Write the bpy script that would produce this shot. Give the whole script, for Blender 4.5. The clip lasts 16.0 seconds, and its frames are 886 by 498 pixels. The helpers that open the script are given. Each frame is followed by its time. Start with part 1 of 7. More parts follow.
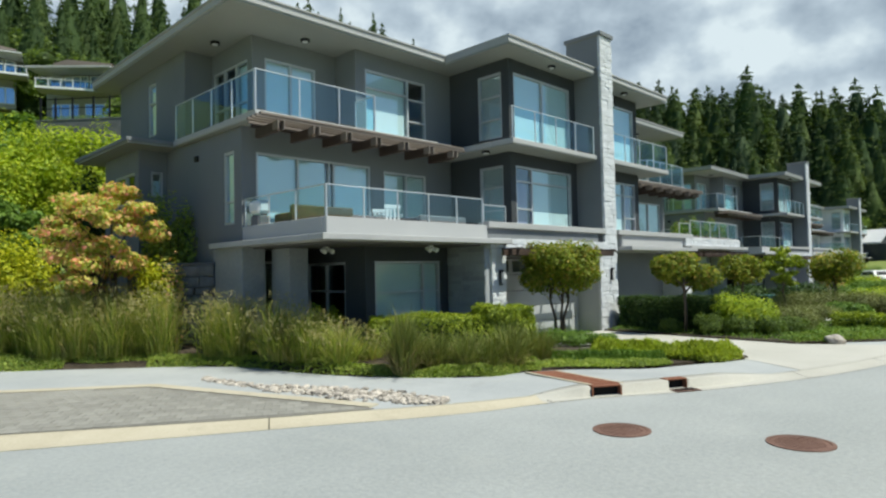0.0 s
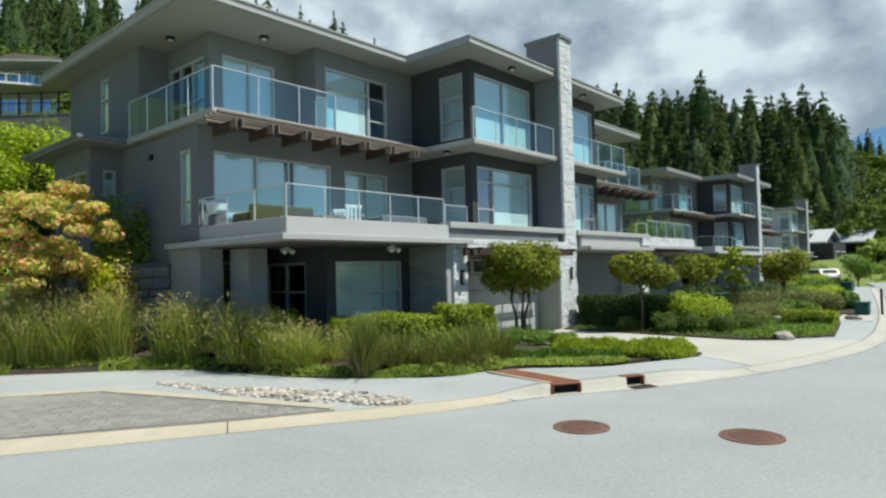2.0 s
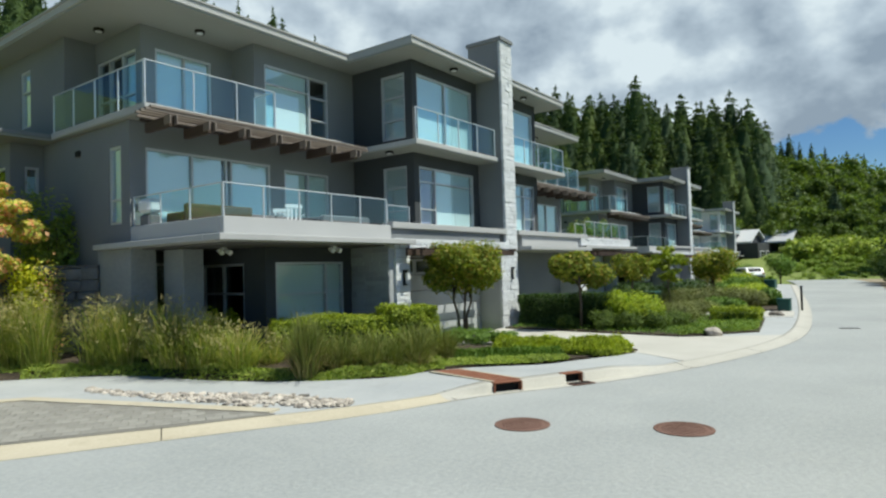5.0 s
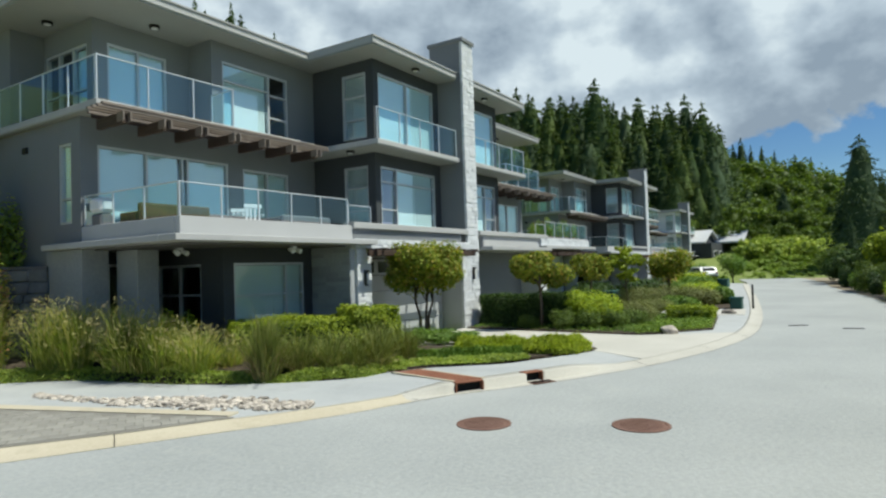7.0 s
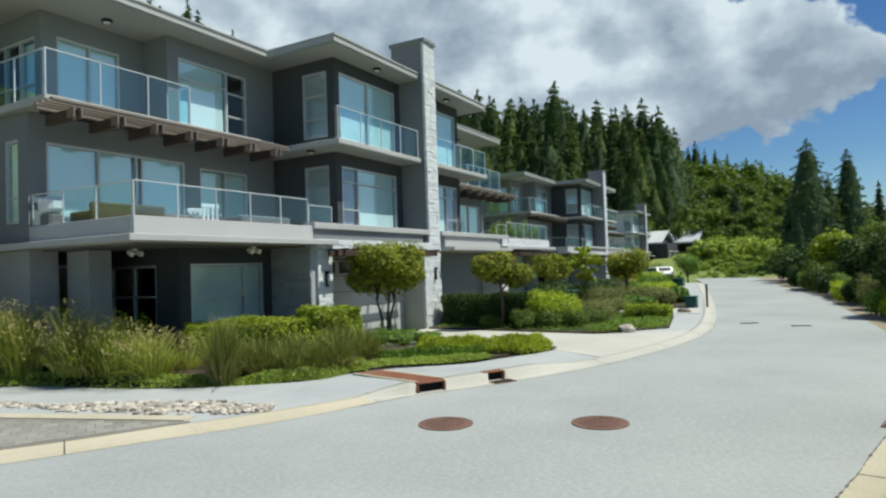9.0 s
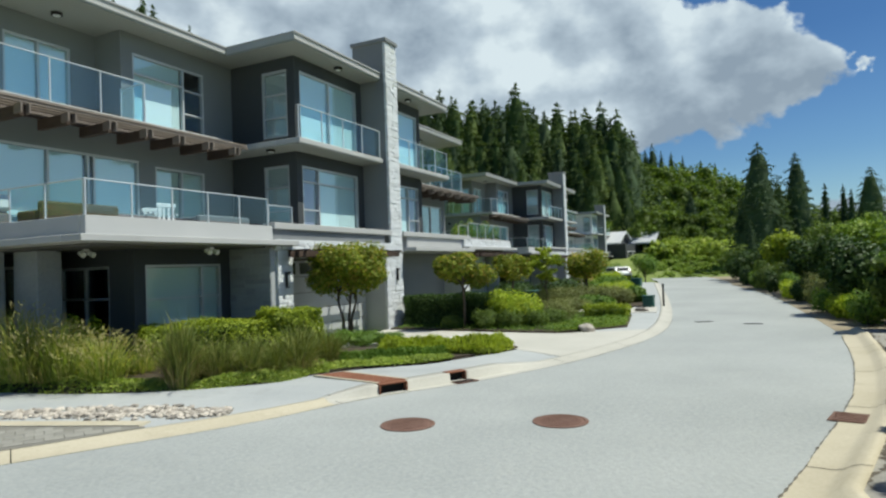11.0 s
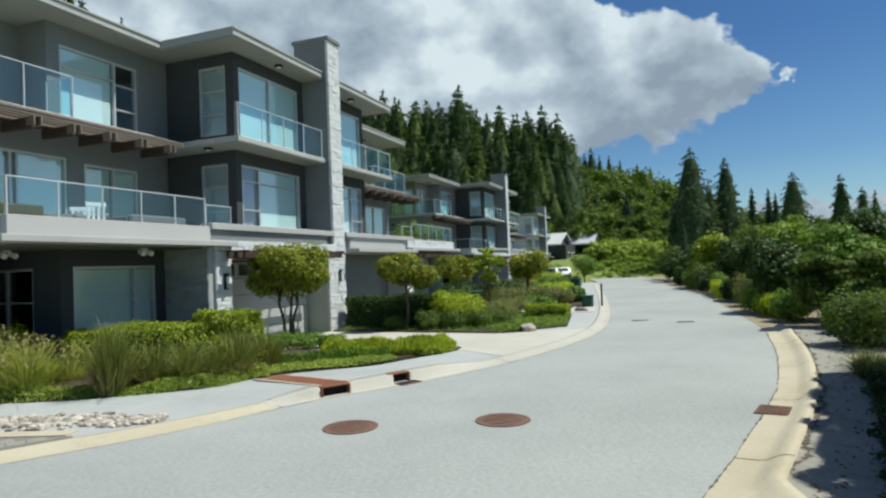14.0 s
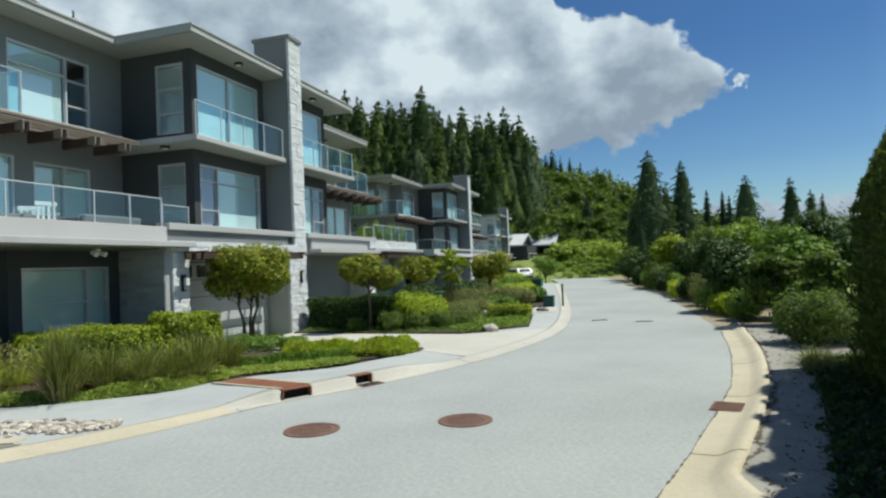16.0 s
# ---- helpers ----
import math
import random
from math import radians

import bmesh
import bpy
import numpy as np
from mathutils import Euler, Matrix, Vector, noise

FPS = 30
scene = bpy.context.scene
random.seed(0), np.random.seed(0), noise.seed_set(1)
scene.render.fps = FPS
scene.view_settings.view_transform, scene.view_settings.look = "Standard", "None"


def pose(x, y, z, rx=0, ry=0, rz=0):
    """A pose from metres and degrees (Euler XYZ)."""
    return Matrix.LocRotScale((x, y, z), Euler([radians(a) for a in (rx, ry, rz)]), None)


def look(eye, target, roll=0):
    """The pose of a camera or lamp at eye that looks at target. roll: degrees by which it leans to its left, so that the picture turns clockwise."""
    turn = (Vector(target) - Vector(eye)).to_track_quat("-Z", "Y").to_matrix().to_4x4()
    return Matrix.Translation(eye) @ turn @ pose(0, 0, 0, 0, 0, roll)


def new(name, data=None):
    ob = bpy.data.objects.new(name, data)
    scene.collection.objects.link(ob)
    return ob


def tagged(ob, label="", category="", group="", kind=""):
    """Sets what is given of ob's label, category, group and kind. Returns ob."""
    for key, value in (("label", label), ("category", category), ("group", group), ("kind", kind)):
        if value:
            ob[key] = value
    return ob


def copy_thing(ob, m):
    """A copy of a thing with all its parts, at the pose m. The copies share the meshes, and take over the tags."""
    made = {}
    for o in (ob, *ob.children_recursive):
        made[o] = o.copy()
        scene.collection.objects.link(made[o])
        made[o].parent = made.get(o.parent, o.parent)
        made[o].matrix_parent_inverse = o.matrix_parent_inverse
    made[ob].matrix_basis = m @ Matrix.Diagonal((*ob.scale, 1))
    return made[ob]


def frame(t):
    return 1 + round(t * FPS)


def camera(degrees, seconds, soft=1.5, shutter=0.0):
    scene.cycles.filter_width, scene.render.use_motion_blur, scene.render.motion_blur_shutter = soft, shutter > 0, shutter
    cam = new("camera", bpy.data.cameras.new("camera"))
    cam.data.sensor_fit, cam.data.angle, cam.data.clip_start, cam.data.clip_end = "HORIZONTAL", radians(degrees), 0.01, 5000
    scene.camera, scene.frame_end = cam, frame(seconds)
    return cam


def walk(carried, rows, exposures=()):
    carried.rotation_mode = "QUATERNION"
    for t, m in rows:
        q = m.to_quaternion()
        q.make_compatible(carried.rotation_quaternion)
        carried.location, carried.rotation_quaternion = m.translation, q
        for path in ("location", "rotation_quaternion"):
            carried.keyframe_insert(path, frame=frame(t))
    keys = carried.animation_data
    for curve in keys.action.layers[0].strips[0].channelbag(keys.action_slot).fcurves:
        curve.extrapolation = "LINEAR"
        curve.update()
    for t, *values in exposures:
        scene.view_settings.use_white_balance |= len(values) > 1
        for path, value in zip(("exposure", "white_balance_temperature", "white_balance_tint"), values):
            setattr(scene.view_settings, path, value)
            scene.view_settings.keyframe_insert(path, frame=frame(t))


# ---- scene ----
# The camera stands on one spot beside the road and pans to the right.
cam = camera(69.78, 16.0, soft=2.4)
EYE = (0.0, 0.0, 2.1)
ROWS = [
    (0.0, 92.106, 1.209, -45.178),
    (0.5, 92.088, 1.269, -46.041),
    (1.0, 92.069, 1.326, -46.904),
    (1.5, 92.049, 1.382, -47.768),
    (2.0, 92.030, 1.437, -48.632),
    (2.5, 92.010, 1.490, -49.496),
    (3.0, 91.990, 1.542, -50.361),
    (3.5, 91.970, 1.592, -51.225),
    (4.0, 91.949, 1.640, -52.090),
    (6.5, 91.846, 1.861, -56.411),
    (7.0, 91.825, 1.901, -57.274),
    (7.5, 91.804, 1.940, -58.136),
    (8.0, 91.784, 1.977, -58.998),
    (8.5, 91.763, 2.013, -59.859),
    (9.0, 91.743, 2.048, -60.719),
    (11.5, 91.645, 2.201, -65.004),
    (12.0, 91.626, 2.227, -65.857),
    (12.5, 91.608, 2.253, -66.708),
    (13.0, 91.590, 2.277, -67.558),
    (13.5, 91.572, 2.300, -68.407),
    (14.0, 91.555, 2.322, -69.254),
    (14.5, 91.539, 2.343, -70.099),
    (15.0, 91.523, 2.362, -70.942),
    (15.5, 91.508, 2.381, -71.783),
    (16.0, 91.493, 2.398, -72.622),
]
walk(cam, [(t, pose(*EYE, rx, ry, rz)) for t, rx, ry, rz in ROWS], [(0.0, 0.30, 6500, 0), (16.0, 0.23, 6500, 0)])

# ---- world, sun ----
SUN_AZ, SUN_EL = radians(160.0), radians(60.0)


def make_world():
    world = bpy.data.worlds.new("sky")
    scene.world = world
    world.use_nodes = True
    nt = world.node_tree
    nt.nodes.clear()
    N, L = nt.nodes.new, nt.links.new

    def math_node(op, a, b=None, c=None, clamp=False):
        n = N("ShaderNodeMath")
        n.operation = op
        n.use_clamp = clamp
        for i, v in enumerate((a, b, c)):
            if v is None:
                continue
            if isinstance(v, (int, float)):
                n.inputs[i].default_value = v
            else:
                L(v, n.inputs[i])
        return n.outputs[0]

    sky = N("ShaderNodeTexSky")
    sky.sky_type = "NISHITA"
    sky.sun_disc = False
    sky.sun_elevation, sky.sun_rotation = SUN_EL, SUN_AZ
    sky.air_density, sky.dust_density, sky.ozone_density, sky.altitude = 1.0, 1.1, 3.5, 300
    coord = N("ShaderNodeTexCoord")
    sep = N("ShaderNodeSeparateXYZ")
    L(coord.outputs["Generated"], sep.inputs[0])
    az = math_node("ARCTAN2", sep.outputs[0], sep.outputs[1])
    el = math_node("ARCSINE", sep.outputs[2])
    # billows of the cumulus bank
    big = N("ShaderNodeTexNoise")
    big.inputs["Scale"].default_value, big.inputs["Detail"].default_value, big.inputs["Roughness"].default_value = 8.5, 9.0, 0.52
    stretch = N("ShaderNodeMapping")
    stretch.inputs["Scale"].default_value = (1.0, 1.0, 1.35)
    L(coord.outputs["Generated"], stretch.inputs[0])
    L(stretch.outputs[0], big.inputs["Vector"])
    soft = N("ShaderNodeTexNoise")
    soft.inputs["Scale"].default_value, soft.inputs["Detail"].default_value, soft.inputs["Roughness"].default_value = 3.2, 5.0, 0.55
    shift = N("ShaderNodeMapping")
    shift.inputs["Location"].default_value = (3.1, 1.7, 0.06)
    shift.inputs["Scale"].default_value = (1.0, 1.0, 2.2)
    L(coord.outputs["Generated"], shift.inputs[0])
    L(shift.outputs[0], soft.inputs["Vector"])
    # one broad bank that thins out to a tip, towards the east
    turn = math_node("DIVIDE", math_node("SUBTRACT", az, radians(75.0)), radians(30.0), clamp=True)

    def edge_line(places):
        line = N("ShaderNodeValToRGB")
        els = line.color_ramp.elements
        while len(els) < len(places):
            els.new(0.5)
        for item, (a, up) in zip(els, places):
            item.position, item.color = (a - 75.0) / 30.0, (up / 40.0,) * 3 + (1,)
        L(turn, line.inputs[0])
        return math_node("MULTIPLY", line.outputs[0], radians(40.0))

    upper = edge_line([(75, 33), (81.5, 29), (83.8, 21.4), (86, 20.3), (88.7, 20.6), (91.9, 18.7), (93.7, 17.7), (95.8, 15.9), (97.3, 14.2), (98.4, 12.6), (105, 7.0)])
    lower = edge_line([(75, 0.0), (79, 5.0), (81.9, 9.1), (84.3, 9.4), (87.5, 9.9), (89.7, 10.3), (91.9, 11.1), (93.2, 11.8), (96.1, 12.9), (97.5, 13.4), (105, 16.0)])
    from_top, from_base = math_node("SUBTRACT", upper, el), math_node("SUBTRACT", el, lower)
    deep_in = math_node("DIVIDE", math_node("MINIMUM", from_top, from_base), radians(1.5))
    west_end = math_node("DIVIDE", math_node("SUBTRACT", az, radians(2.0)), radians(13.5))
    bank = math_node("ADD", math_node("MINIMUM", deep_in, west_end), 0.10)
    # pale haze towards the sun
    behind = math_node("SUBTRACT", 1.0, math_node("DIVIDE", math_node("SUBTRACT", math_node("ABSOLUTE", math_node("SUBTRACT", az, radians(175.0))), radians(50.0)), radians(18.0), clamp=True))
    bank = math_node("MINIMUM", bank, 1.6)
    # low cloud on the horizon beyond the trees
    low = math_node("DIVIDE", math_node("SUBTRACT", radians(3.9), el), radians(1.6))
    begun = math_node("DIVIDE", math_node("SUBTRACT", az, radians(95.0)), radians(2.0))
    bank = math_node("MAXIMUM", bank, math_node("MINIMUM", math_node("MINIMUM", low, begun), 0.30))
    # a small puff that has come loose at the tip
    off_a = math_node("DIVIDE", math_node("SUBTRACT", az, radians(98.6)), radians(1.7))
    off_e = math_node("DIVIDE", math_node("SUBTRACT", el, radians(14.1)), radians(1.2))
    apart = math_node("SQRT", math_node("ADD", math_node("MULTIPLY", off_a, off_a), math_node("MULTIPLY", off_e, off_e)))
    fluff = N("ShaderNodeTexNoise")
    fluff.inputs["Scale"].default_value, fluff.inputs["Detail"].default_value = 62.0, 4.0
    L(coord.outputs["Generated"], fluff.inputs["Vector"])
    frayed = math_node("MULTIPLY", math_node("SUBTRACT", fluff.outputs[0], 0.5), 2.6)
    bank = math_node("MAXIMUM", bank, math_node("ADD", math_node("SUBTRACT", 0.55, apart), frayed))
    crisp = N("ShaderNodeTexNoise")
    crisp.inputs["Scale"].default_value, crisp.inputs["Detail"].default_value, crisp.inputs["Roughness"].default_value = 24.0, 6.0, 0.5
    L(stretch.outputs[0], crisp.inputs["Vector"])
    puff = math_node("ADD", math_node("MULTIPLY", math_node("SUBTRACT", big.outputs[0], 0.5), 4.2), math_node("MULTIPLY", math_node("SUBTRACT", crisp.outputs[0], 0.5), 2.0))
    thick = math_node("ADD", bank, puff)
    cover = N("ShaderNodeMapRange")
    cover.interpolation_type = "SMOOTHSTEP"
    cover.inputs["From Min"].default_value, cover.inputs["From Max"].default_value = 0.0, 0.42
    L(thick, cover.inputs["Value"])
    above = N("ShaderNodeTexNoise")
    above.inputs["Scale"].default_value, above.inputs["Detail"].default_value, above.inputs["Roughness"].default_value = 8.5, 4.0, 0.50
    raised = N("ShaderNodeMapping")
    raised.inputs["Scale"].default_value = (1.0, 1.0, 1.35)
    raised.inputs["Location"].default_value = (0.012, -0.02, 0.055)
    L(coord.outputs["Generated"], raised.inputs[0])
    L(raised.outputs[0], above.inputs["Vector"])
    relief = math_node("MULTIPLY", math_node("SUBTRACT", big.outputs[0], above.outputs[0]), 0.98)
    # the bank's sunlit crown and its grey base
    sunk = math_node("DIVIDE", from_top, math_node("MAXIMUM", math_node("ADD", from_top, from_base), radians(1.0)), clamp=True)
    eastward = math_node("DIVIDE", math_node("SUBTRACT", az, radians(78.0)), radians(9.0), clamp=True)
    belly = math_node("MULTIPLY", math_node("MULTIPLY", math_node("SUBTRACT", 0.40, sunk), 0.42), eastward)
    relief = math_node("ADD", relief, belly)
    mixed = math_node("ADD", math_node("ADD", math_node("MULTIPLY", soft.outputs[0], 0.85), 0.07), relief)
    tone = N("ShaderNodeMapRange")
    tone.inputs["From Min"].default_value, tone.inputs["From Max"].default_value = 0.20, 0.74
    L(mixed, tone.inputs["Value"])
    ramp = N("ShaderNodeValToRGB")
    e = ramp.color_ramp.elements
    e[0].position, e[0].color = 0.05, (2.40, 2.90, 3.75, 1)
    e[1].position, e[1].color = 0.90, (6.1, 6.65, 7.4, 1)
    middle = e.new(0.55)
    middle.color = (4.15, 4.75, 5.70, 1)
    L(tone.outputs[0], ramp.inputs[0])
    mix = N("ShaderNodeMix")
    mix.data_type = "RGBA"
    L(cover.outputs[0], mix.inputs["Factor"])
    deep = N("ShaderNodeMix")
    deep.data_type, deep.blend_type = "RGBA", "MULTIPLY"
    L(math_node("SUBTRACT", 1.0, math_node("MULTIPLY", behind, 0.80)), deep.inputs["Factor"])
    height = N("ShaderNodeValToRGB")
    h = height.color_ramp.elements
    h[0].position, h[0].color = 0.03, (0.80, 0.92, 0.98, 1)
    h[1].position, h[1].color = 0.30, (0.35, 0.525, 0.745, 1)
    h.new(0.14).color = (0.52, 0.68, 0.845, 1)
    L(sep.outputs[2], height.inputs[0])
    L(height.outputs[0], deep.inputs["B"])
    L(sky.outputs[0], deep.inputs["A"])
    L(deep.outputs["Result"], mix.inputs["A"])
    L(ramp.outputs[0], mix.inputs["B"])
    back = N("ShaderNodeBackground")
    back.inputs["Strength"].default_value = 0.10
    L(mix.outputs["Result"], back.inputs["Color"])
    out = N("ShaderNodeOutputWorld")
    L(back.outputs[0], out.inputs["Surface"])


make_world()
sun = new("sun", bpy.data.lights.new("sun", "SUN"))
sun.data.energy, sun.data.angle, sun.data.color = 4.4, radians(0.55), (1.0, 0.95, 0.87)
to_sun = Vector((math.sin(SUN_AZ) * math.cos(SUN_EL), math.cos(SUN_AZ) * math.cos(SUN_EL), math.sin(SUN_EL)))
sun.matrix_world = look(to_sun * 60, (0, 0, 0))


# ---- materials ----
def material(name, build):
    m = bpy.data.materials.new(name)
    m.use_nodes = True
    nt = m.node_tree
    nt.nodes.clear()
    out = nt.nodes.new("ShaderNodeOutputMaterial")
    shader = build(nt, nt.nodes.new, nt.links.new)
    nt.links.new(shader, out.inputs["Surface"])
    return m


def noise_tex(nt, L, scale, detail=6, rough=0.6, coord="Object", squash=(1, 1, 1)):
    tc = nt.nodes.new("ShaderNodeTexCoord")
    mp = nt.nodes.new("ShaderNodeMapping")
    mp.inputs["Scale"].default_value = squash
    L(tc.outputs[coord], mp.inputs[0])
    n = nt.nodes.new("ShaderNodeTexNoise")
    n.inputs["Scale"].default_value, n.inputs["Detail"].default_value, n.inputs["Roughness"].default_value = scale, detail, rough
    L(mp.outputs[0], n.inputs["Vector"])
    return n.outputs[0]


def ramp_of(nt, L, value, stops):
    r = nt.nodes.new("ShaderNodeValToRGB")
    els = r.color_ramp.elements
    while len(els) < len(stops):
        els.new(0.5)
    for e, (p, c) in zip(els, stops):
        e.position, e.color = p, (*c, 1)
    L(value, r.inputs[0])
    return r.outputs[0]


def blend(nt, L, a, b, fac, mode="MIX"):
    m = nt.nodes.new("ShaderNodeMix")
    m.data_type, m.blend_type = "RGBA", mode
    for sock, v in (("A", a), ("B", b)):
        if isinstance(v, tuple):
            m.inputs[sock].default_value = (*v, 1)
        else:
            L(v, m.inputs[sock])
    if isinstance(fac, (int, float)):
        m.inputs["Factor"].default_value = fac
    else:
        L(fac, m.inputs["Factor"])
    return m.outputs["Result"]


def rough_surface(name, dark, light, grain=40, stain=0.6, rough=0.85, bump=0.3, depth=0.01, metal=0.0, worn=None, worn_amount=0.0, vary=0.0, squash=(1, 1, 1), specular=0.3):
    """Colour that wanders between two tones at two scales, with fine relief."""
    def build(nt, N, L):
        a = noise_tex(nt, L, stain, 5, 0.6, squash=squash)
        b = noise_tex(nt, L, grain, 4, 0.65, squash=squash)
        both = N("ShaderNodeMath")
        both.operation = "ADD"
        for i, s in enumerate((a, b)):
            k = N("ShaderNodeMath")
            k.operation = "MULTIPLY"
            k.inputs[1].default_value = (0.55, 0.45)[i]
            L(s, k.inputs[0])
            L(k.outputs[0], both.inputs[i])
        col = ramp_of(nt, L, both.outputs[0], [(0.34, dark), (0.66, light)])
        if worn:
            w = noise_tex(nt, L, stain * 2.7, 8, 0.7)
            mask = ramp_of(nt, L, w, [(0.56, (0, 0, 0)), (0.72, (worn_amount,) * 3)])
            col = blend(nt, L, col, worn, mask)
        if vary:
            info = N("ShaderNodeObjectInfo")
            v = ramp_of(nt, L, info.outputs["Random"], [(0.0, (1 - vary,) * 3), (1.0, (1 + vary * 0.6,) * 3)])
            col = blend(nt, L, col, v, 1.0, "MULTIPLY")
        p = N("ShaderNodeBsdfPrincipled")
        L(col, p.inputs["Base Color"])
        p.inputs["Roughness"].default_value, p.inputs["Metallic"].default_value = rough, metal
        p.inputs["Specular IOR Level"].default_value = specular
        if bump:
            bp = N("ShaderNodeBump")
            bp.inputs["Strength"].default_value, bp.inputs["Distance"].default_value = bump, depth
            L(b, bp.inputs["Height"])
            L(bp.outputs[0], p.inputs["Normal"])
        return p.outputs[0]
    return material(name, build)


def leaf_surface(name, stops, through_amount=0.35, rough=0.55, scale=0.9, squash=(1, 1, 1), swing=1.0):
    """Leaves: the tone differs from leaf to leaf, some light passes through."""
    def build(nt, N, L):
        geo = N("ShaderNodeNewGeometry")
        col = ramp_of(nt, L, geo.outputs["Random Per Island"], stops)
        patch = noise_tex(nt, L, scale, 3, 0.6, squash=squash)
        tone = ramp_of(nt, L, patch, [(0.3, (1 - 0.28 * swing, 1 - 0.26 * swing, 1 - 0.30 * swing)), (0.7, (1 + 0.18 * swing, 1 + 0.16 * swing, 1 + 0.05 * swing))])
        col = blend(nt, L, col, tone, 1.0, "MULTIPLY")
        p = N("ShaderNodeBsdfPrincipled")
        L(col, p.inputs["Base Color"])
        p.inputs["Roughness"].default_value = rough
        p.inputs["Specular IOR Level"].default_value = 0.25
        t = N("ShaderNodeBsdfTranslucent")
        warm = blend(nt, L, col, (1.15, 1.2, 0.5), 1.0, "MULTIPLY")
        L(warm, t.inputs["Color"])
        mix = N("ShaderNodeMixShader")
        mix.inputs[0].default_value = through_amount
        L(p.outputs[0], mix.inputs[1])
        L(t.outputs[0], mix.inputs[2])
        return mix.outputs[0]
    return material(name, build)


def glass_surface(name, tint, base=0.05, edge=0.6, rough=0.0):
    """Clear tinted glass whose gloss rises towards grazing angles, alike from both sides."""
    def build(nt, N, L):
        t = N("ShaderNodeBsdfTransparent")
        t.inputs["Color"].default_value = (*tint, 1)
        g = N("ShaderNodeBsdfGlossy")
        g.inputs["Roughness"].default_value = rough
        g.inputs["Color"].default_value = (0.92, 0.97, 1.0, 1)
        lw = N("ShaderNodeLayerWeight")
        lw.inputs["Blend"].default_value = 0.5
        power = N("ShaderNodeMath")
        power.operation = "POWER"
        power.inputs[1].default_value = 4.0
        L(lw.outputs["Facing"], power.inputs[0])
        scale = N("ShaderNodeMath")
        scale.operation, scale.use_clamp = "MULTIPLY_ADD", True
        scale.inputs[1].default_value, scale.inputs[2].default_value = edge, base
        L(power.outputs[0], scale.inputs[0])
        mix = N("ShaderNodeMixShader")
        L(scale.outputs[0], mix.inputs[0])
        L(t.outputs[0], mix.inputs[1])
        L(g.outputs[0], mix.inputs[2])
        return mix.outputs[0]
    return material(name, build)


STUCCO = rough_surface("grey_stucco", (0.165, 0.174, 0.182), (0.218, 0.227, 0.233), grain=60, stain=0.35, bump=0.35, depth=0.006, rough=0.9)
STUCCO_DARK = rough_surface("charcoal_stucco", (0.047, 0.052, 0.056), (0.068, 0.073, 0.077), grain=60, stain=0.35, bump=0.35, depth=0.006, rough=0.9)
STUCCO_PALE = rough_surface("pale_stucco", (0.68, 0.70, 0.72), (0.80, 0.81, 0.82), grain=60, stain=0.35, bump=0.3, depth=0.006, rough=0.9)
FASCIA = rough_surface("light_grey_trim", (0.36, 0.36, 0.355), (0.46, 0.455, 0.445), grain=45, stain=0.3, bump=0.15, depth=0.004, rough=0.7, worn=(0.27, 0.27, 0.26), worn_amount=0.35)
SOFFIT = rough_surface("soffit_paint", (0.25, 0.26, 0.235), (0.31, 0.32, 0.29), grain=45, stain=0.3, bump=0.1, depth=0.004, rough=0.8)
STONE = rough_surface("ledge_stone", (0.54, 0.56, 0.58), (0.68, 0.69, 0.70), grain=16, stain=1.3, bump=0.7, depth=0.015, rough=0.9, worn=(0.46, 0.45, 0.43), worn_amount=0.35, vary=0.09)
RAIL_METAL = rough_surface("railing_aluminium", (0.56, 0.58, 0.60), (0.66, 0.68, 0.70), grain=90, stain=0.8, bump=0.05, depth=0.002, rough=0.4, metal=0.4)
MORTAR = rough_surface("mortar", (0.42, 0.43, 0.44), (0.5, 0.505, 0.51), grain=50, stain=1.0)
PIER_STONE = rough_surface("grey_stone_cladding", (0.28, 0.3, 0.315), (0.38, 0.39, 0.395), grain=14, stain=0.9, bump=0.6, depth=0.015, rough=0.9, vary=0.15)
TIMBER = rough_surface("dark_stained_timber", (0.03, 0.02, 0.015), (0.08, 0.052, 0.038), grain=22, stain=1.2, bump=0.4, depth=0.006, rough=0.7, squash=(1, 0.12, 1))
TIMBER_WORN = rough_surface("weathered_timber", (0.13, 0.105, 0.09), (0.24, 0.20, 0.17), grain=22, stain=1.2, bump=0.4, depth=0.006, rough=0.75, squash=(0.12, 1, 1))
ALU = rough_surface("window_frame_aluminium", (0.46, 0.47, 0.48), (0.56, 0.57, 0.58), grain=90, stain=0.8, bump=0.05, depth=0.002, rough=0.45, metal=0.35)
DARK_METAL = rough_surface("black_metal", (0.012, 0.012, 0.013), (0.028, 0.027, 0.027), grain=70, stain=2.0, bump=0.1, depth=0.002, rough=0.5, metal=0.6)
BLIND = rough_surface("roller_blind", (0.52, 0.68, 0.70), (0.60, 0.74, 0.76), grain=80, stain=0.7, bump=0.05, depth=0.002, rough=0.9)
CURTAIN = rough_surface("violet_curtain", (0.16, 0.16, 0.30), (0.26, 0.26, 0.42), grain=30, stain=1.5, bump=0.1, depth=0.01, rough=0.9, squash=(6, 6, 0.3))
ROOM = rough_surface("room_paint", (0.20, 0.20, 0.20), (0.28, 0.27, 0.26), grain=30, stain=0.5, bump=0.0)
PANE = glass_surface("window_glass", (0.96, 0.99, 0.995), 0.11, 0.5)
DIM_PANE = glass_surface("shaded_window_glass", (0.93, 0.97, 0.97), 0.04, 0.3)
ENTRY_PANE = glass_surface("dark_door_glass", (0.66, 0.72, 0.72), 0.06, 0.3)
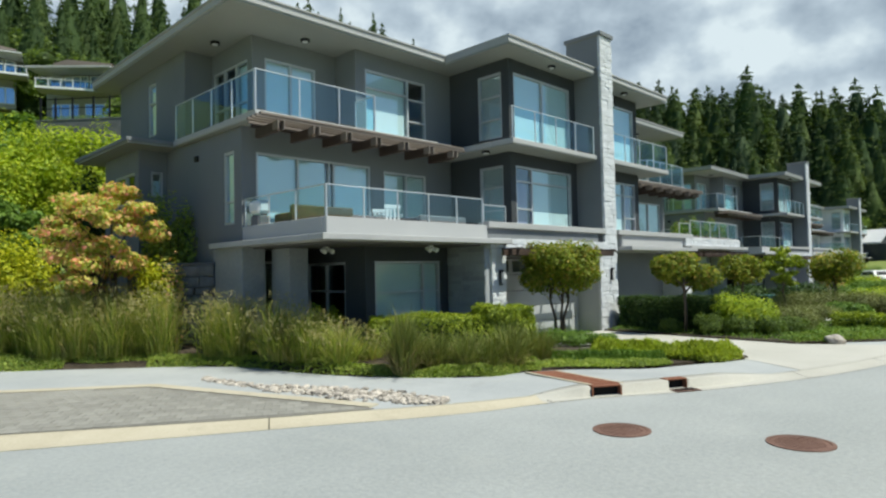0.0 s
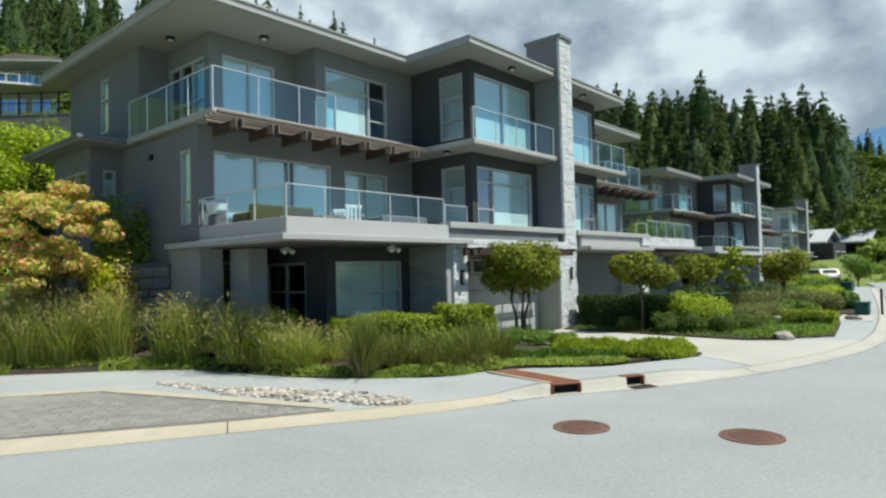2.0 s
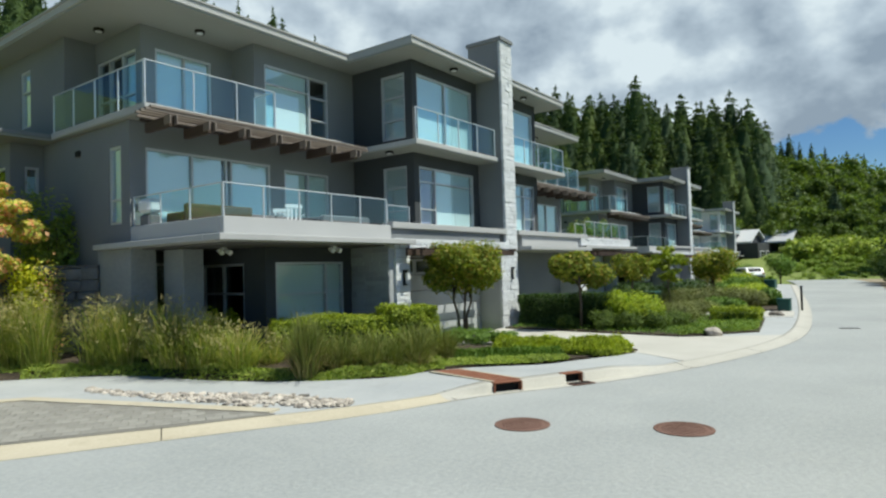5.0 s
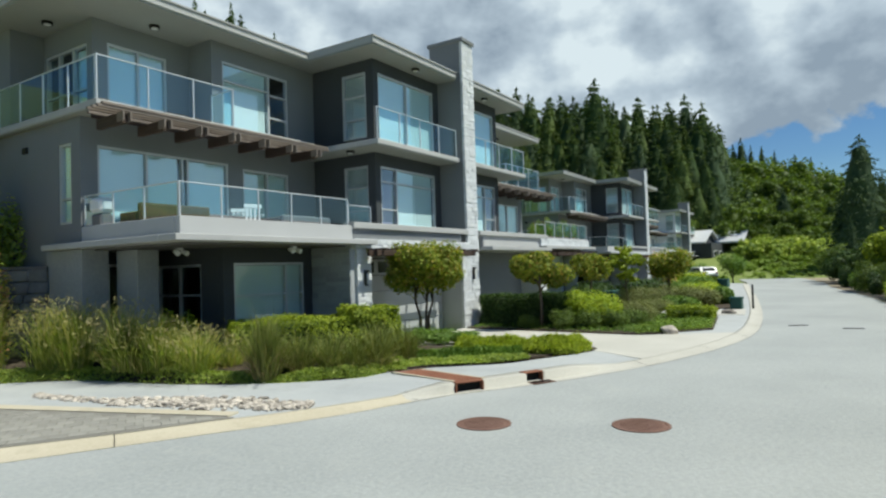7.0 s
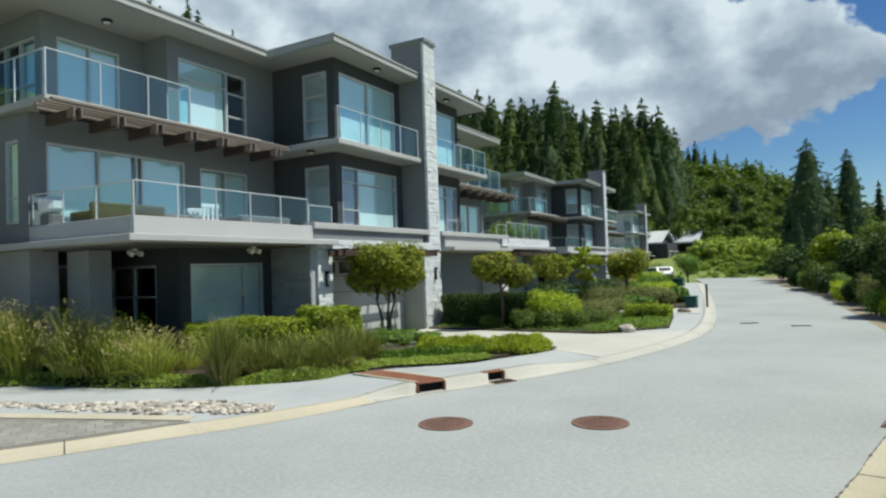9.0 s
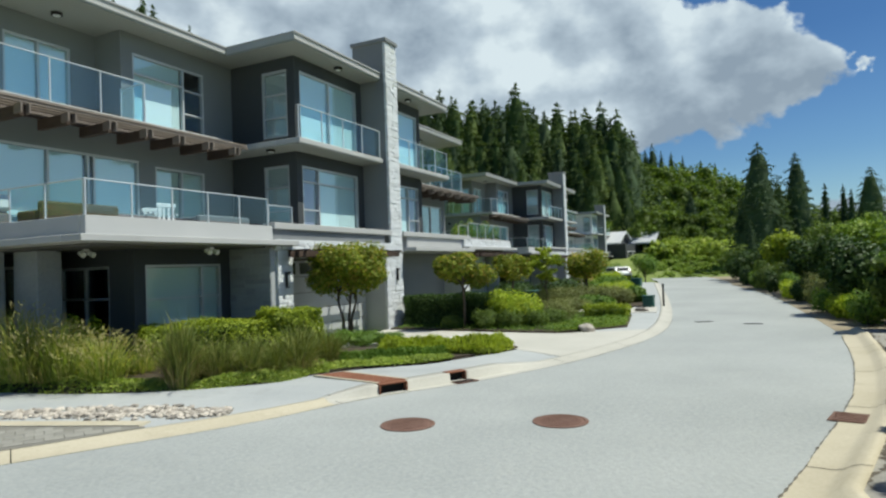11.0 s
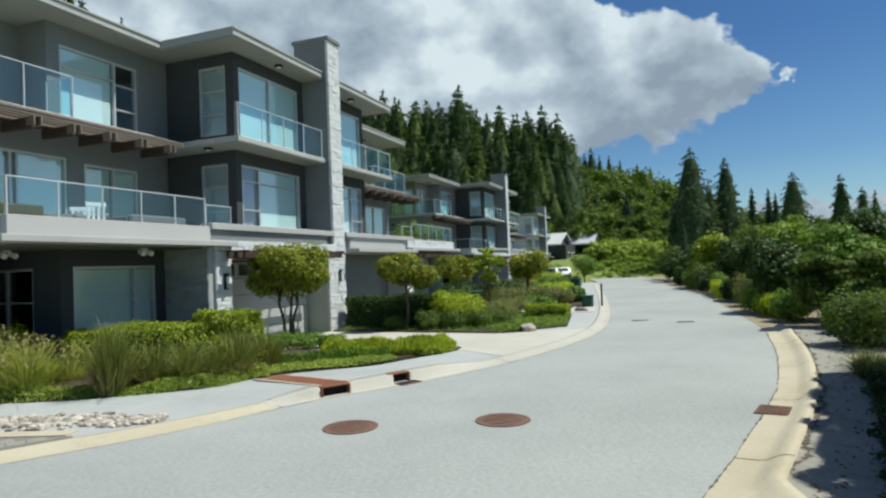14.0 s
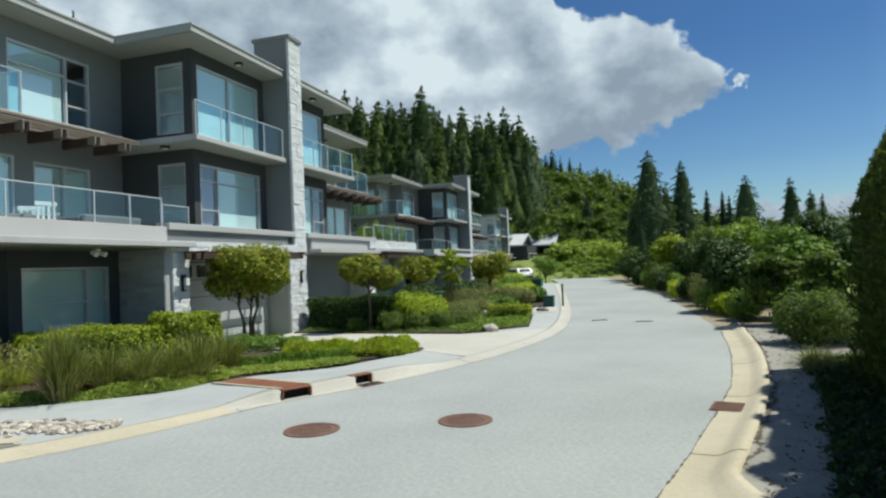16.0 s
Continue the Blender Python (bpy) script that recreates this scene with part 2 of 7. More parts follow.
RAIL_GLASS = glass_surface("railing_glass", (0.86, 0.96, 0.985), 0.045, 0.05)
GARAGE = rough_surface("garage_door_paint", (0.36, 0.37, 0.38), (0.45, 0.46, 0.47), grain=50, stain=0.5, bump=0.1, depth=0.004, rough=0.6)
ASPHALT = rough_surface("pale_asphalt", (0.278, 0.294, 0.290), (0.395, 0.407, 0.398), grain=15, stain=0.25, bump=0.6, depth=0.02, rough=0.92, worn=(0.42, 0.42, 0.395), worn_amount=0.35)
CONCRETE = rough_surface("pavement_concrete", (0.33, 0.345, 0.35), (0.44, 0.45, 0.445), grain=30, stain=0.5, bump=0.3, depth=0.006, rough=0.9, worn=(0.27, 0.27, 0.26), worn_amount=0.4)
DRIVE = rough_surface("driveway_concrete", (0.42, 0.405, 0.36), (0.52, 0.50, 0.45), grain=30, stain=0.5, bump=0.3, depth=0.005, rough=0.9)
KERB = rough_surface("buff_kerb_concrete", (0.425, 0.376, 0.276), (0.53, 0.478, 0.37), grain=24, stain=0.7, bump=0.3, depth=0.006, rough=0.9, worn=(0.30, 0.26, 0.19), worn_amount=0.45)
KERB_PALE = rough_surface("pale_kerb_concrete", (0.40, 0.385, 0.34), (0.49, 0.47, 0.42), grain=24, stain=0.7, bump=0.3, depth=0.006, rough=0.9, worn=(0.33, 0.30, 0.25), worn_amount=0.4)
PAVER = rough_surface("grey_paver", (0.235, 0.225, 0.198), (0.315, 0.305, 0.272), grain=30, stain=1.0, bump=0.4, depth=0.006, rough=0.9, vary=0.14)
SOIL = rough_surface("bark_mulch", (0.035, 0.026, 0.018), (0.095, 0.075, 0.052), grain=9, stain=1.1, bump=0.8, depth=0.05, rough=0.95)
TURF = rough_surface("rough_grass_ground", (0.13, 0.175, 0.040), (0.22, 0.265, 0.075), grain=3, stain=0.12, bump=0.8, depth=0.15, rough=0.95)
RUST = rough_surface("rusty_iron", (0.16, 0.062, 0.036), (0.28, 0.125, 0.075), grain=26, stain=1.6, bump=0.5, depth=0.006, rough=0.85, metal=0.1, worn=(0.09, 0.06, 0.05), worn_amount=0.6)
IRON = rough_surface("brown_cast_iron", (0.125, 0.070, 0.052), (0.215, 0.125, 0.098), grain=26, stain=1.6, bump=0.5, depth=0.006, rough=0.85, metal=0.1, worn=(0.10, 0.075, 0.065), worn_amount=0.6)
BLACK = rough_surface("drain_shadow", (0.010, 0.010, 0.010), (0.018, 0.018, 0.018), grain=20, stain=1.0, bump=0.0, rough=1.0)
ROCK = rough_surface("river_rock", (0.27, 0.235, 0.19), (0.64, 0.58, 0.51), grain=10, stain=5.0, bump=0.4, depth=0.01, rough=0.85, vary=0.55)
BARK = rough_surface("bark", (0.055, 0.043, 0.032), (0.13, 0.105, 0.08), grain=18, stain=2.0, bump=0.8, depth=0.02, rough=0.95, squash=(1, 1, 0.25))
WICKER = rough_surface("brown_wicker", (0.05, 0.042, 0.022), (0.10, 0.085, 0.045), grain=60, stain=2.0, bump=0.5, depth=0.005, rough=0.8)
WHITE = rough_surface("white_paint", (0.66, 0.67, 0.67), (0.78, 0.78, 0.77), grain=40, stain=1.0, bump=0.05, depth=0.002, rough=0.5)
CAR_PAINT = rough_surface("white_car_paint", (0.72, 0.73, 0.74), (0.78, 0.78, 0.79), grain=10, stain=1.0, bump=0.0, rough=0.2, specular=0.6)
TYRE = rough_surface("tyre_rubber", (0.012, 0.012, 0.012), (0.03, 0.03, 0.03), grain=30, stain=2.0, bump=0.1, depth=0.003, rough=0.9)
GREEN_BIN = rough_surface("green_plastic", (0.014, 0.062, 0.050), (0.024, 0.088, 0.072), grain=30, stain=1.0, bump=0.1, depth=0.003, rough=0.5)

LEAF_CONIFER = leaf_surface("conifer_needles", [(0.000, (0.047, 0.084, 0.034)), (0.500, (0.077, 0.124, 0.047)), (1.000, (0.122, 0.174, 0.064))], 0.35, 0.8, 0.16, (1, 1, 0.2), 1.7)
LEAF_FIR_DARK = leaf_surface("dark_fir_needles", [(0.0, (0.050, 0.085, 0.048)), (0.5, (0.080, 0.125, 0.066)), (1.0, (0.125, 0.172, 0.090))], 0.25, 0.8, 0.3, (1, 1, 0.4), 1.4)
LEAF_FIR_LIGHT = leaf_surface("light_fir_needles", [(0.0, (0.066, 0.105, 0.028)), (0.5, (0.106, 0.153, 0.040)), (1.0, (0.160, 0.210, 0.056))], 0.2, 0.7, 0.2, (1, 1, 0.3), 1.5)
LEAF_WOOD = leaf_surface("broadleaf_wood", [(0.000, (0.082, 0.128, 0.034)), (0.600, (0.140, 0.205, 0.047)), (1.000, (0.212, 0.285, 0.068))], 0.4, 0.55, 0.2, (1, 1, 0.6), 1.6)
LEAF_MEADOW = leaf_surface("meadow_leaves", [(0.0, (0.14, 0.22, 0.04)), (0.6, (0.24, 0.34, 0.06)), (1.0, (0.36, 0.44, 0.10))], 0.35, 0.6, 0.25, (1, 1, 1), 1.3)
LEAF_FERN = leaf_surface("fern_leaves", [(0.0, (0.220, 0.290, 0.038)), (0.6, (0.400, 0.470, 0.062)), (1.0, (0.590, 0.630, 0.110))], 0.4)
LEAF_HEDGE = leaf_surface("clipped_hedge_leaves", [(0.0, (0.155, 0.215, 0.022)), (0.6, (0.285, 0.355, 0.033)), (1.0, (0.450, 0.500, 0.058))], 0.35)
LEAF_BRIGHT = leaf_surface("lime_leaves", [(0.000, (0.200, 0.300, 0.024)), (0.600, (0.380, 0.465, 0.036)), (1.000, (0.585, 0.630, 0.062))], 0.4)
LEAF_GREEN = leaf_surface("shrub_leaves", [(0.000, (0.076, 0.149, 0.024)), (0.600, (0.145, 0.245, 0.039)), (1.000, (0.238, 0.350, 0.068))], 0.3)
LEAF_DARK = leaf_surface("dark_hedge_leaves", [(0.000, (0.024, 0.054, 0.012)), (0.600, (0.049, 0.095, 0.019)), (1.000, (0.095, 0.149, 0.035))], 0.2)
LEAF_OLIVE = leaf_surface("bronze_maple_leaves", [(0.000, (0.120, 0.162, 0.018)), (0.550, (0.235, 0.290, 0.034)), (0.780, (0.345, 0.355, 0.050)), (1.000, (0.390, 0.265, 0.070))], 0.4)
LEAF_PINK = leaf_surface("pink_new_leaves", [(0.0, (0.30, 0.42, 0.070)), (0.42, (0.56, 0.56, 0.13)), (0.72, (0.78, 0.53, 0.24)), (1.0, (0.82, 0.32, 0.27))], 0.42)
LEAF_CEDAR = leaf_surface("cedar_sprays", [(0.0, (0.045, 0.075, 0.020)), (0.6, (0.080, 0.115, 0.030)), (1.0, (0.125, 0.155, 0.045))], 0.4, 0.7)
BLADE = leaf_surface("ornamental_grass", [(0.0, (0.140, 0.205, 0.045)), (0.5, (0.275, 0.335, 0.080)), (0.85, (0.41, 0.41, 0.145)), (1.0, (0.58, 0.46, 0.26))], 0.5, 0.6, 0.5, (1, 1, 0.3), 1.6)
PLUME = leaf_surface("feathery_grass_plumes", [(0.0, (0.276, 0.285, 0.120)), (0.5, (0.423, 0.386, 0.193)), (1.0, (0.570, 0.460, 0.313))], 0.4, 0.7, 0.5, (1, 1, 0.5), 1.5)
BLADE_DARK = leaf_surface("purple_grass", [(0.000, (0.102, 0.142, 0.033)), (0.600, (0.205, 0.245, 0.060)), (1.000, (0.320, 0.300, 0.110))], 0.25, 0.6)
STRAW = leaf_surface("dry_straw_blades", [(0.0, (0.17, 0.135, 0.065)), (0.6, (0.30, 0.235, 0.125)), (1.0, (0.46, 0.37, 0.22))], 0.3, 0.7)
LAVENDER = leaf_surface("grey_green_stems", [(0.000, (0.119, 0.143, 0.049)), (0.600, (0.210, 0.240, 0.084)), (1.000, (0.322, 0.300, 0.168))], 0.3, 0.7)
# near-black green for hedge cores: the shade between leaves, put into the colour
INNER = rough_surface("inner_foliage_shade", (0.022, 0.040, 0.010), (0.060, 0.095, 0.024), grain=14, stain=2.0, bump=0.8, depth=0.05, rough=0.95)
# base tone lowered to deepen the hedge's shade; the worn patches are grit
PATH_SHADE = rough_surface("gritty_shade_pavement", (0.23, 0.22, 0.195), (0.35, 0.335, 0.30), grain=22, stain=0.7, bump=0.5, depth=0.01, rough=0.95, worn=(0.10, 0.085, 0.06), worn_amount=0.6)
LEAF_GOLD = leaf_surface("golden_leaves", [(0.0, (0.235, 0.300, 0.022)), (0.5, (0.520, 0.540, 0.036)), (1.0, (0.780, 0.720, 0.070))], 0.42)
GARDEN_STONE = rough_surface("dark_garden_stone", (0.10, 0.105, 0.11), (0.19, 0.19, 0.195), grain=12, stain=1.2, bump=0.7, depth=0.02, rough=0.95, vary=0.2)
LEAF_MID = leaf_surface("fresh_cover_leaves", [(0.0, (0.18, 0.26, 0.055)), (0.6, (0.34, 0.43, 0.09)), (1.0, (0.50, 0.54, 0.15))], 0.4)


# ---- mesh helpers ----
def mesh_of(name, V, F):
    """A mesh from arrays of corners and faces of one size, or from lists of mixed faces."""
    me = bpy.data.meshes.new(name)
    if isinstance(F, np.ndarray):
        k = F.shape[1]
        me.vertices.add(len(V))
        me.vertices.foreach_set("co", np.asarray(V, dtype=np.float32).ravel())
        me.loops.add(F.size)
        me.loops.foreach_set("vertex_index", F.astype(np.int32).ravel())
        me.polygons.add(len(F))
        me.polygons.foreach_set("loop_start", np.arange(0, F.size, k, dtype=np.int32))
        me.polygons.foreach_set("loop_total", np.full(len(F), k, dtype=np.int32))
        me.update(calc_edges=True)
    else:
        me.from_pydata([tuple(v) for v in V], [], F)
        me.update()
    return me


class Solid:
    """Collects boxes and prisms that make up one mesh."""

    def __init__(self):
        self.V, self.F = [], []

    def add(self, verts, faces):
        n = len(self.V)
        self.V += [tuple(v) for v in verts]
        self.F += [tuple(i + n for i in f) for f in faces]
        return self

    def box(self, x0, x1, y0, y1, z0, z1, c=0.0):
        """A box; c chamfers its edges."""
        x0, x1 = min(x0, x1), max(x0, x1)
        y0, y1 = min(y0, y1), max(y0, y1)
        c = min(c, 0.45 * min(x1 - x0, y1 - y0, z1 - z0))
        if c <= 0:
            v = [(x, y, z) for z in (z0, z1) for y in (y0, y1) for x in (x0, x1)]
            return self.add(v, [(0, 2, 3, 1), (4, 5, 7, 6), (0, 1, 5, 4), (2, 6, 7, 3), (0, 4, 6, 2), (1, 3, 7, 5)])
        bm = bmesh.new()
        bmesh.ops.create_cube(bm, size=1)
        for v in bm.verts:
            v.co = ((x0 + x1) / 2 + v.co.x * (x1 - x0), (y0 + y1) / 2 + v.co.y * (y1 - y0), (z0 + z1) / 2 + v.co.z * (z1 - z0))
        bmesh.ops.bevel(bm, geom=bm.edges[:], offset=c, segments=1, affect="EDGES")
        bm.verts.index_update()
        self.add([v.co[:] for v in bm.verts], [tuple(v.index for v in f.verts) for f in bm.faces])
        bm.free()
        return self

    def prism(self, outline, z0, z1):
        """A flat outline (counter-clockwise) raised from z0 to z1."""
        n = len(outline)
        v = [(x, y, z0) for x, y in outline] + [(x, y, z1) for x, y in outline]
        f = [tuple(reversed(range(n))), tuple(range(n, 2 * n))] + [(i, (i + 1) % n, n + (i + 1) % n, n + i) for i in range(n)]
        return self.add(v, f)

    def tube(self, points, radii, sides=8):
        """A tapered tube through points, closed at both ends."""
        v, f = [], []
        pts = [Vector(p) for p in points]
        for i, p in enumerate(pts):
            d = (pts[min(i + 1, len(pts) - 1)] - pts[max(i - 1, 0)]).normalized()
            a = d.orthogonal().normalized()
            b = d.cross(a)
            for k in range(sides):
                t = 2 * math.pi * k / sides
                v.append(p + (a * math.cos(t) + b * math.sin(t)) * radii[i])
        for i in range(len(pts) - 1):
            for k in range(sides):
                k2 = (k + 1) % sides
                f.append((i * sides + k, i * sides + k2, (i + 1) * sides + k2, (i + 1) * sides + k))
        f.append(tuple(reversed(range(sides))))
        f.append(tuple(range((len(pts) - 1) * sides, len(pts) * sides)))
        return self.add(v, f)

    def disc(self, x, y, z0, z1, r, sides=32):
        return self.prism([(x + r * math.cos(2 * math.pi * k / sides), y + r * math.sin(2 * math.pi * k / sides)) for k in range(sides)], z0, z1)

    def mesh(self, name, mat):
        me = mesh_of(name, self.V, self.F)
        me.materials.append(mat)
        return me


def part(name, solid, mat, parent, label="", smooth=False):
    me = solid.mesh(name, mat) if isinstance(solid, Solid) else solid
    if smooth:
        me.polygons.foreach_set("use_smooth", [True] * len(me.polygons))
    ob = new(name, me)
    ob.parent = parent
    if label:
        ob["label"] = label
    return ob


def thing(name, x, y, z, label, category, group="", kind="", turn=0.0):
    ob = new(name)
    ob.matrix_world = pose(x, y, z, 0, 0, turn)
    return tagged(ob, label, category, group, kind)


def structure(name, solid, mat, label, category):
    me = solid.mesh(name, mat) if isinstance(solid, Solid) else solid
    return tagged(new(name, me), label, category, "", "structure")


def smooth_line(pts, steps=8):
    """A Catmull-Rom curve through the points."""
    P = [np.array(p, float) for p in pts]
    P = [2 * P[0] - P[1]] + P + [2 * P[-1] - P[-2]]
    out = []
    for i in range(1, len(P) - 2):
        for s in range(steps):
            t = s / steps
            a, b, c, d = P[i - 1], P[i], P[i + 1], P[i + 2]
            out.append(0.5 * (2 * b + (c - a) * t + (2 * a - 5 * b + 4 * c - d) * t * t + (3 * b - a - 3 * c + d) * t ** 3))
    out.append(P[-2])
    return np.array(out)


def offset_line(line, d):
    """The line moved sideways, d metres to its left; d may vary along it."""
    t = np.gradient(line, axis=0)
    t /= np.linalg.norm(t, axis=1)[:, None]
    return line + np.stack([-t[:, 1], t[:, 0]], 1) * np.reshape(d, (-1, 1))


def strip(solid, lines):
    """Quads between neighbouring lines of (x, y, z) points."""
    n = len(lines[0])
    V = [tuple(p) for l in lines for p in l]
    F = [(j * n + i, j * n + i + 1, (j + 1) * n + i + 1, (j + 1) * n + i) for j in range(len(lines) - 1) for i in range(n - 1)]
    return solid.add(V, F)


def at_height(line, z):
    return np.column_stack([line, np.broadcast_to(np.asarray(z, float), len(line))])


# ---- ground, road, kerbs, pavements ----
def hill(x, y):
    """Height of the land: level by the road, a wooded slope behind the houses."""
    up = np.maximum(0.0, np.asarray(y, float) - 31.0 - 0.06 * np.maximum(0.0, np.asarray(x, float) - 40.0))
    x, y = np.asarray(x, float), np.asarray(y, float)
    z = (0.37 + 0.13 * np.clip((x - 42.0) / 30.0, 0.0, 1.0)) * up * up / (up + 9.0)
    far = np.maximum(0.0, x - 72.0)
    fade = np.clip((y + 14.0) / 26.0, 0.0, 1.0)
    east = 0.17 * far * far / (far + 14.0) * fade * fade * (3 - 2 * fade)
    return np.minimum(z, 58.0 + 0.02 * up) + np.minimum(east, 14.0)


LEFT_EDGE = smooth_line([(-22, 22.5), (-14, 18.5), (-8, 15.02), (-4, 12.75), (-1, 11.05), (0.6, 10.15), (1.80, 9.47), (2.88, 8.83), (4.08, 8.14), (5.39, 7.38), (6.39, 6.78), (7.3, 6.34), (8.3, 5.99), (9.2, 5.58), (10.97, 4.48), (14.17, 3.23), (18.6, 2.42), (24.2, 2.64), (34.7, 3.9), (50, 6.1), (66, 8.6), (84, 13), (100, 20)])
RIGHT_EDGE = smooth_line([(-22, 12.0), (-8, 5.2), (-2.0, 2.55), (2.5, 0.95), (5.85, -0.02), (7.52, -0.46), (10.7, -1.19), (14.24, -1.67), (17.66, -1.90), (20.0, -1.95), (28.9, -1.45), (38.0, -0.75), (51, 1.2), (62, 2.2), (80, 6), (100, 13)])


def build_ground():
    xs = np.concatenate([np.linspace(-3200, -120, 14), np.linspace(-100, 260, 46), np.linspace(300, 3200, 14)])
    ys = np.concatenate([np.linspace(-3200, -60, 14), np.linspace(-40, 260, 44), np.linspace(300, 3200, 14)])
    X, Y = np.meshgrid(xs, ys)
    Z = hill(X, Y) - 0.10
    nx, ny = len(xs), len(ys)
    idx = np.arange(nx * ny).reshape(ny, nx)
    F = np.stack([idx[:-1, :-1], idx[:-1, 1:], idx[1:, 1:], idx[1:, :-1]], -1).reshape(-1, 4)
    me = mesh_of("ground", np.stack([X, Y, Z], -1).reshape(-1, 3), F)
    me.materials.append(TURF)
    me.polygons.foreach_set("use_smooth", [True] * len(me.polygons))
    structure("ground", me, TURF, "rough green land that rises to a wooded hillside", "ground")


build_ground()


def resample(line, n):
    s = np.concatenate([[0], np.cumsum(np.linalg.norm(np.diff(line, axis=0), axis=1))])
    q = np.linspace(0, s[-1], n)
    return np.column_stack([np.interp(q, s, line[:, k]) for k in (0, 1)])


road = Solid()
n_road = 140
strip(road, [at_height(resample(RIGHT_EDGE, n_road), 0.0), at_height(resample(LEFT_EDGE, n_road), 0.0)])
structure("road", road, ASPHALT, "pale grey sun-bleached asphalt street that curves away", "road")


def kerb_strip(name, line, side, width, top, label, pocket=None, mat=KERB):
    """A gutter pan with a rolled kerb behind it; side +1 lies to the left of the line."""
    k = Solid()
    prof = [(0.0, 0.004), (0.45, 0.010), (0.58, 0.03), (0.70, top * 0.7), (0.84, top), (1.0, top), (1.0, -0.08)]
    if pocket is not None:
        # where the kerb is raised its face stands upright, with pockets for the inlets
        face, up, hole = pocket
        deep = face + 0.17 * hole
        steep = [(face - 0.03, 0.010), (deep, 0.014), (deep + 0.015, top * 0.93), (deep + 0.045, top), (face + 0.30, top), (face + 0.30, -0.08)]
        rows = [(np.zeros(len(line)), np.full(len(line), 0.004))]
        for (a, z), (b, zb) in zip(prof[1:], steep):
            rows.append((np.asarray(width) * a * (1 - up) + b * up, np.asarray(z) * (1 - up) + np.asarray(zb) * up))
        strip(k, [at_height(offset_line(line, side * a), z) for a, z in rows])
    else:
        strip(k, [at_height(offset_line(line, side * np.asarray(width) * a), z) for a, z in prof])
    if side < 0:
        k.F = [tuple(reversed(f)) for f in k.F]
    ob = structure(name, k, mat, label, "kerb")
    ob.data.polygons.foreach_set("use_smooth", [True] * len(ob.data.polygons))
    return ob


left_line = resample(LEFT_EDGE[LEFT_EDGE[:, 0] < 60], 260)
lx = left_line[:, 0]


def west_kerb(x):
    """Width, height, face and raising of the kerb at places along it."""
    face = np.interp(x, [9.5, 10.5], [0.09, 0.24])
    up = np.interp(x, [8.35, 9.0, 11.6, 12.6], [0, 1, 1, 0])
    wide = np.interp(x, [1.8, 2.9, 4.1, 5.4, 7.2, 8.1, 9.0, 12.0, 14.2], [0.75, 0.67, 0.58, 0.55, 0.50, 0.42, 0.40, 0.48, 0.45])
    top = np.interp(x, [8.2, 9.0, 11.5, 12.7], [0.055, 0.17, 0.17, 0.060])
    return wide, top, face, up


wide_l, top_l, face_l, up_l = west_kerb(lx)
back_l = wide_l * (1 - up_l) + (face_l + 0.30) * up_l
fine_line = resample(LEFT_EDGE[LEFT_EDGE[:, 0] < 60], 2400)
fx = fine_line[:, 0]
wide_f, top_f, face_f, up_f = west_kerb(fx)
hole_f = ((np.abs(fx - 9.325) < 0.215) | (np.abs(fx - 10.53) < 0.17)) * 1.0
first = int(np.argmax(fx > 8.3))
for name, cut, mat, label in (("kerb_west", slice(0, first + 1), KERB, "buff rolled concrete kerb beside the lay-by"), ("kerb_west_2", slice(first, None), KERB_PALE, "pale concrete kerb, raised round two drain inlets")):
    kerb_strip(name, fine_line[cut], 1, wide_f[cut], top_f[cut], label, (face_f[cut], up_f[cut], hole_f[cut]), mat)
right_a = RIGHT_EDGE[(RIGHT_EDGE[:, 0] > -20) & (RIGHT_EDGE[:, 0] < 20.2)]
wide_r = np.interp(right_a[:, 0], [5.3, 6.0, 6.5], [1.5, 0.85, 0.56])
kerb_strip("kerb_east", right_a, -1, wide_r, 0.10, "buff concrete rolled kerb that curves along the hedge")

# pavement between kerb and planting, one sheet on the left of the road
walk_edge = smooth_line([(-20, 33.0), (-6, 25.0), (3.24, 17.3), (5.07, 15.64), (6.1, 14.7), (6.85, 13.65), (7.2, 12.7), (7.36, 11.6), (7.72, 10.4), (8.14, 9.62), (8.72, 8.8), (9.40, 8.12), (10.15, 7.95), (10.9, 7.55), (11.4, 7.0), (12.05, 6.25), (12.7, 5.95), (14.6, 5.15), (16.0, 5.0), (19.0, 4.4), (23.3, 4.1), (30, 4.9), (45, 7.2), (60, 9.8)])
pav = Solid()
strip(pav, [at_height(offset_line(left_line, back_l - 0.02), top_l - 0.006), at_height(resample(walk_edge, 260), 0.06)])
structure("pavement", pav, CONCRETE, "pale blue-grey broom-finished concrete pavement", "pavement")

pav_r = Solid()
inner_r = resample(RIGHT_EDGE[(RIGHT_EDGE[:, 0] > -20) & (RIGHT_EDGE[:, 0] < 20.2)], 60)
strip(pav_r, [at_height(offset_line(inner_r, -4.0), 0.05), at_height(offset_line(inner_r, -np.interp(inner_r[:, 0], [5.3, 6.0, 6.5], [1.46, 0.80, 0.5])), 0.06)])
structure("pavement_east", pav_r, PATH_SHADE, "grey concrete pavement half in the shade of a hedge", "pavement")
verge = Solid()
inner_v = resample(RIGHT_EDGE[(RIGHT_EDGE[:, 0] > 19.6) & (RIGHT_EDGE[:, 0] < 98)], 40)
strip(verge, [at_height(offset_line(inner_v, -4.0), -0.02), at_height(offset_line(inner_v, -0.02), -0.006)])
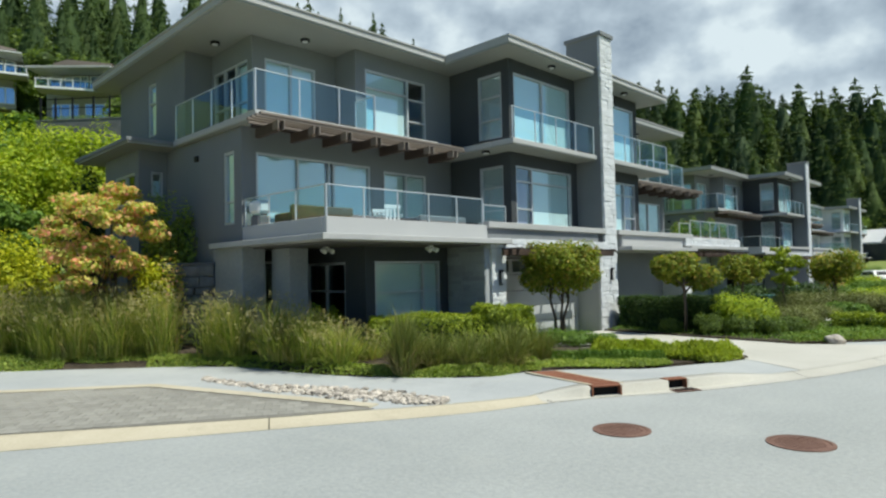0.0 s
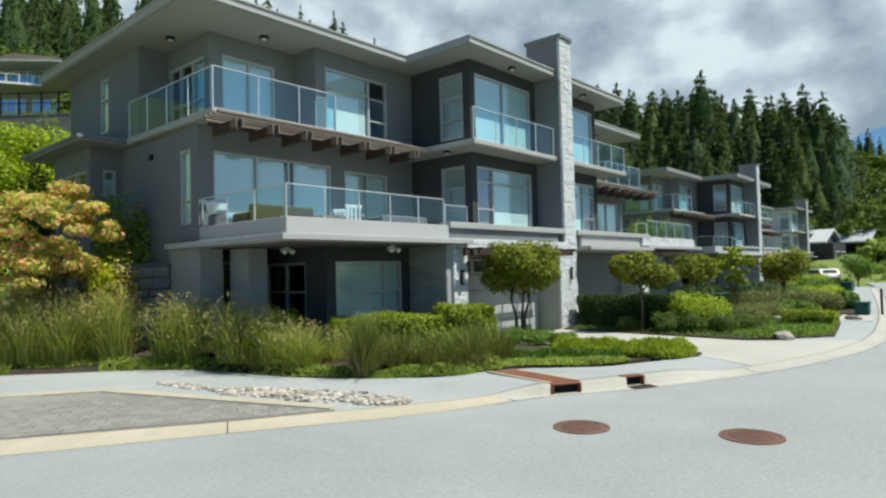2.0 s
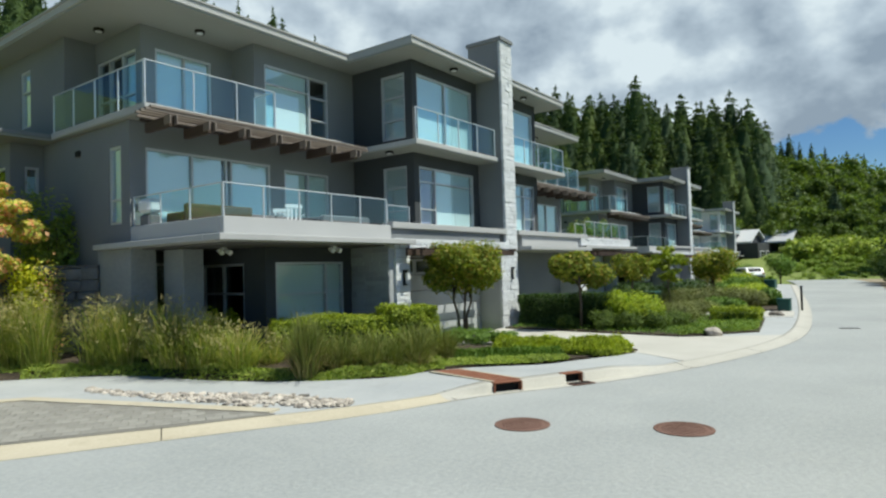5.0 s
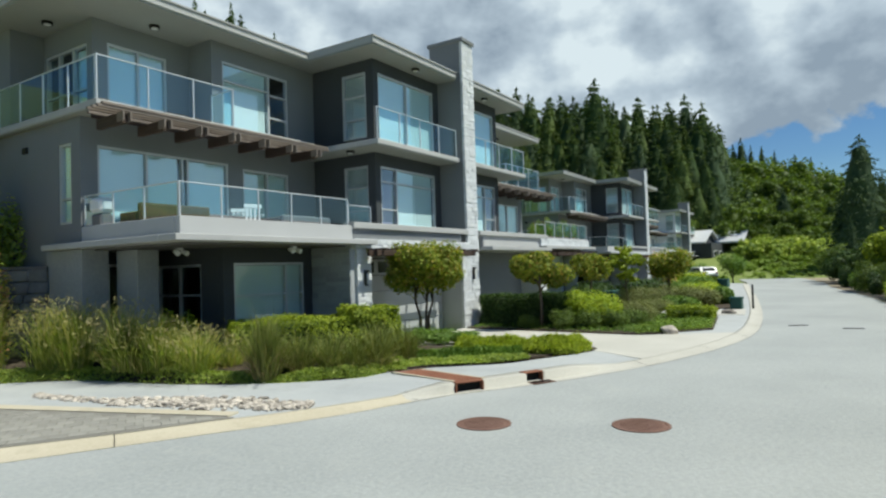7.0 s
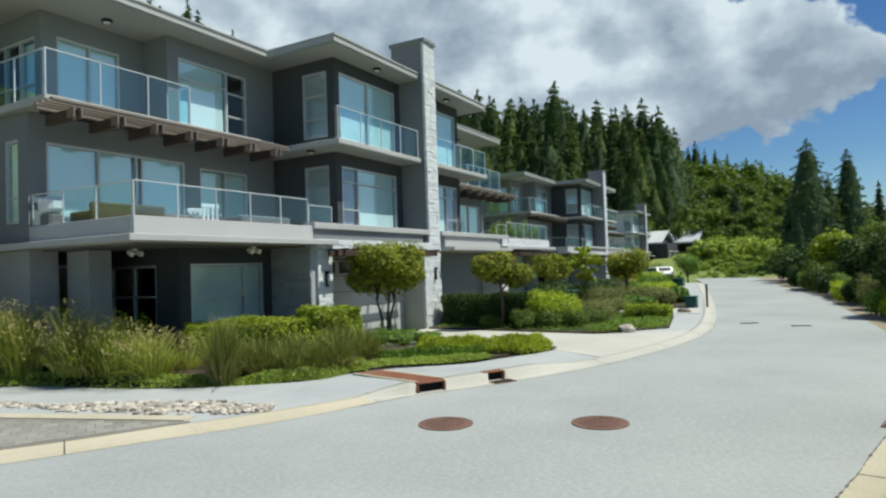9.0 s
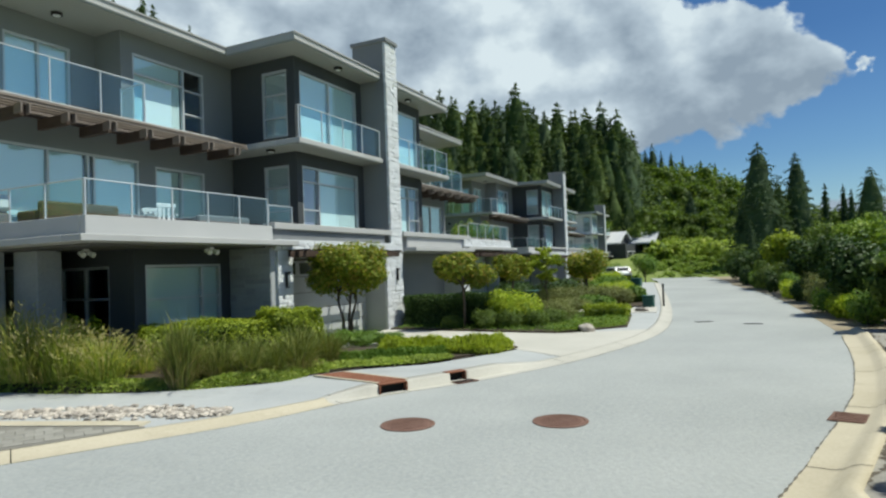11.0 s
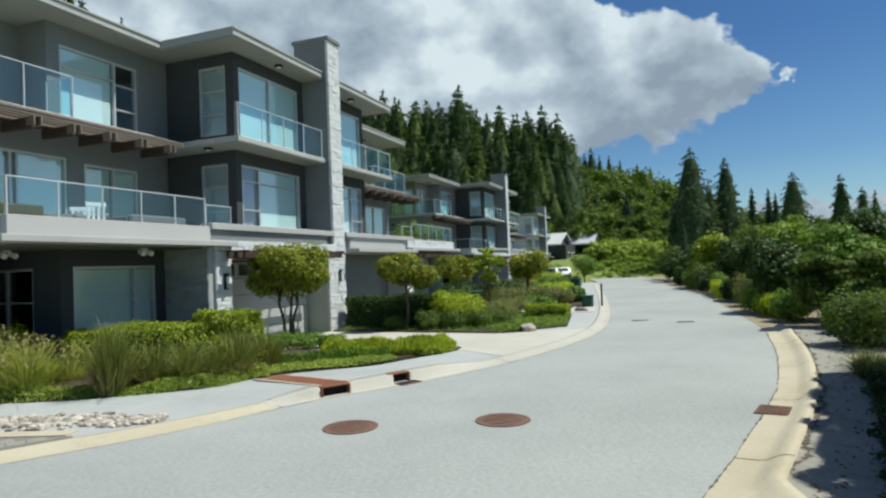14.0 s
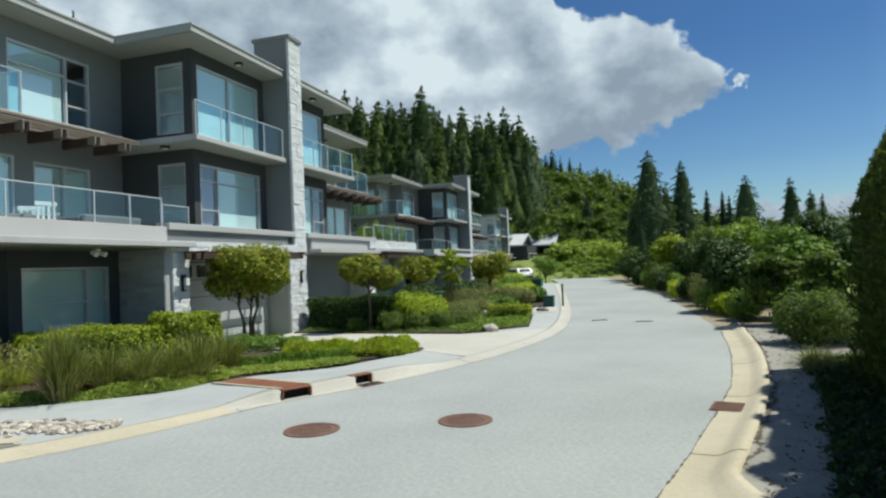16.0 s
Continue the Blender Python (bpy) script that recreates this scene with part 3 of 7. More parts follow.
structure("verge", verge, rough_surface("sandy_verge", (0.22, 0.18, 0.12), (0.34, 0.29, 0.21), grain=20, stain=0.8, rough=0.95), "sandy gravel verge strewn with dry leaves", "verge")

drive = Solid()
apron = [tuple(p) for p in offset_line(left_line, back_l - 0.02) if 13.6 < p[0] < 19.6][::2]
drive.prism([*apron, (18.1, 5.1), (18.35, 7.6), (18.7, 11.25), (13.4, 11.25), (14.2, 8.5), (14.9, 7.1), (15.15, 5.75), (14.6, 5.2)], 0.0, 0.064)
structure("driveway", drive, DRIVE, "sunlit beige concrete driveway that widens to the garage", "driveway")
drive2 = Solid().prism([(25.6, 3.35), (28.4, 3.68), (27.0, 7.0), (26.0, 11.2), (21.0, 11.2), (24.6, 8.0)], 0.0, 0.075)
structure("driveway_next", drive2, DRIVE, "beige concrete driveway of the neighbouring unit", "driveway")

# planting soil, a low bank beside the pavement
soil = Solid()
bank = resample(walk_edge[(walk_edge[:, 0] < 10.4)], 60)
strip(soil, [at_height(bank, 0.03), at_height(offset_line(bank, 0.25), 0.12), at_height(offset_line(bank, 1.6), 0.34), at_height(offset_line(bank, 5.0), 0.40), at_height(offset_line(bank, 9.0), 0.42)])
structure("planting_bed", soil, SOIL, "dark bark-mulch planting bed banked up beside the pavement", "planting bed")
soil_b = Solid().prism([(10.2, 8.1), (11.0, 7.6), (12.2, 6.3), (12.7, 6.1), (14.8, 5.22), (15.25, 5.6), (14.9, 7.1), (14.2, 8.5), (13.4, 11.1), (9.5, 12.5)], 0.0, 0.10)
structure("planting_bed_garage", soil_b, SOIL, "mulched bed before the garage covered in low plants", "planting bed")
soil2 = Solid().prism([(20.0, 3.5), (24.2, 4.05), (25.6, 4.6), (24.5, 7.9), (21.2, 11.1), (18.65, 11.1), (18.3, 7.6), (18.05, 5.2)], 0.0, 0.11)
structure("planting_bed_middle", soil2, SOIL, "mulched planting bed between two driveways", "planting bed")
soil3 = Solid().prism([(28.9, 4.2), (31.3, 4.6), (45, 6.9), (60, 9.8), (60, 16), (32, 14), (26.4, 11.2), (27.3, 7.2)], 0.0, 0.10)
structure("planting_bed_far", soil3, SOIL, "planted strip in front of the farther houses", "planting bed")


# ---- the house: two mirrored units on either side of a stone chimney ----
def wall_mesh(solid, along, at, thick, u0, u1, z0, z1, holes=()):
    """One welded wall with openings cut through; along 'x' runs in x at y=at, 'y' runs in y at x=at; thick grows inwards (may be negative)."""
    us = sorted({u0, u1, *[h[0] for h in holes], *[h[1] for h in holes]})
    zs = sorted({z0, z1, *[h[2] for h in holes], *[h[3] for h in holes]})
    nu, nz = len(us) - 1, len(zs) - 1

    def full(i, j):
        if not (0 <= i < nu and 0 <= j < nz):
            return False
        u, z = (us[i] + us[i + 1]) / 2, (zs[j] + zs[j + 1]) / 2
        return not any(h[0] < u < h[1] and h[2] < z < h[3] for h in holes)

    lo, hi = min(at, at + thick), max(at, at + thick)
    V, F, seen = [], [], {}

    def vert(i, j, k):
        if (i, j, k) not in seen:
            seen[(i, j, k)] = len(V)
            d = hi if k else lo
            V.append((us[i], d, zs[j]) if along == "x" else (d, us[i], zs[j]))
        return seen[(i, j, k)]

    for i in range(nu):
        for j in range(nz):
            if not full(i, j):
                continue
            q = lambda *c: F.append(tuple(vert(*p) for p in (c if along == "x" else reversed(c))))
            q((i, j, 0), (i + 1, j, 0), (i + 1, j + 1, 0), (i, j + 1, 0))
            q((i, j, 1), (i, j + 1, 1), (i + 1, j + 1, 1), (i + 1, j, 1))
            if not full(i - 1, j):
                q((i, j, 0), (i, j + 1, 0), (i, j + 1, 1), (i, j, 1))
            if not full(i + 1, j):
                q((i + 1, j, 0), (i + 1, j, 1), (i + 1, j + 1, 1), (i + 1, j + 1, 0))
            if not full(i, j - 1):
                q((i, j, 0), (i, j, 1), (i + 1, j, 1), (i + 1, j, 0))
            if not full(i, j + 1):
                q((i, j + 1, 0), (i + 1, j + 1, 0), (i + 1, j + 1, 1), (i, j + 1, 1))
    return solid.add(V, F)


CX, CY = 19.46, 11.2


def build_house():
    house = thing("duplex_house", CX, CY, 0, "three-storey dark grey stucco duplex with glass balconies and stone chimney", "house", "houses along the street")

    def win(side, along, at, inward, u0, u1, z0, z1, v_bars=(), h_bars=(), blind=(), name="window", label="", glass=None, blind_mat=None):
        """A framed window or glazed door; bars in metres from u0 and z0; blind: spans (u0, u1, z0, z1) behind the glass."""
        w, d = 0.06, 0.10
        lo, hi = min(u0, u1), max(u0, u1)
        flip = side > 0 and along == "x"
        place = (lambda b: hi - b) if flip else (lambda b: lo + b)
        cols = [lo + w] + [e for b in sorted(place(b) for b in v_bars) for e in (b - 0.028, b + 0.028)] + [hi - w]
        lights = []
        for k in range(0, len(cols), 2):
            mid_u = (cols[k] + cols[k + 1]) / 2
            cuts = sorted(z0 + zz for zz, ba, bb in h_bars if min(place(ba), place(bb)) < mid_u < max(place(ba), place(bb)))
            rows = [z0 + w] + [e for c in cuts for e in (c - 0.022, c + 0.022)] + [z1 - w]
            lights += [(cols[k], cols[k + 1], rows[r], rows[r + 1]) for r in range(0, len(rows), 2)]
        window = part(name, wall_mesh(Solid(), along, at + inward * 0.02, inward * d, lo, hi, z0, z1, lights), ALU, house, label)
        g = at + inward * 0.075
        for ua, ub, za, zb in lights:
            pane = Solid()
            if along == "x":
                pane.box(ua - 0.01, ub + 0.01, g, g + 0.012, za - 0.01, zb + 0.01)
            else:
                pane.box(g, g + 0.012, ua - 0.01, ub + 0.01, za - 0.01, zb + 0.01)
            p = part("pane", pane, glass or PANE, window)
            p.visible_shadow = False
        for ba, bb, za, zb in blind:
            s = Solid()
            e = at + inward * 0.135
            x0, x1 = sorted((place(ba), place(bb)))
            if along == "x":
                s.box(x0, x1, e, e + inward * 0.015, z0 + za, z0 + zb)
            else:
                s.box(e, e + inward * 0.015, x0, x1, z0 + za, z0 + zb)
            part("blind", s, blind_mat or BLIND, window, "pale drawn roller blind")
        return window

    def railing(name, line, z0, z1, spacing=1.05, posts=True, label=""):
        """A glass balustrade along a line of two points: posts, panels, a thin top rail."""
        (xa, ya), (xb, yb) = line
        length = math.hypot(xb - xa, yb - ya)
        n = max(1, round(length / spacing))
        cap = Solid()
        if abs(xb - xa) > abs(yb - ya):
            cap.box(min(xa, xb) - 0.02, max(xa, xb) + 0.02, ya - 0.02, ya + 0.02, z1 - 0.024, z1, 0.005)
        else:
            cap.box(xa - 0.02, xa + 0.02, min(ya, yb) - 0.02, max(ya, yb) + 0.02, z1 - 0.024, z1, 0.005)
        rail = part(name, cap, RAIL_METAL, house, label or "frameless-look glass balustrade with slim aluminium posts")
        for i in range(n + 1):
            x, y = xa + (xb - xa) * i / n, ya + (yb - ya) * i / n
            if posts:
                part("post", Solid().box(x - 0.015, x + 0.015, y - 0.015, y + 0.015, z0, z1 - 0.025, 0.004), RAIL_METAL, rail)
            if i < n:
                x2, y2 = xa + (xb - xa) * (i + 1) / n, ya + (yb - ya) * (i + 1) / n
                dx, dy = (0.03 if abs(xb - xa) > abs(yb - ya) else 0), (0.03 if abs(yb - ya) > abs(xb - xa) else 0)
                sx, sy = (1 if x2 >= x else -1), (1 if y2 >= y else -1)
                g = Solid().box(x + dx * sx - (0.006 if not dx else 0), x2 - dx * sx + (0.006 if not dx else 0), y + dy * sy - (0.006 if not dy else 0), y2 - dy * sy + (0.006 if not dy else 0), z0 + 0.05, z1 - 0.03)
                gp = part("glass_panel", g, RAIL_GLASS, rail)
                gp.visible_shadow = False
        return rail

    stone_meshes = []
    rng = random.Random(7)
    for k in range(8):
        bm = bmesh.new()
        bmesh.ops.create_cube(bm, size=1)
        for v in bm.verts:
            v.co += Vector((rng.uniform(-.03, .03), rng.uniform(-.10, .10), rng.uniform(-.05, .05)))
        bmesh.ops.bevel(bm, geom=bm.edges[:], offset=0.035, segments=1, affect="EDGES")
        me = bpy.data.meshes.new("stone")
        bm.to_mesh(me)
        bm.free()
        me.materials.append(STONE)
        stone_meshes.append(me)

    def stones(parent, x0, x1, y, z0, z1, course=0.135, depth=0.06):
        """Ledge stones laid in courses on a front face at y (facing -y)."""
        z = z0
        while z < z1 - 0.03:
            h = min(course * rng.uniform(0.75, 1.3), z1 - z)
            if z1 - z - h < 0.05:
                h = z1 - z
            x = x0
            while x < x1 - 0.02:
                w = rng.uniform(0.20, 0.52)
                if x1 - x - w < 0.16:
                    w = x1 - x
                ob = new("stone", rng.choice(stone_meshes))
                d = depth * rng.uniform(0.82, 1.12)
                ob.matrix_basis = Matrix.Translation((x + w / 2, y - d / 2 + 0.02, z + h / 2)) @ Matrix.Diagonal((w - 0.003, d + 0.04, h - 0.003, 1))
                ob.parent = parent
                x += w
            z += h

    # chimney
    ch = part("chimney", Solid().box(-0.37, 0.37, 0.05, 1.35, 2.72, 10.10), STUCCO, house, "stucco chimney stack faced in white ledge stone")
    part("chimney_cap", Solid().box(-0.43, 0.43, -0.07, 1.41, 10.10, 10.24, 0.015), STUCCO, ch)
    stones(ch, -0.385, 0.385, 0.05, 2.72, 10.10)
    mid = part("pillar", Solid().box(-0.74, 0.34, 0.05, 1.2, 0.0, 2.70), MORTAR, house, "white ledge-stone pillar between the garages")
    stones(mid, -0.76, 0.36, 0.05, 0.0, 2.66)

    # roof in one piece with a notch round the chimney
    half = [(-12.38, 13.0), (-12.38, 2.80), (-5.06, 2.80), (-5.06, 0.22), (-0.40, 0.22), (-0.40, 1.42)]
    outline = half + [(-x, y) for x, y in reversed(half)]
    roof = part("roof", Solid().prism(outline, 8.80, 8.97), FASCIA, house, "flat roof slab with a light grey fascia and wide overhang")
    part("soffit", Solid().prism([(x * 0.9965, y + 0.03) for x, y in outline], 8.745, 8.797), SOFFIT, roof, "smooth painted soffit")
    part("roof_edge", Solid().prism([(x * 1.004, y - 0.04 if y < 10 else y) for x, y in outline], 8.972, 9.01), FASCIA, roof, "thin metal edge flashing")

    # floor plates and rear wall, shared
    fl = Solid()
    fl.box(-11.6, 11.6, 3.9, 12.0, -0.05, 0.08)
    part("ground_floor", fl, ROOM, house)
    part("floor_plate", Solid().box(-11.45, 11.45, 3.88, 12.0, 2.862, 3.0), ROOM, house)
    part("floor_plate", Solid().box(-11.45, 11.45, 4.7, 12.0, 5.93, 6.12), ROOM, house)
    part("rear_wall", Solid().box(-11.67, 11.67, 12.1, 12.3, 0.0, 8.74), STUCCO, house)
    part("party_wall", Solid().box(-0.12, 0.12, 1.4, 12.0, 0.0, 8.74), ROOM, house)

    for s in (-1, 1):
        X = lambda u: s * u            # u: metres from the centre line outwards
        inn = -s                       # towards the centre line

        # upper block beside the chimney: u 0.38..4.06, front at y 1.06
        wf = Solid()
        u_lo, u_hi = sorted((X(0.37), X(4.06)))
        h2 = (*sorted((X(0.71), X(3.80))), 3.50, 5.40)
        h3 = (*sorted((X(0.69), X(3.82))), 6.17, 8.35)
        wall_mesh(wf, "x", 1.06, 0.2, u_lo, u_hi, 2.75, 8.74, (h2, h3))
        part("bay_wall", wf, STUCCO_DARK, house, "charcoal stucco bay wall")
        ws = Solid()
        s2, s3 = (1.36, 2.34, 3.40, 5.42), (1.36, 2.34, 6.30, 8.38)
        wall_mesh(ws, "y", X(4.06), inn * 0.2, 1.262, 3.63, 2.75, 8.74, (s2, s3))
        part("bay_side_wall", ws, STUCCO_DARK, house)
        win(s, "x", 1.06, 1, h2[0], h2[1], h2[2], h2[3], v_bars=(0.85,), h_bars=((1.42, 0.07, 3.0), (0.55, 0.07, 0.85)), blind=((0.9, 3.0, 0.02, 1.88),), label="wide picture window with pale blinds")
        win(s, "x", 1.06, 1, h3[0], h3[1], h3[2], h3[3], v_bars=(1.55,), blind=((0.05, 3.08, 0.02, 2.15),), name="sliding_door", label="tall aluminium sliding balcony doors")
        cur = Solid()
        p0, p1 = (h2[0] + 0.06, h2[0] + 0.82) if s < 0 else (h2[1] - 0.82, h2[1] - 0.06)
        cur.box(p0, p1, 1.27, 1.30, 3.52, 5.0)
        part("curtain", cur, CURTAIN, house, "violet-blue curtain behind glass")
        for hh in (s2, s3):
            win(s, "y", X(4.06), inn, hh[0], hh[1], hh[2], hh[3], h_bars=((1.35, 0.07, 0.91), (0.62, 0.07, 0.91)), blind=((0.04, 0.94, 0.03, 2.0),), blind_mat=rough_surface("grey_blind", (0.34, 0.38, 0.37), (0.42, 0.46, 0.45), bump=0.0))
        # its balcony
        slab = part("balcony_slab", Solid().box(X(0.40), X(4.99), 0.20, 1.058, 5.83, 5.98, 0.01).box(X(4.062), X(4.99), 1.060, 3.62, 5.83, 5.98, 0.01), FASCIA, house, "thin light grey balcony slab")
        part("balcony_soffit", Solid().box(X(0.42), X(4.96), 0.23, 1.05, 5.80, 5.829).box(X(4.07), X(4.96), 1.05, 3.6, 5.80, 5.829), SOFFIT, slab)
        railing("balcony_railing", ((X(4.93), 0.26), (X(0.52), 0.26)), 5.98, 6.94)

        # recessed wing, first upper floor: front y 3.65, u 4.06..11.67
        w2 = Solid()
        ha = (*sorted((X(11.27), X(7.51))), 3.06, 5.31)
        hb = (*sorted((X(7.00), X(5.21))), 3.06, 5.23)
        wall_mesh(w2, "x", 3.65, 0.22, *sorted((X(4.06), X(11.67))), 2.80, 5.925, (ha, hb))
        part("wing_wall", w2, STUCCO, house, "mid-grey stucco wall behind the deep balcony")
        win(s, "x", 3.65, 1, ha[0], ha[1], ha[2], ha[3], v_bars=(1.26, 2.28, 2.44), blind=((0.05, 2.2, 0.03, 2.2), (2.5, 3.7, 0.03, 2.2)), name="sliding_door", label="three-panel aluminium sliding doors with pale blinds")
        win(s, "x", 3.65, 1, hb[0], hb[1], hb[2], hb[3], v_bars=(0.95,), blind=((0.05, 0.9, 0.03, 2.1), (1.0, 1.74, 0.03, 2.1)), name="glazed_door", blind_mat=rough_surface("sage_blind", (0.46, 0.56, 0.50), (0.54, 0.63, 0.57), bump=0.0), label="pair of glazed balcony doors")
        # outer side wall
        wl = Solid()
        hs = (4.05, 4.62, 3.45, 5.36)
        hg = (9.6, 10.9, 3.9, 5.2)
        wall_mesh(wl, "y", X(11.67), inn * 0.22, 3.872, 12.1, 0.0, 5.925, (hs, hg))
        part("side_wall", wl, STUCCO, house)
        win(s, "y", X(11.67), inn, hs[0], hs[1], hs[2], hs[3], h_bars=((0.6, 0.07, 0.5),), blind=((0.04, 0.53, 0.03, 1.85),))
        win(s, "y", X(11.67), inn, hg[0], hg[1], hg[2], hg[3], v_bars=(0.65,))
        part("side_vent", Solid().box(X(11.67), X(11.73), 6.1, 6.3, 5.35, 5.5, 0.01), DARK_METAL, house)

        wv = Solid()
        va = (8.62, 10.3, 4.35, 5.28)
        vb = (*sorted((X(12.15), X(11.80))), 4.55, 5.30)
        wall_mesh(wv, "x", 8.30, 0.2, *sorted((X(11.68), X(12.51))), 0.0, 5.92, (vb,))
        part("annex_wall", wv, STUCCO, house)
        part("annex_side_wall", wall_mesh(Solid(), "y", X(12.51), inn * 0.2, 8.502, 11.0, 0.0, 5.92, (va,)), STUCCO, house)
        part("annex_rear_wall", Solid().box(X(11.68), X(12.51), 11.002, 11.2, 0.0, 5.92), STUCCO, house)
        win(s, "x", 8.30, 1, vb[0], vb[1], vb[2], vb[3], blind=((0.05, vb[1] - vb[0] - 0.05, 0.03, 0.5),))
        win(s, "y", X(12.51), inn, va[0], va[1], va[2], va[3], v_bars=(0.8,))

        # top floor of the wing
        w3 = Solid()
        hc = (*sorted((X(7.70), X(5.21))), 6.20, 8.24)
        wall_mesh(w3, "x", 3.60, 0.22, *sorted((X(4.06), X(8.06))), 5.93, 8.74, (hc,))
        part("upper_wall", w3, STUCCO, house)
        win(s, "x", 3.60, 1, hc[0], hc[1], hc[2], hc[3], v_bars=(1.72,), h_bars=((1.50, 0.07, 1.70), (1.42, 1.75, 2.42), (0.72, 1.75, 2.42)), blind=((0.05, 1.66, 0.03, 1.98),), label="large fixed window with a narrow stacked sash")
        part("upper_return", wall_mesh(Solid(), "y", X(8.06), inn * 0.22, 3.822, 4.60, 6.0, 8.74), STUCCO, house)
        w4 = Solid()
        hd = (*sorted((X(10.45), X(8.77))), 6.14, 8.20)
        wall_mesh(w4, "x", 4.60, 0.22, *sorted((X(8.06), X(10.84))), 6.0, 8.74, (hd,))
        part("upper_wall", w4, STUCCO, house)
        win(s, "x", 4.60, 1, hd[0], hd[1], hd[2], hd[3], v_bars=(0.85,), blind=((0.05, 1.62, 0.03, 2.0),), name="sliding_door", label="sliding glass doors to the corner balcony")
        w5 = Solid()
        he = (4.85, 6.9, 6.25, 8.15)
        wall_mesh(w5, "y", X(10.84), inn * 0.2, 4.822, 7.0, 6.0, 8.74, (he,))
        part("upper_side_wall", w5, STUCCO, house)
        win(s, "y", X(10.84), inn, he[0], he[1], he[2], he[3], v_bars=(0.7, 1.4), h_bars=((0.75, 0.07, 1.98),), blind=((0.05, 0.65, 0.03, 1.8),))
        w6 = Solid()
        hn = (9.15, 9.80, 6.62, 8.30)
        wall_mesh(w6, "y", X(11.67), inn * 0.22, 7.0, 12.1, 5.93, 8.74, (hn,))
        wall_mesh(w6, "x", 7.0, 0.22, *sorted((X(11.448), X(10.84))), 5.93, 8.74)
        part("rear_block_wall", w6, STUCCO, house)
        win(s, "y", X(11.67), inn, hn[0], hn[1], hn[2], hn[3], h_bars=((1.05, 0.07, 0.58),), blind=((0.04, 0.61, 0.03, 1.62),), label="tall narrow slit window with a white blind")
        # top balcony slab, wrapping the corner, and the wide ledge behind
        tb = part("balcony_slab", Solid().box(X(5.10), X(11.86), 2.60, 3.598, 5.95, 6.12, 0.01).box(X(8.06), X(11.86), 3.60, 7.38, 5.955, 6.12, 0.01), FASCIA, house, "light grey balcony slab wrapping the house corner")
        part("ledge", Solid().box(X(11.70), X(13.15), 7.40, 12.2, 5.98, 6.09, 0.01), STUCCO, house, "thin projecting ledge over the side wing")
        part("balcony_soffit", Solid().box(X(5.12), X(11.83), 2.63, 3.62, 5.926, 5.949).box(X(11.68), X(11.83), 3.62, 7.38, 5.926, 5.949).box(X(11.70), X(13.1), 7.43, 12.1, 5.926, 5.975), SOFFIT, tb)
        railing("balcony_railing", ((X(11.81), 2.66), (X(8.11), 2.66)), 6.12, 7.14, 1.25)
        railing("balcony_railing", ((X(11.81), 2.72), (X(11.81), 7.30)), 6.12, 7.14, 1.15)
        railing("balcony_railing", ((X(8.11), 2.72), (X(8.11), 3.55)), 6.12, 7.14, 0.9)

        # timber pergola over the lower balcony
        perg = part("pergola", Solid().box(X(11.80), X(5.20), 2.86, 2.94, 5.742, 5.92, 0.008), TIMBER, house, "dark stained timber pergola with weathered slats")
        for k in range(8):
            u = 11.62 - k * 0.98
            if u > 4.9:
                part("rafter", Solid().box(X(u) - 0.06, X(u) + 0.06, 1.92, 2.94, 5.49, 5.73, 0.01), TIMBER, perg)
                for e in (-1, 1):
                    part("rafter_end", Solid().box(X(u) + e * 0.062, X(u) + e * 0.105, 1.80, 2.05, 5.53, 5.735, 0.008), TIMBER_WORN, perg)
        for y in (1.86, 2.06, 2.26):
            part("slat", Solid().box(X(12.25), X(5.30), y - 0.035, y + 0.035, 5.738, 5.80, 0.006), TIMBER_WORN, perg)
            part("slat", Solid().box(X(12.15), X(5.35), y - 0.055, y + 0.055, 5.802, 5.86, 0.006), TIMBER_WORN, perg)
        part("slat", Solid().box(X(12.05), X(5.30), 2.55, 2.62, 5.738, 5.80, 0.006), TIMBER_WORN, perg)

        # lower deck: fascia, floor, lip, railing
        deck = part("deck", Solid().box(X(6.45), X(11.66), 0.0, 0.16, 2.975, 3.35, 0.008).box(X(11.50), X(11.67), 0.162, 3.64, 2.975, 3.35, 0.008), rough_surface("deck_fascia_paint", (0.40, 0.40, 0.40), (0.47, 0.47, 0.465), grain=45, stain=0.4, bump=0.1, rough=0.75), house, "broad light grey deck fascia")
        part("deck_floor", Solid().box(X(4.062), X(11.498), 0.162, 3.64, 2.86, 3.0), CONCRETE, deck)
        part("deck_floor", Solid().box(X(0.40), X(6.40), 0.30, 3.6, 2.70, 2.858), CONCRETE, deck)
        part("deck_lip", Solid().box(X(5.76), X(11.96), -0.30, 0.28, 2.84, 2.972, 0.01).box(X(11.40), X(11.96), 0.282, 4.9, 2.84, 2.972, 0.01), FASCIA, deck, "projecting pale drip edge under the deck")
        # the deck's underside: shade put into a colour darker than the other soffits
        part("deck_soffit", Solid().box(X(6.30), X(11.39), 0.282, 4.6, 2.80, 2.858), rough_surface("shade_dark_soffit", (0.10, 0.10, 0.10), (0.15, 0.145, 0.14), bump=0.0), deck)
        railing("deck_railing", ((X(11.60), 0.08), (X(6.55), 0.08)), 3.35, 4.06, 1.02)
        railing("deck_railing", ((X(11.60), 0.12), (X(11.60), 3.60)), 3.35, 4.06, 1.1)
        railing("deck_gate", ((X(6.50), 0.10), (X(5.55), 0.10)), 3.48, 3.92, 0.95)

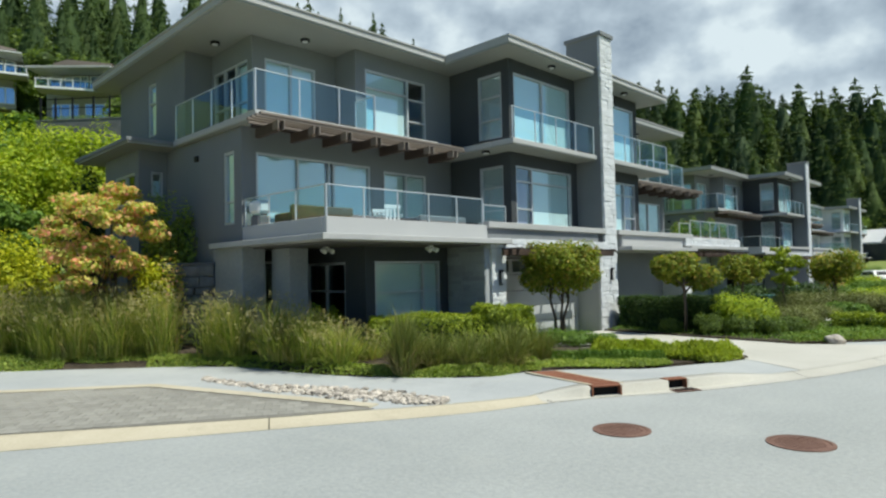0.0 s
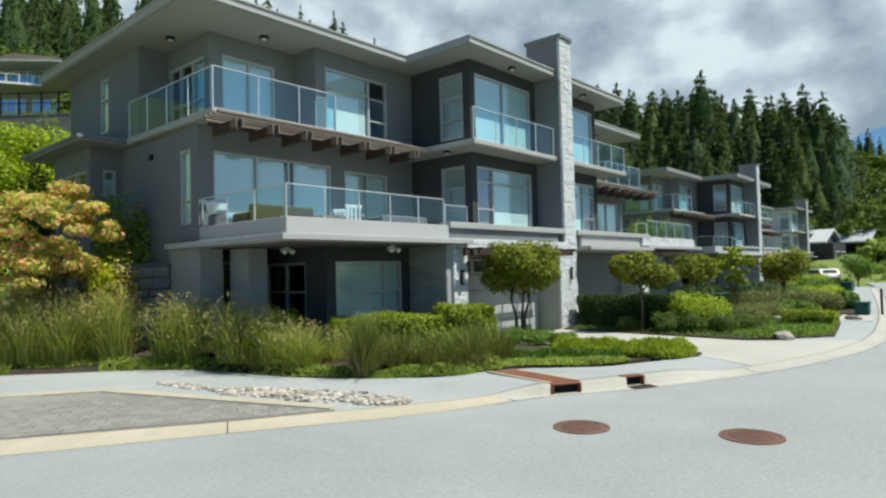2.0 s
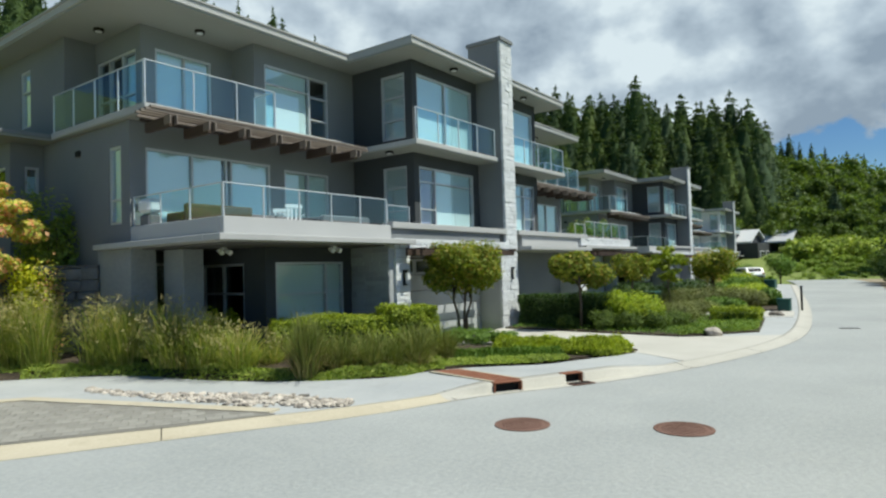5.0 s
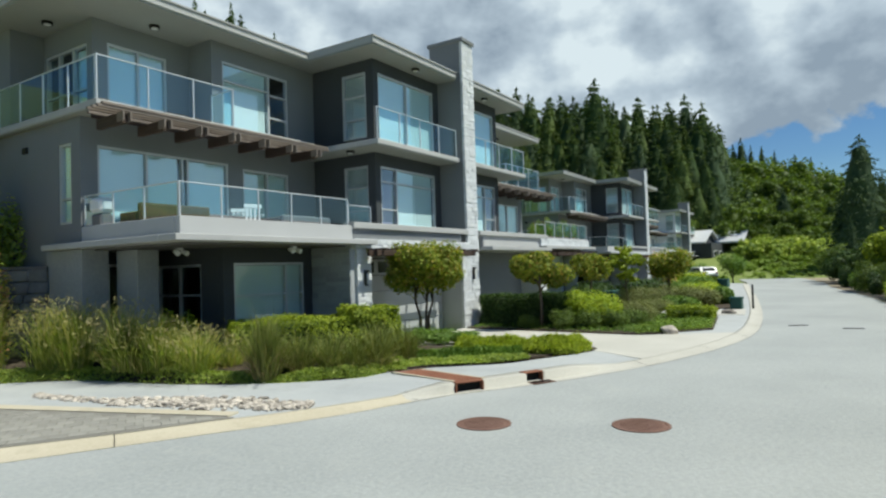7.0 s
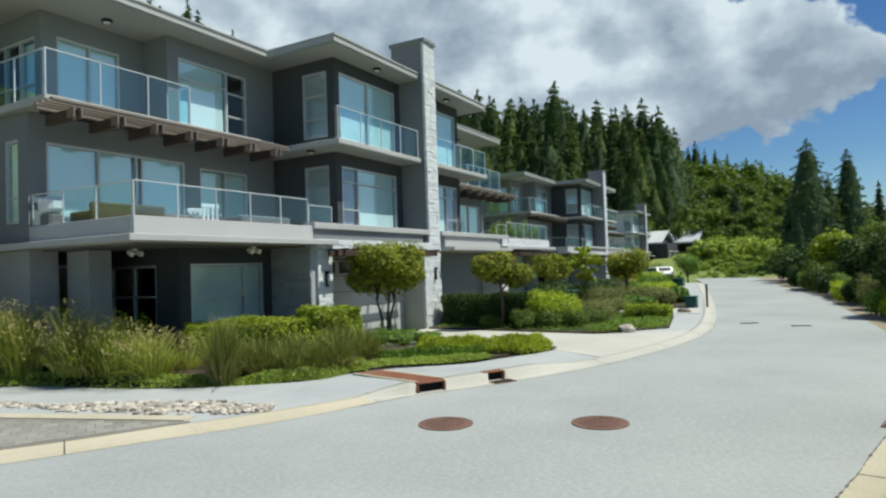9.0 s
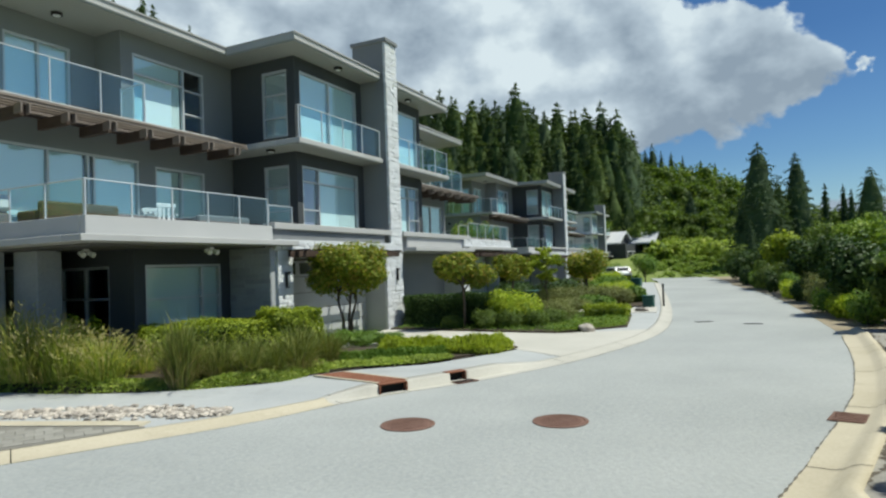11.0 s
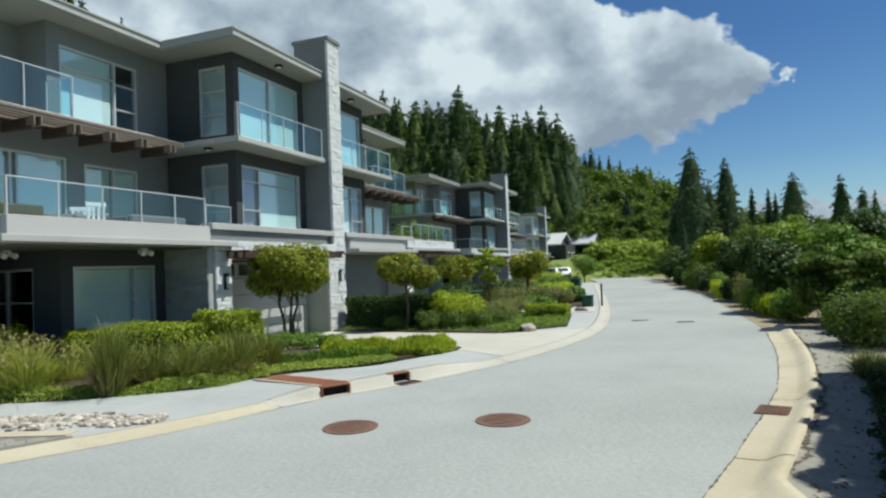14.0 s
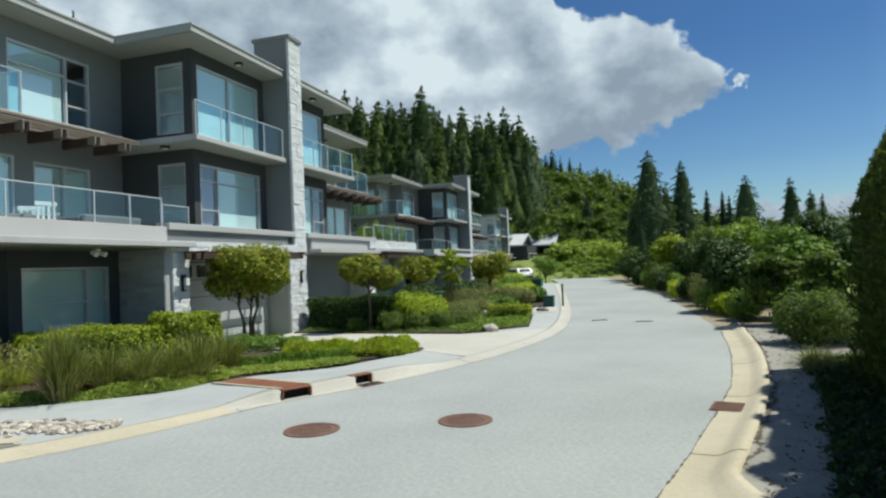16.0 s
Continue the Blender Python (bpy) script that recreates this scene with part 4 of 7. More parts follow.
        # stone parapet over the garage with its cap, outer pillar, garage door
        para = part("parapet", Solid().box(X(0.76), X(6.44), 0.05, 0.28, 2.72, 3.28), MORTAR, house, "white ledge-stone parapet")
        a, b = sorted((X(0.40), X(6.44)))
        if s < 0:
            stones(para, a, b, 0.0, 2.74, 3.0, course=0.13, depth=0.09)
            part("parapet_panel", Solid().box(X(0.78), X(6.43), 0.022, 0.048, 3.002, 3.278, 0.004), STUCCO, para, "smooth grey stucco band")
        else:
            part("parapet_panel", Solid().box(0.78, 5.50, 0.02, 0.048, 2.90, 3.278, 0.006), FASCIA, para, "smooth pale panel")
            part("eave_slab", Solid().box(0.42, 5.72, -0.55, 0.018, 2.73, 2.86, 0.01), FASCIA, para, "thin projecting pale eave slab")
            stones(deck, 5.74, 11.66, 0.0, 2.975, 3.30, course=0.11)
        part("parapet_cap", Solid().box(X(0.42), X(6.46), -0.07, 0.34, 3.28, 3.45, 0.012), FASCIA, para, "smooth grey coping")
        pil = part("pillar", Solid().box(X(5.72), X(6.28), 0.05, 1.5, 0.0, 2.72), MORTAR, house, "white ledge-stone garage pillar")
        a, b = sorted((X(5.70), X(6.30)))
        stones(pil, a, b, 0.05, 0.0, 2.72)
        wallg = Solid().box(X(6.285), X(6.48), 0.08, 1.50, 0.0, 2.798)
        side_wall = part("garage_side_wall", wallg, PIER_STONE, house)
        srng = random.Random(77)
        z = 0.01
        while z < 2.74:
            h = min(srng.uniform(0.10, 0.19), 2.79 - z)
            v = 0.09
            while v < 1.44:
                w = min(srng.uniform(0.28, 0.62), 1.49 - v)
                a, b = sorted((X(6.482), X(6.482 + srng.uniform(0.012, 0.034))))
                part("stone", Solid().box(a, b, v, v + w - 0.008, z, z + h - 0.008), PIER_STONE, side_wall)
                v += w
            z += h
        if s < 0:
            door = Solid()
            for k in range(5):
                door.box(X(0.80), X(5.70), 0.86, 0.92, 0.03 + k * 0.49, 0.03 + (k + 1) * 0.49 - 0.012, 0.008)
            gd = part("garage_door", door, GARAGE, house, "pale grey sectional garage door with a glazed row")
            for k in range(4):
                a, b = sorted((X(1.0 + k * 1.18), X(1.0 + k * 1.18 + 0.98)))
                part("door_pane", Solid().box(a, b, 0.845, 0.858, 2.06, 2.40, 0.004), rough_surface("obscure_glass", (0.03, 0.035, 0.04), (0.05, 0.055, 0.06), rough=0.1, bump=0.0, specular=0.6), gd)
            part("door_header", Solid().box(X(0.78), X(5.71), 0.62, 0.92, 2.50, 2.70), FASCIA, house)
        else:
            part("recess_wall", Solid().box(0.345, 5.715, 0.95, 1.15, 0.0, 2.70), STUCCO, house, "plain grey wall in a shaded recess")
        ta, tb2 = (0.80, 6.10) if s < 0 else (6.4, 11.2)
        trel = part("door_trellis", Solid().box(X(ta), X(tb2), -0.55, -0.45, 2.52, 2.68, 0.01).box(X(ta), X(tb2), -0.27, -0.19, 2.52, 2.68, 0.01), TIMBER, house, "dark timber trellis over the garage doors")
        for k in range(7):
            u = ta + 0.15 + k * (tb2 - ta) * 0.154
            part("slat", Solid().box(X(u) - 0.05, X(u) + 0.05, -0.70, -0.02, 2.682, 2.735, 0.006), TIMBER, trel)

        # ground floor under the deck
        wg = Solid()
        hw = (*sorted((X(9.15), X(6.80))), 0.75, 2.42)
        wall_mesh(wg, "x", 1.50, 0.2, *sorted((X(6.28), X(9.46))), 0.0, 2.80, (hw,))
        part("ground_wall", wg, STUCCO_DARK, house)
        win(s, "x", 1.50, 1, hw[0], hw[1], hw[2], hw[3], glass=DIM_PANE, v_bars=(1.72,), h_bars=((0.85, 0.07, 2.28),), blind=((0.05, 2.3, 0.03, 1.6),), blind_mat=rough_surface("green_grey_blind", (0.52, 0.60, 0.575), (0.60, 0.68, 0.655), bump=0.0), label="ground-floor window behind the hedge")
        hq = (2.35, 4.15, 0.1, 2.42)
        part("entry_return", wall_mesh(Solid(), "y", X(9.46), inn * 0.2, 1.702, 4.80, 0.0, 2.80, (hq,)), STUCCO_DARK, house)
        win(s, "y", X(9.46), inn, hq[0], hq[1], hq[2], hq[3], v_bars=(0.9,), h_bars=((1.55, 0.05, 1.75),), glass=ENTRY_PANE, name="entry_door", label="dark glazed door and sidelight under the deck")
        we = Solid()
        hz = (*sorted((X(10.95), X(9.60))), 0.1, 2.50)
        wall_mesh(we, "x", 4.60, 0.2, *sorted((X(9.46), X(11.06))), 0.0, 2.795, (hz,))
        part("entry_wall", we, STUCCO_DARK, house)
        win(s, "x", 4.60, 1, hz[0], hz[1], hz[2], hz[3], v_bars=(0.45, 0.95), glass=ENTRY_PANE, name="entry_door", label="dark glazed entry doors in the recess")
        part("pier", Solid().box(X(10.29), X(10.85), 2.80, 3.645, 0.0, 2.798, 0.012), PIER_STONE, house, "stone-clad pier under the deck")
        part("pier", Solid().box(X(11.06), X(11.70), 3.60, 5.2, 0.0, 2.838, 0.012), PIER_STONE, house, "stone-clad wall end under the deck")
        # lamps
        for u in (6.0, 0.10) if s < 0 else (6.0,):
            lb = part("wall_lamp", Solid().box(X(u) - 0.055, X(u) + 0.055, -0.10, -0.03, 1.72, 2.10, 0.01).box(X(u) - 0.07, X(u) + 0.07, -0.13, -0.03, 2.10, 2.14, 0.006), DARK_METAL, house, "black box wall lantern")
            part("lamp_glass", Solid().box(X(u) - 0.04, X(u) + 0.04, -0.118, -0.101, 1.76, 2.06, 0.004), rough_surface("frosted_glass", (0.45, 0.45, 0.43), (0.55, 0.55, 0.52), rough=0.4, bump=0.0), lb)
        for u, y, z in ((11.33, 5.77, 8.74), (9.56, 3.92, 8.74), (2.35, 0.62, 8.74), (4.70, 1.5, 5.80)):
            sl = part("soffit_light", Solid().disc(X(u), y, z - 0.07, z, 0.13, 20), DARK_METAL, house, "round black soffit light")
            part("lens", Solid().disc(X(u), y, z - 0.082, z - 0.071, 0.085, 20), WHITE, sl)
        for u, y in ((10.3, 1.97), (8.16, 0.45)):
            fl = part("floodlight", Solid().box(X(u) - 0.06, X(u) + 0.06, y - 0.05, y + 0.05, 2.745, 2.798, 0.006), WHITE, house, "white twin-head floodlight")
            for e in (-1, 1):
                part("lamp_head", Solid().tube([(X(u) + e * 0.10, y + 0.05, 2.72), (X(u) + e * 0.12, y - 0.11, 2.665)], [0.045, 0.062], 12), WHITE, fl)
    return house


house_one = build_house()
house_two = copy_thing(house_one, pose(CX + 36.5, CY + 3.5, 0, 0, 0, 1.0))
house_three = copy_thing(house_one, pose(CX + 73.0, CY + 7.4, 0, 0, 0, 1.5))
tagged(house_two, "dark grey stucco duplex with a stone chimney, behind young street trees")
tagged(house_three, "pale grey stucco duplex, far along the curving street")
for ob in house_three.children:
    if ob.name.split(".")[0] in ("bay_wall", "bay_side_wall", "wing_wall", "side_wall", "upper_wall", "upper_side_wall", "rear_block_wall", "upper_return", "annex_wall", "annex_side_wall", "annex_rear_wall"):
        ob.material_slots[0].link = "OBJECT"
        ob.material_slots[0].material = STUCCO_PALE


# ---- planting ----
def leaf_quads(rng, C, size, slim=0.55, outward=None, droop=0.0, face=None):
    """A diamond leaf at each place of C: turned at random, along outward, or with its blade facing a way."""
    n = len(C)
    a = rng.normal(size=(n, 3))
    if face is not None:
        m = face * 0.9 + rng.normal(size=(n, 3)) * 0.5 + np.array([0, 0, 0.45])
        m /= np.linalg.norm(m, axis=1)[:, None] + 1e-9
        a -= m * np.sum(a * m, axis=1)[:, None]
        a /= np.linalg.norm(a, axis=1)[:, None] + 1e-9
        b = np.cross(m, a)
        s = (size * rng.uniform(0.6, 1.35, n))[:, None]
        w = s * slim * 0.5
        V = np.stack([C - a * s * 0.5, C + b * w, C + a * s * 0.5, C - b * w], 1).reshape(-1, 3)
        return V, np.arange(4 * n).reshape(-1, 4)
    if outward is not None:
        a = a * 0.7 + outward
    a[:, 2] -= droop
    a /= np.linalg.norm(a, axis=1)[:, None] + 1e-9
    b = np.cross(a, rng.normal(size=(n, 3)))
    b /= np.linalg.norm(b, axis=1)[:, None] + 1e-9
    s = (size * rng.uniform(0.6, 1.35, n))[:, None]
    w = s * slim * 0.5
    V = np.stack([C - a * s * 0.5, C + b * w, C + a * s * 0.5, C - b * w], 1).reshape(-1, 3)
    return V, np.arange(4 * n).reshape(-1, 4)


def crown_points(rng, lobes, n, shell=0.45):
    """Places near the skins of overlapping lobes (centre and radii), with a ragged outline; also the outward way at each."""
    lobes = np.array(lobes, float)
    vol = (lobes[:, 3] * lobes[:, 4] * lobes[:, 5]) ** (2 / 3)
    pick = rng.choice(len(lobes), n, p=vol / vol.sum())
    d = rng.normal(size=(n, 3))
    d /= np.linalg.norm(d, axis=1)[:, None]
    f = np.sin(d[:, 0] * 7 + pick) * np.sin(d[:, 1] * 6 + 2 * pick) * np.sin(d[:, 2] * 8 + pick * 3)
    r = (1 - shell * rng.random(n) ** 1.6) * (1 + 0.16 * f) + rng.normal(size=n) * 0.03
    P = lobes[pick, :3] + d * lobes[pick, 3:] * r[:, None]
    return P, d


def leafy(name, rng, lobes, n, size, mat, slim=0.55, shell=0.45, floor=None):
    P, d = crown_points(rng, lobes, n, shell)
    if floor is not None:
        keep = P[:, 2] > floor
        P, d = P[keep], d[keep]
    V, F = leaf_quads(rng, P, size, slim, face=d)
    me = mesh_of(name, V, F)
    me.materials.append(mat)
    return me


def lobes_of(rng, r, h0, h1, count, small=0.5):
    """Lobes that fill a rounded crown of radius r between two heights."""
    cz, rz = (h0 + h1) / 2, (h1 - h0) / 2
    out = [(0, 0, cz, r * 0.78, r * 0.78, rz * 0.85)]
    for k in range(count):
        t = 2 * math.pi * k / count + rng.uniform(-.3, .3)
        e = rng.uniform(-0.55, 0.75)
        q = r * small * rng.uniform(0.75, 1.2)
        out.append((math.cos(t) * (r - q) * 1.02, math.sin(t) * (r - q) * 1.02, cz + e * (rz - q * 0.7), q, q, q * rng.uniform(0.7, 0.95)))
    return out


def loose_lobes(rng, r, h0, h1, count=18, fine=1.0):
    """Scattered boughs with gaps between them."""
    cz, rz = (h0 + h1) / 2, (h1 - h0) / 2
    out = []
    for k in range(count):
        d = rng.normal(size=3)
        d /= np.linalg.norm(d)
        f = rng.uniform(0.45, 0.92)
        q = r * rng.uniform(0.20, 0.40) * fine
        out.append((d[0] * (r - q * 0.6) * f, d[1] * (r - q * 0.6) * f, cz + d[2] * (rz - q * 0.5) * f, q, q, q * rng.uniform(0.5, 0.8) * (1.0 if fine == 1.0 else 0.75)))
    return out


def tree(name, x, y, z, r, h0, h1, n, size, mat, label, seed, trunks=1, girth=0.05, lobes=7, group="", small=0.5, loose=0, fine=1.0, own=None):
    rng = np.random.default_rng(seed)
    t = thing(name, x, y, z, label, "tree", group)
    L = own if own else loose_lobes(rng, r, h0, h1, loose, fine) if loose else lobes_of(rng, r, h0, h1, lobes, small)
    for k in range(trunks):
        a = 2 * math.pi * k / trunks + 0.4
        off = 0.0 if trunks == 1 else 0.14
        wood = Solid()
        top = (h0 + h1) / 2
        wood.tube([(off * math.cos(a), off * math.sin(a), -0.1), (off * 1.2 * math.cos(a) + rng.normal() * .03, off * 1.2 * math.sin(a) + rng.normal() * .03, h0 * 0.6), (off * 2 * math.cos(a), off * 2 * math.sin(a), h0), (off * 2.4 * math.cos(a), off * 2.4 * math.sin(a), top)], [girth * 1.25, girth, girth * 0.85, girth * 0.4], 7)
        for j in range(6):
            b = rng.uniform(0, 6.28)
            q = L[1 + (j % (len(L) - 1))]
            wood.tube([(off * 2 * math.cos(a), off * 2 * math.sin(a), h0 + (top - h0) * rng.uniform(-0.1, 0.5)), (q[0] * 0.5 + rng.normal() * .05, q[1] * 0.5, (h0 + q[2]) / 2 + 0.1), (q[0], q[1], q[2])], [girth * 0.5, girth * 0.35, girth * 0.12], 5)
        part("trunk", wood, BARK, t, smooth=True)
    part("crown", leafy("crown", rng, L, n, size, mat, shell=0.75), mat, t)
    return t


def shrub(name, x, y, z, rx, ry, h, n, size, mat, label, seed, turn=0.0, boxy=False, group="", category="shrub", slim=0.55, lobes=6):
    rng = np.random.default_rng(seed)
    t = thing(name, x, y, z, label, category, group, turn=turn)
    if boxy:
        P = rng.uniform(-1, 1, (n, 3))
        face = rng.integers(0, 5, n)
        for i, (ax, sg) in enumerate(((0, 1), (0, -1), (1, 1), (1, -1), (2, 1))):
            P[face == i, ax] = sg
        bump = 0.05 * (np.sin(P[:, 0] * rx * 5.1) * np.sin(P[:, 1] * ry * 6 + 1) + np.sin(P[:, 2] * h * 4 + P[:, 0] * rx * 3)) + rng.normal(size=n) * 0.025 - 0.16 * rng.random(n) ** 3
        d = np.zeros((n, 3))
        for i, (ax, sg) in enumerate(((0, 1), (0, -1), (1, 1), (1, -1), (2, 1))):
            d[face == i, ax] = sg
        C = P * np.array([rx, ry, h / 2]) + np.array([0, 0, h / 2]) + d * bump[:, None]
        V, F = leaf_quads(rng, C, size, slim, face=d)
        me = mesh_of("foliage", V, F)
        me.materials.append(mat)
        # a solid dark block behind the leaves stands for the hedge's inner shade
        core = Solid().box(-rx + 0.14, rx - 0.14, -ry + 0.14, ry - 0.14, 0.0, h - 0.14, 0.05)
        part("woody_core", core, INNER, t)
    else:
        L = [(0, 0, h * 0.45, rx * 0.8, ry * 0.8, h * 0.52)]
        for k in range(lobes):
            a = 2 * math.pi * k / lobes + rng.uniform(-.4, .4)
            q = rng.uniform(0.38, 0.58)
            L.append((math.cos(a) * rx * (1 - q), math.sin(a) * ry * (1 - q), h * rng.uniform(0.35, 0.95 - q * 0.45), rx * q, ry * q, h * q * 0.8))
        me = leafy("foliage", rng, L, n, size, mat, slim, 0.55, floor=0.02)
        stems = Solid()
        for k in range(5):
            a = 2 * math.pi * k / 5 + rng.uniform(-.5, .5)
            stems.tube([(0.05 * math.cos(a), 0.05 * math.sin(a), -0.05), (rx * .25 * math.cos(a), ry * .25 * math.sin(a), h * .35), (rx * .55 * math.cos(a), ry * .55 * math.sin(a), h * .7)], [0.03, 0.022, 0.008], 5)
        part("stem", stems, BARK, t)
    part("foliage", me, mat, t)
    return t


def blades(rng, roots, height, spread, width, lean=None):
    """Arching grass blades, four segments each, from roots (n, 3)."""
    n = len(roots)
    a = rng.uniform(0, 2 * np.pi, n)
    out = np.stack([np.cos(a), np.sin(a), np.zeros(n)], 1)
    if lean is not None:
        out = out * 0.75 + lean
    h = height * rng.uniform(0.55, 1.15, n)
    s = spread * rng.uniform(0.15, 1.15, n)
    bend = rng.uniform(1.3, 2.6, n)
    side = np.stack([-np.sin(a), np.cos(a), np.zeros(n)], 1)
    turn = rng.uniform(-1, 1, (n, 1))
    side = side * np.cos(turn) + out * np.sin(turn) * 0.6
    rows = []
    for t, wd in ((0, 0.7), (0.4, 1.0), (0.75, 0.7), (1.0, 0.12)):
        p = roots + out * (s * t ** bend)[:, None]
        p[:, 2] += h * (t - 0.26 * t ** 3 - 0.22 * np.clip(s / np.maximum(h, 0.1) - 0.45, 0, 1) * t ** 4)
        rows += [p - side * width * wd * 0.5, p + side * width * wd * 0.5]
    V = np.stack(rows, 1).reshape(-1, 3)
    base = np.arange(n)[:, None] * 8
    F = np.concatenate([base + np.array([0, 1, 3, 2]), base + np.array([2, 3, 5, 4]), base + np.array([4, 5, 7, 6])])
    return V, F


def grass_clump(x, y, z, r, h, n, mat, label, seed, group=""):
    """A wild clump: an upright heart, long arching outer blades and dry straw-coloured ones."""
    rng = np.random.default_rng(seed)
    t = thing("ornamental_grass_clump", x, y, z, label, "ornamental grass", group)
    for name, count, foot, high, wide, thick, m in (("tuft", int(n * 0.55), 0.40, h, r * 0.75, 0.014, mat), ("outer_tuft", int(n * 0.45), 0.50, h * 0.86, r * 1.20, 0.012, mat), ("dry_tuft", int(n * 0.22), 0.45, h * 0.60, r * 1.10, 0.012, STRAW)):
        q = rng.random(count) ** 0.5 * r * foot
        a = rng.uniform(0, 6.28, count)
        ring = np.stack([np.cos(a), np.sin(a), np.zeros(count)], 1)
        V, F = blades(rng, ring * q[:, None], high * rng.uniform(0.62, 1.12, count), wide, thick, ring * 0.5)
        me = mesh_of(name, V, F)
        me.materials.append(m)
        part(name, me, m, t, "dry straw-coloured blades" if m is STRAW else "")
    return t


# tall grass bank: one sheet of tufts too many to count
def tall_grass():
    rng = np.random.default_rng(11)
    Vs, Fs, base, kind, kept = [], [], 0, [], []

    def put(V, F, slot):
        nonlocal base
        Vs.append(V)
        Fs.append(F + base)
        base += len(V)
        kind.append(np.full(len(F), slot, dtype=np.int32))

    for k in range(900):
        x = rng.uniform(-1.5, 8.1)
        edge = float(np.interp(x, walk_edge[:, 0], walk_edge[:, 1]))
        y = edge + rng.uniform(0.75, 3.6)
        if x > 6.3 and y > 14.9 or x > 7.65 and y > 13.5 or x > 7.85 and y > 12.3:
            continue
        if any((x - u) ** 2 + (y - v) ** 2 < 0.56 ** 2 for u, v in kept):
            continue
        kept.append((x, y))
        z = 0.26
        tall = rng.uniform(1.65, 2.02) * float(np.interp(x, [5.6, 6.6, 7.0, 7.5, 7.8, 8.2], [1.0, 0.96, 0.92, 0.84, 0.54, 0.42]))
        wide = rng.uniform(0.70, 0.95)
        for n, foot, share, spread, slot in ((290, 0.24, 1.05, 0.62, 0), (170, 0.34, 0.80, 0.95, 0), (100, 0.42, 0.52, 0.9, 0)):
            q = rng.random(n) ** 0.6 * foot
            a = rng.uniform(0, 6.28, n)
            ring = np.stack([np.cos(a), np.sin(a), np.zeros(n)], 1)
            V, F = blades(rng, np.array([[x, y, z]]) + ring * q[:, None], tall * share, wide * spread, 0.012, ring * 0.55)
            put(V, F, slot)
        # a soft cloud of seed heads over the tuft
        m = 520
        b = rng.uniform(0, 6.28, m)
        d = rng.random(m) ** 0.55 * wide
        dome = tall * (0.98 - 0.40 * (d / wide) ** 1.8)
        p = np.stack([x + d * np.cos(b), y + d * np.sin(b), z + dome * (1 - 0.42 * rng.random(m) ** 1.5)], 1)
        V, F = leaf_quads(rng, p, 0.10, 0.17, np.stack([np.cos(b) * 0.7, np.sin(b) * 0.7, np.full(m, 0.8)], 1))
        put(V, F, 1)
    me = mesh_of("tall_grass", np.concatenate(Vs), np.concatenate(Fs))
    me.materials.append(BLADE)
    me.materials.append(PLUME)
    me.polygons.foreach_set("material_index", np.concatenate(kind))
    tagged(new("tall_grass", me), "tall feathery green ornamental grasses along the pavement", "grass", "", "stuff")


tall_grass()


def ground_cover(name, outline_fn, n, size, mat, label, seed, spiky=False):
    rng = np.random.default_rng(seed)
    C = outline_fn(rng, n)
    if spiky:
        V, F = leaf_quads(rng, C, size, 0.17, np.tile([[0.0, 0.0, 1.0]], (len(C), 1)))
    else:
        V, F = leaf_quads(rng, C, size, 0.42, face=np.tile([[0.0, -0.25, 0.25]], (len(C), 1)))
    me = mesh_of(name, V, F)
    me.materials.append(mat)
    tagged(new(name, me), label, "ground cover", "", "stuff")


def edge_cover(rng, n):
    x = rng.uniform(-1.0, 10.6, n)
    edge = np.interp(x, walk_edge[:, 0], walk_edge[:, 1])
    k = rng.random(n)
    bare = (np.sin(x * 2.1 + 0.4) + np.sin(x * 0.9 + 1) < -0.75) & (x < 6.6)
    back = 0.02 + k * np.interp(x, [6.5, 8.0], [0.85, 0.42]) * (1 + 0.3 * np.sin(x * 2.7)) + 0.07 * np.sin(x * 5) + np.where(bare, 0.4, 0.0)
    soil_z = 0.05 + np.interp(back, [0, 0.25, 1.6], [0.0, 0.09, 0.31])
    z = soil_z + 0.15 * np.sin(np.clip(k, 0, 1) * 2.6) * (0.75 + 0.4 * np.sin(x * 7.3) * np.sin(x * 3.1)) * rng.random(n) ** 0.6
    return np.stack([x + back * 0.45, edge + back * 0.85, z], 1)


ground_cover("creeping_cover", edge_cover, 30000, 0.075, LEAF_MID, "low creeping green ground cover along the pavement edge", 21)


def inside(px, py, poly):
    hit = np.zeros(len(px), bool)
    for (xa, ya), (xb, yb) in zip(poly, poly[1:] + poly[:1]):
        hit ^= ((ya > py) != (yb > py)) & (px < (xb - xa) * (py - ya) / (yb - ya) + xa)
    return hit


def ribbon(line, width, low, high):
    """Places in a lumpy band of plants along a line, lying to its left."""
    def places(rng, n):
        L = smooth_line(line, 12)
        s = rng.random(n) * (len(L) - 1.001)
        i = s.astype(int)
        p = L[i] + (L[i + 1] - L[i]) * (s - i)[:, None]
        d = L[i + 1] - L[i]
        d /= np.linalg.norm(d, axis=1)[:, None]
        k = rng.random(n)
        wob = 1 + 0.22 * np.sin(s * 0.9) + 0.15 * np.sin(s * 2.3 + 1)
        p = p + np.stack([-d[:, 1], d[:, 0]], 1) * (k * width * wob)[:, None]
        lump = 0.5 + 0.3 * np.sin(p[:, 0] * 6.3) * np.sin(p[:, 1] * 5.1) + 0.2 * np.sin(p[:, 0] * 14 + p[:, 1] * 9)
        top = (low + (high - low) * lump) * np.sin(np.clip(k, 0.04, 0.96) * math.pi) ** 0.4
        return np.column_stack([p, 0.09 + top * rng.random(n) ** 0.45])
    return places


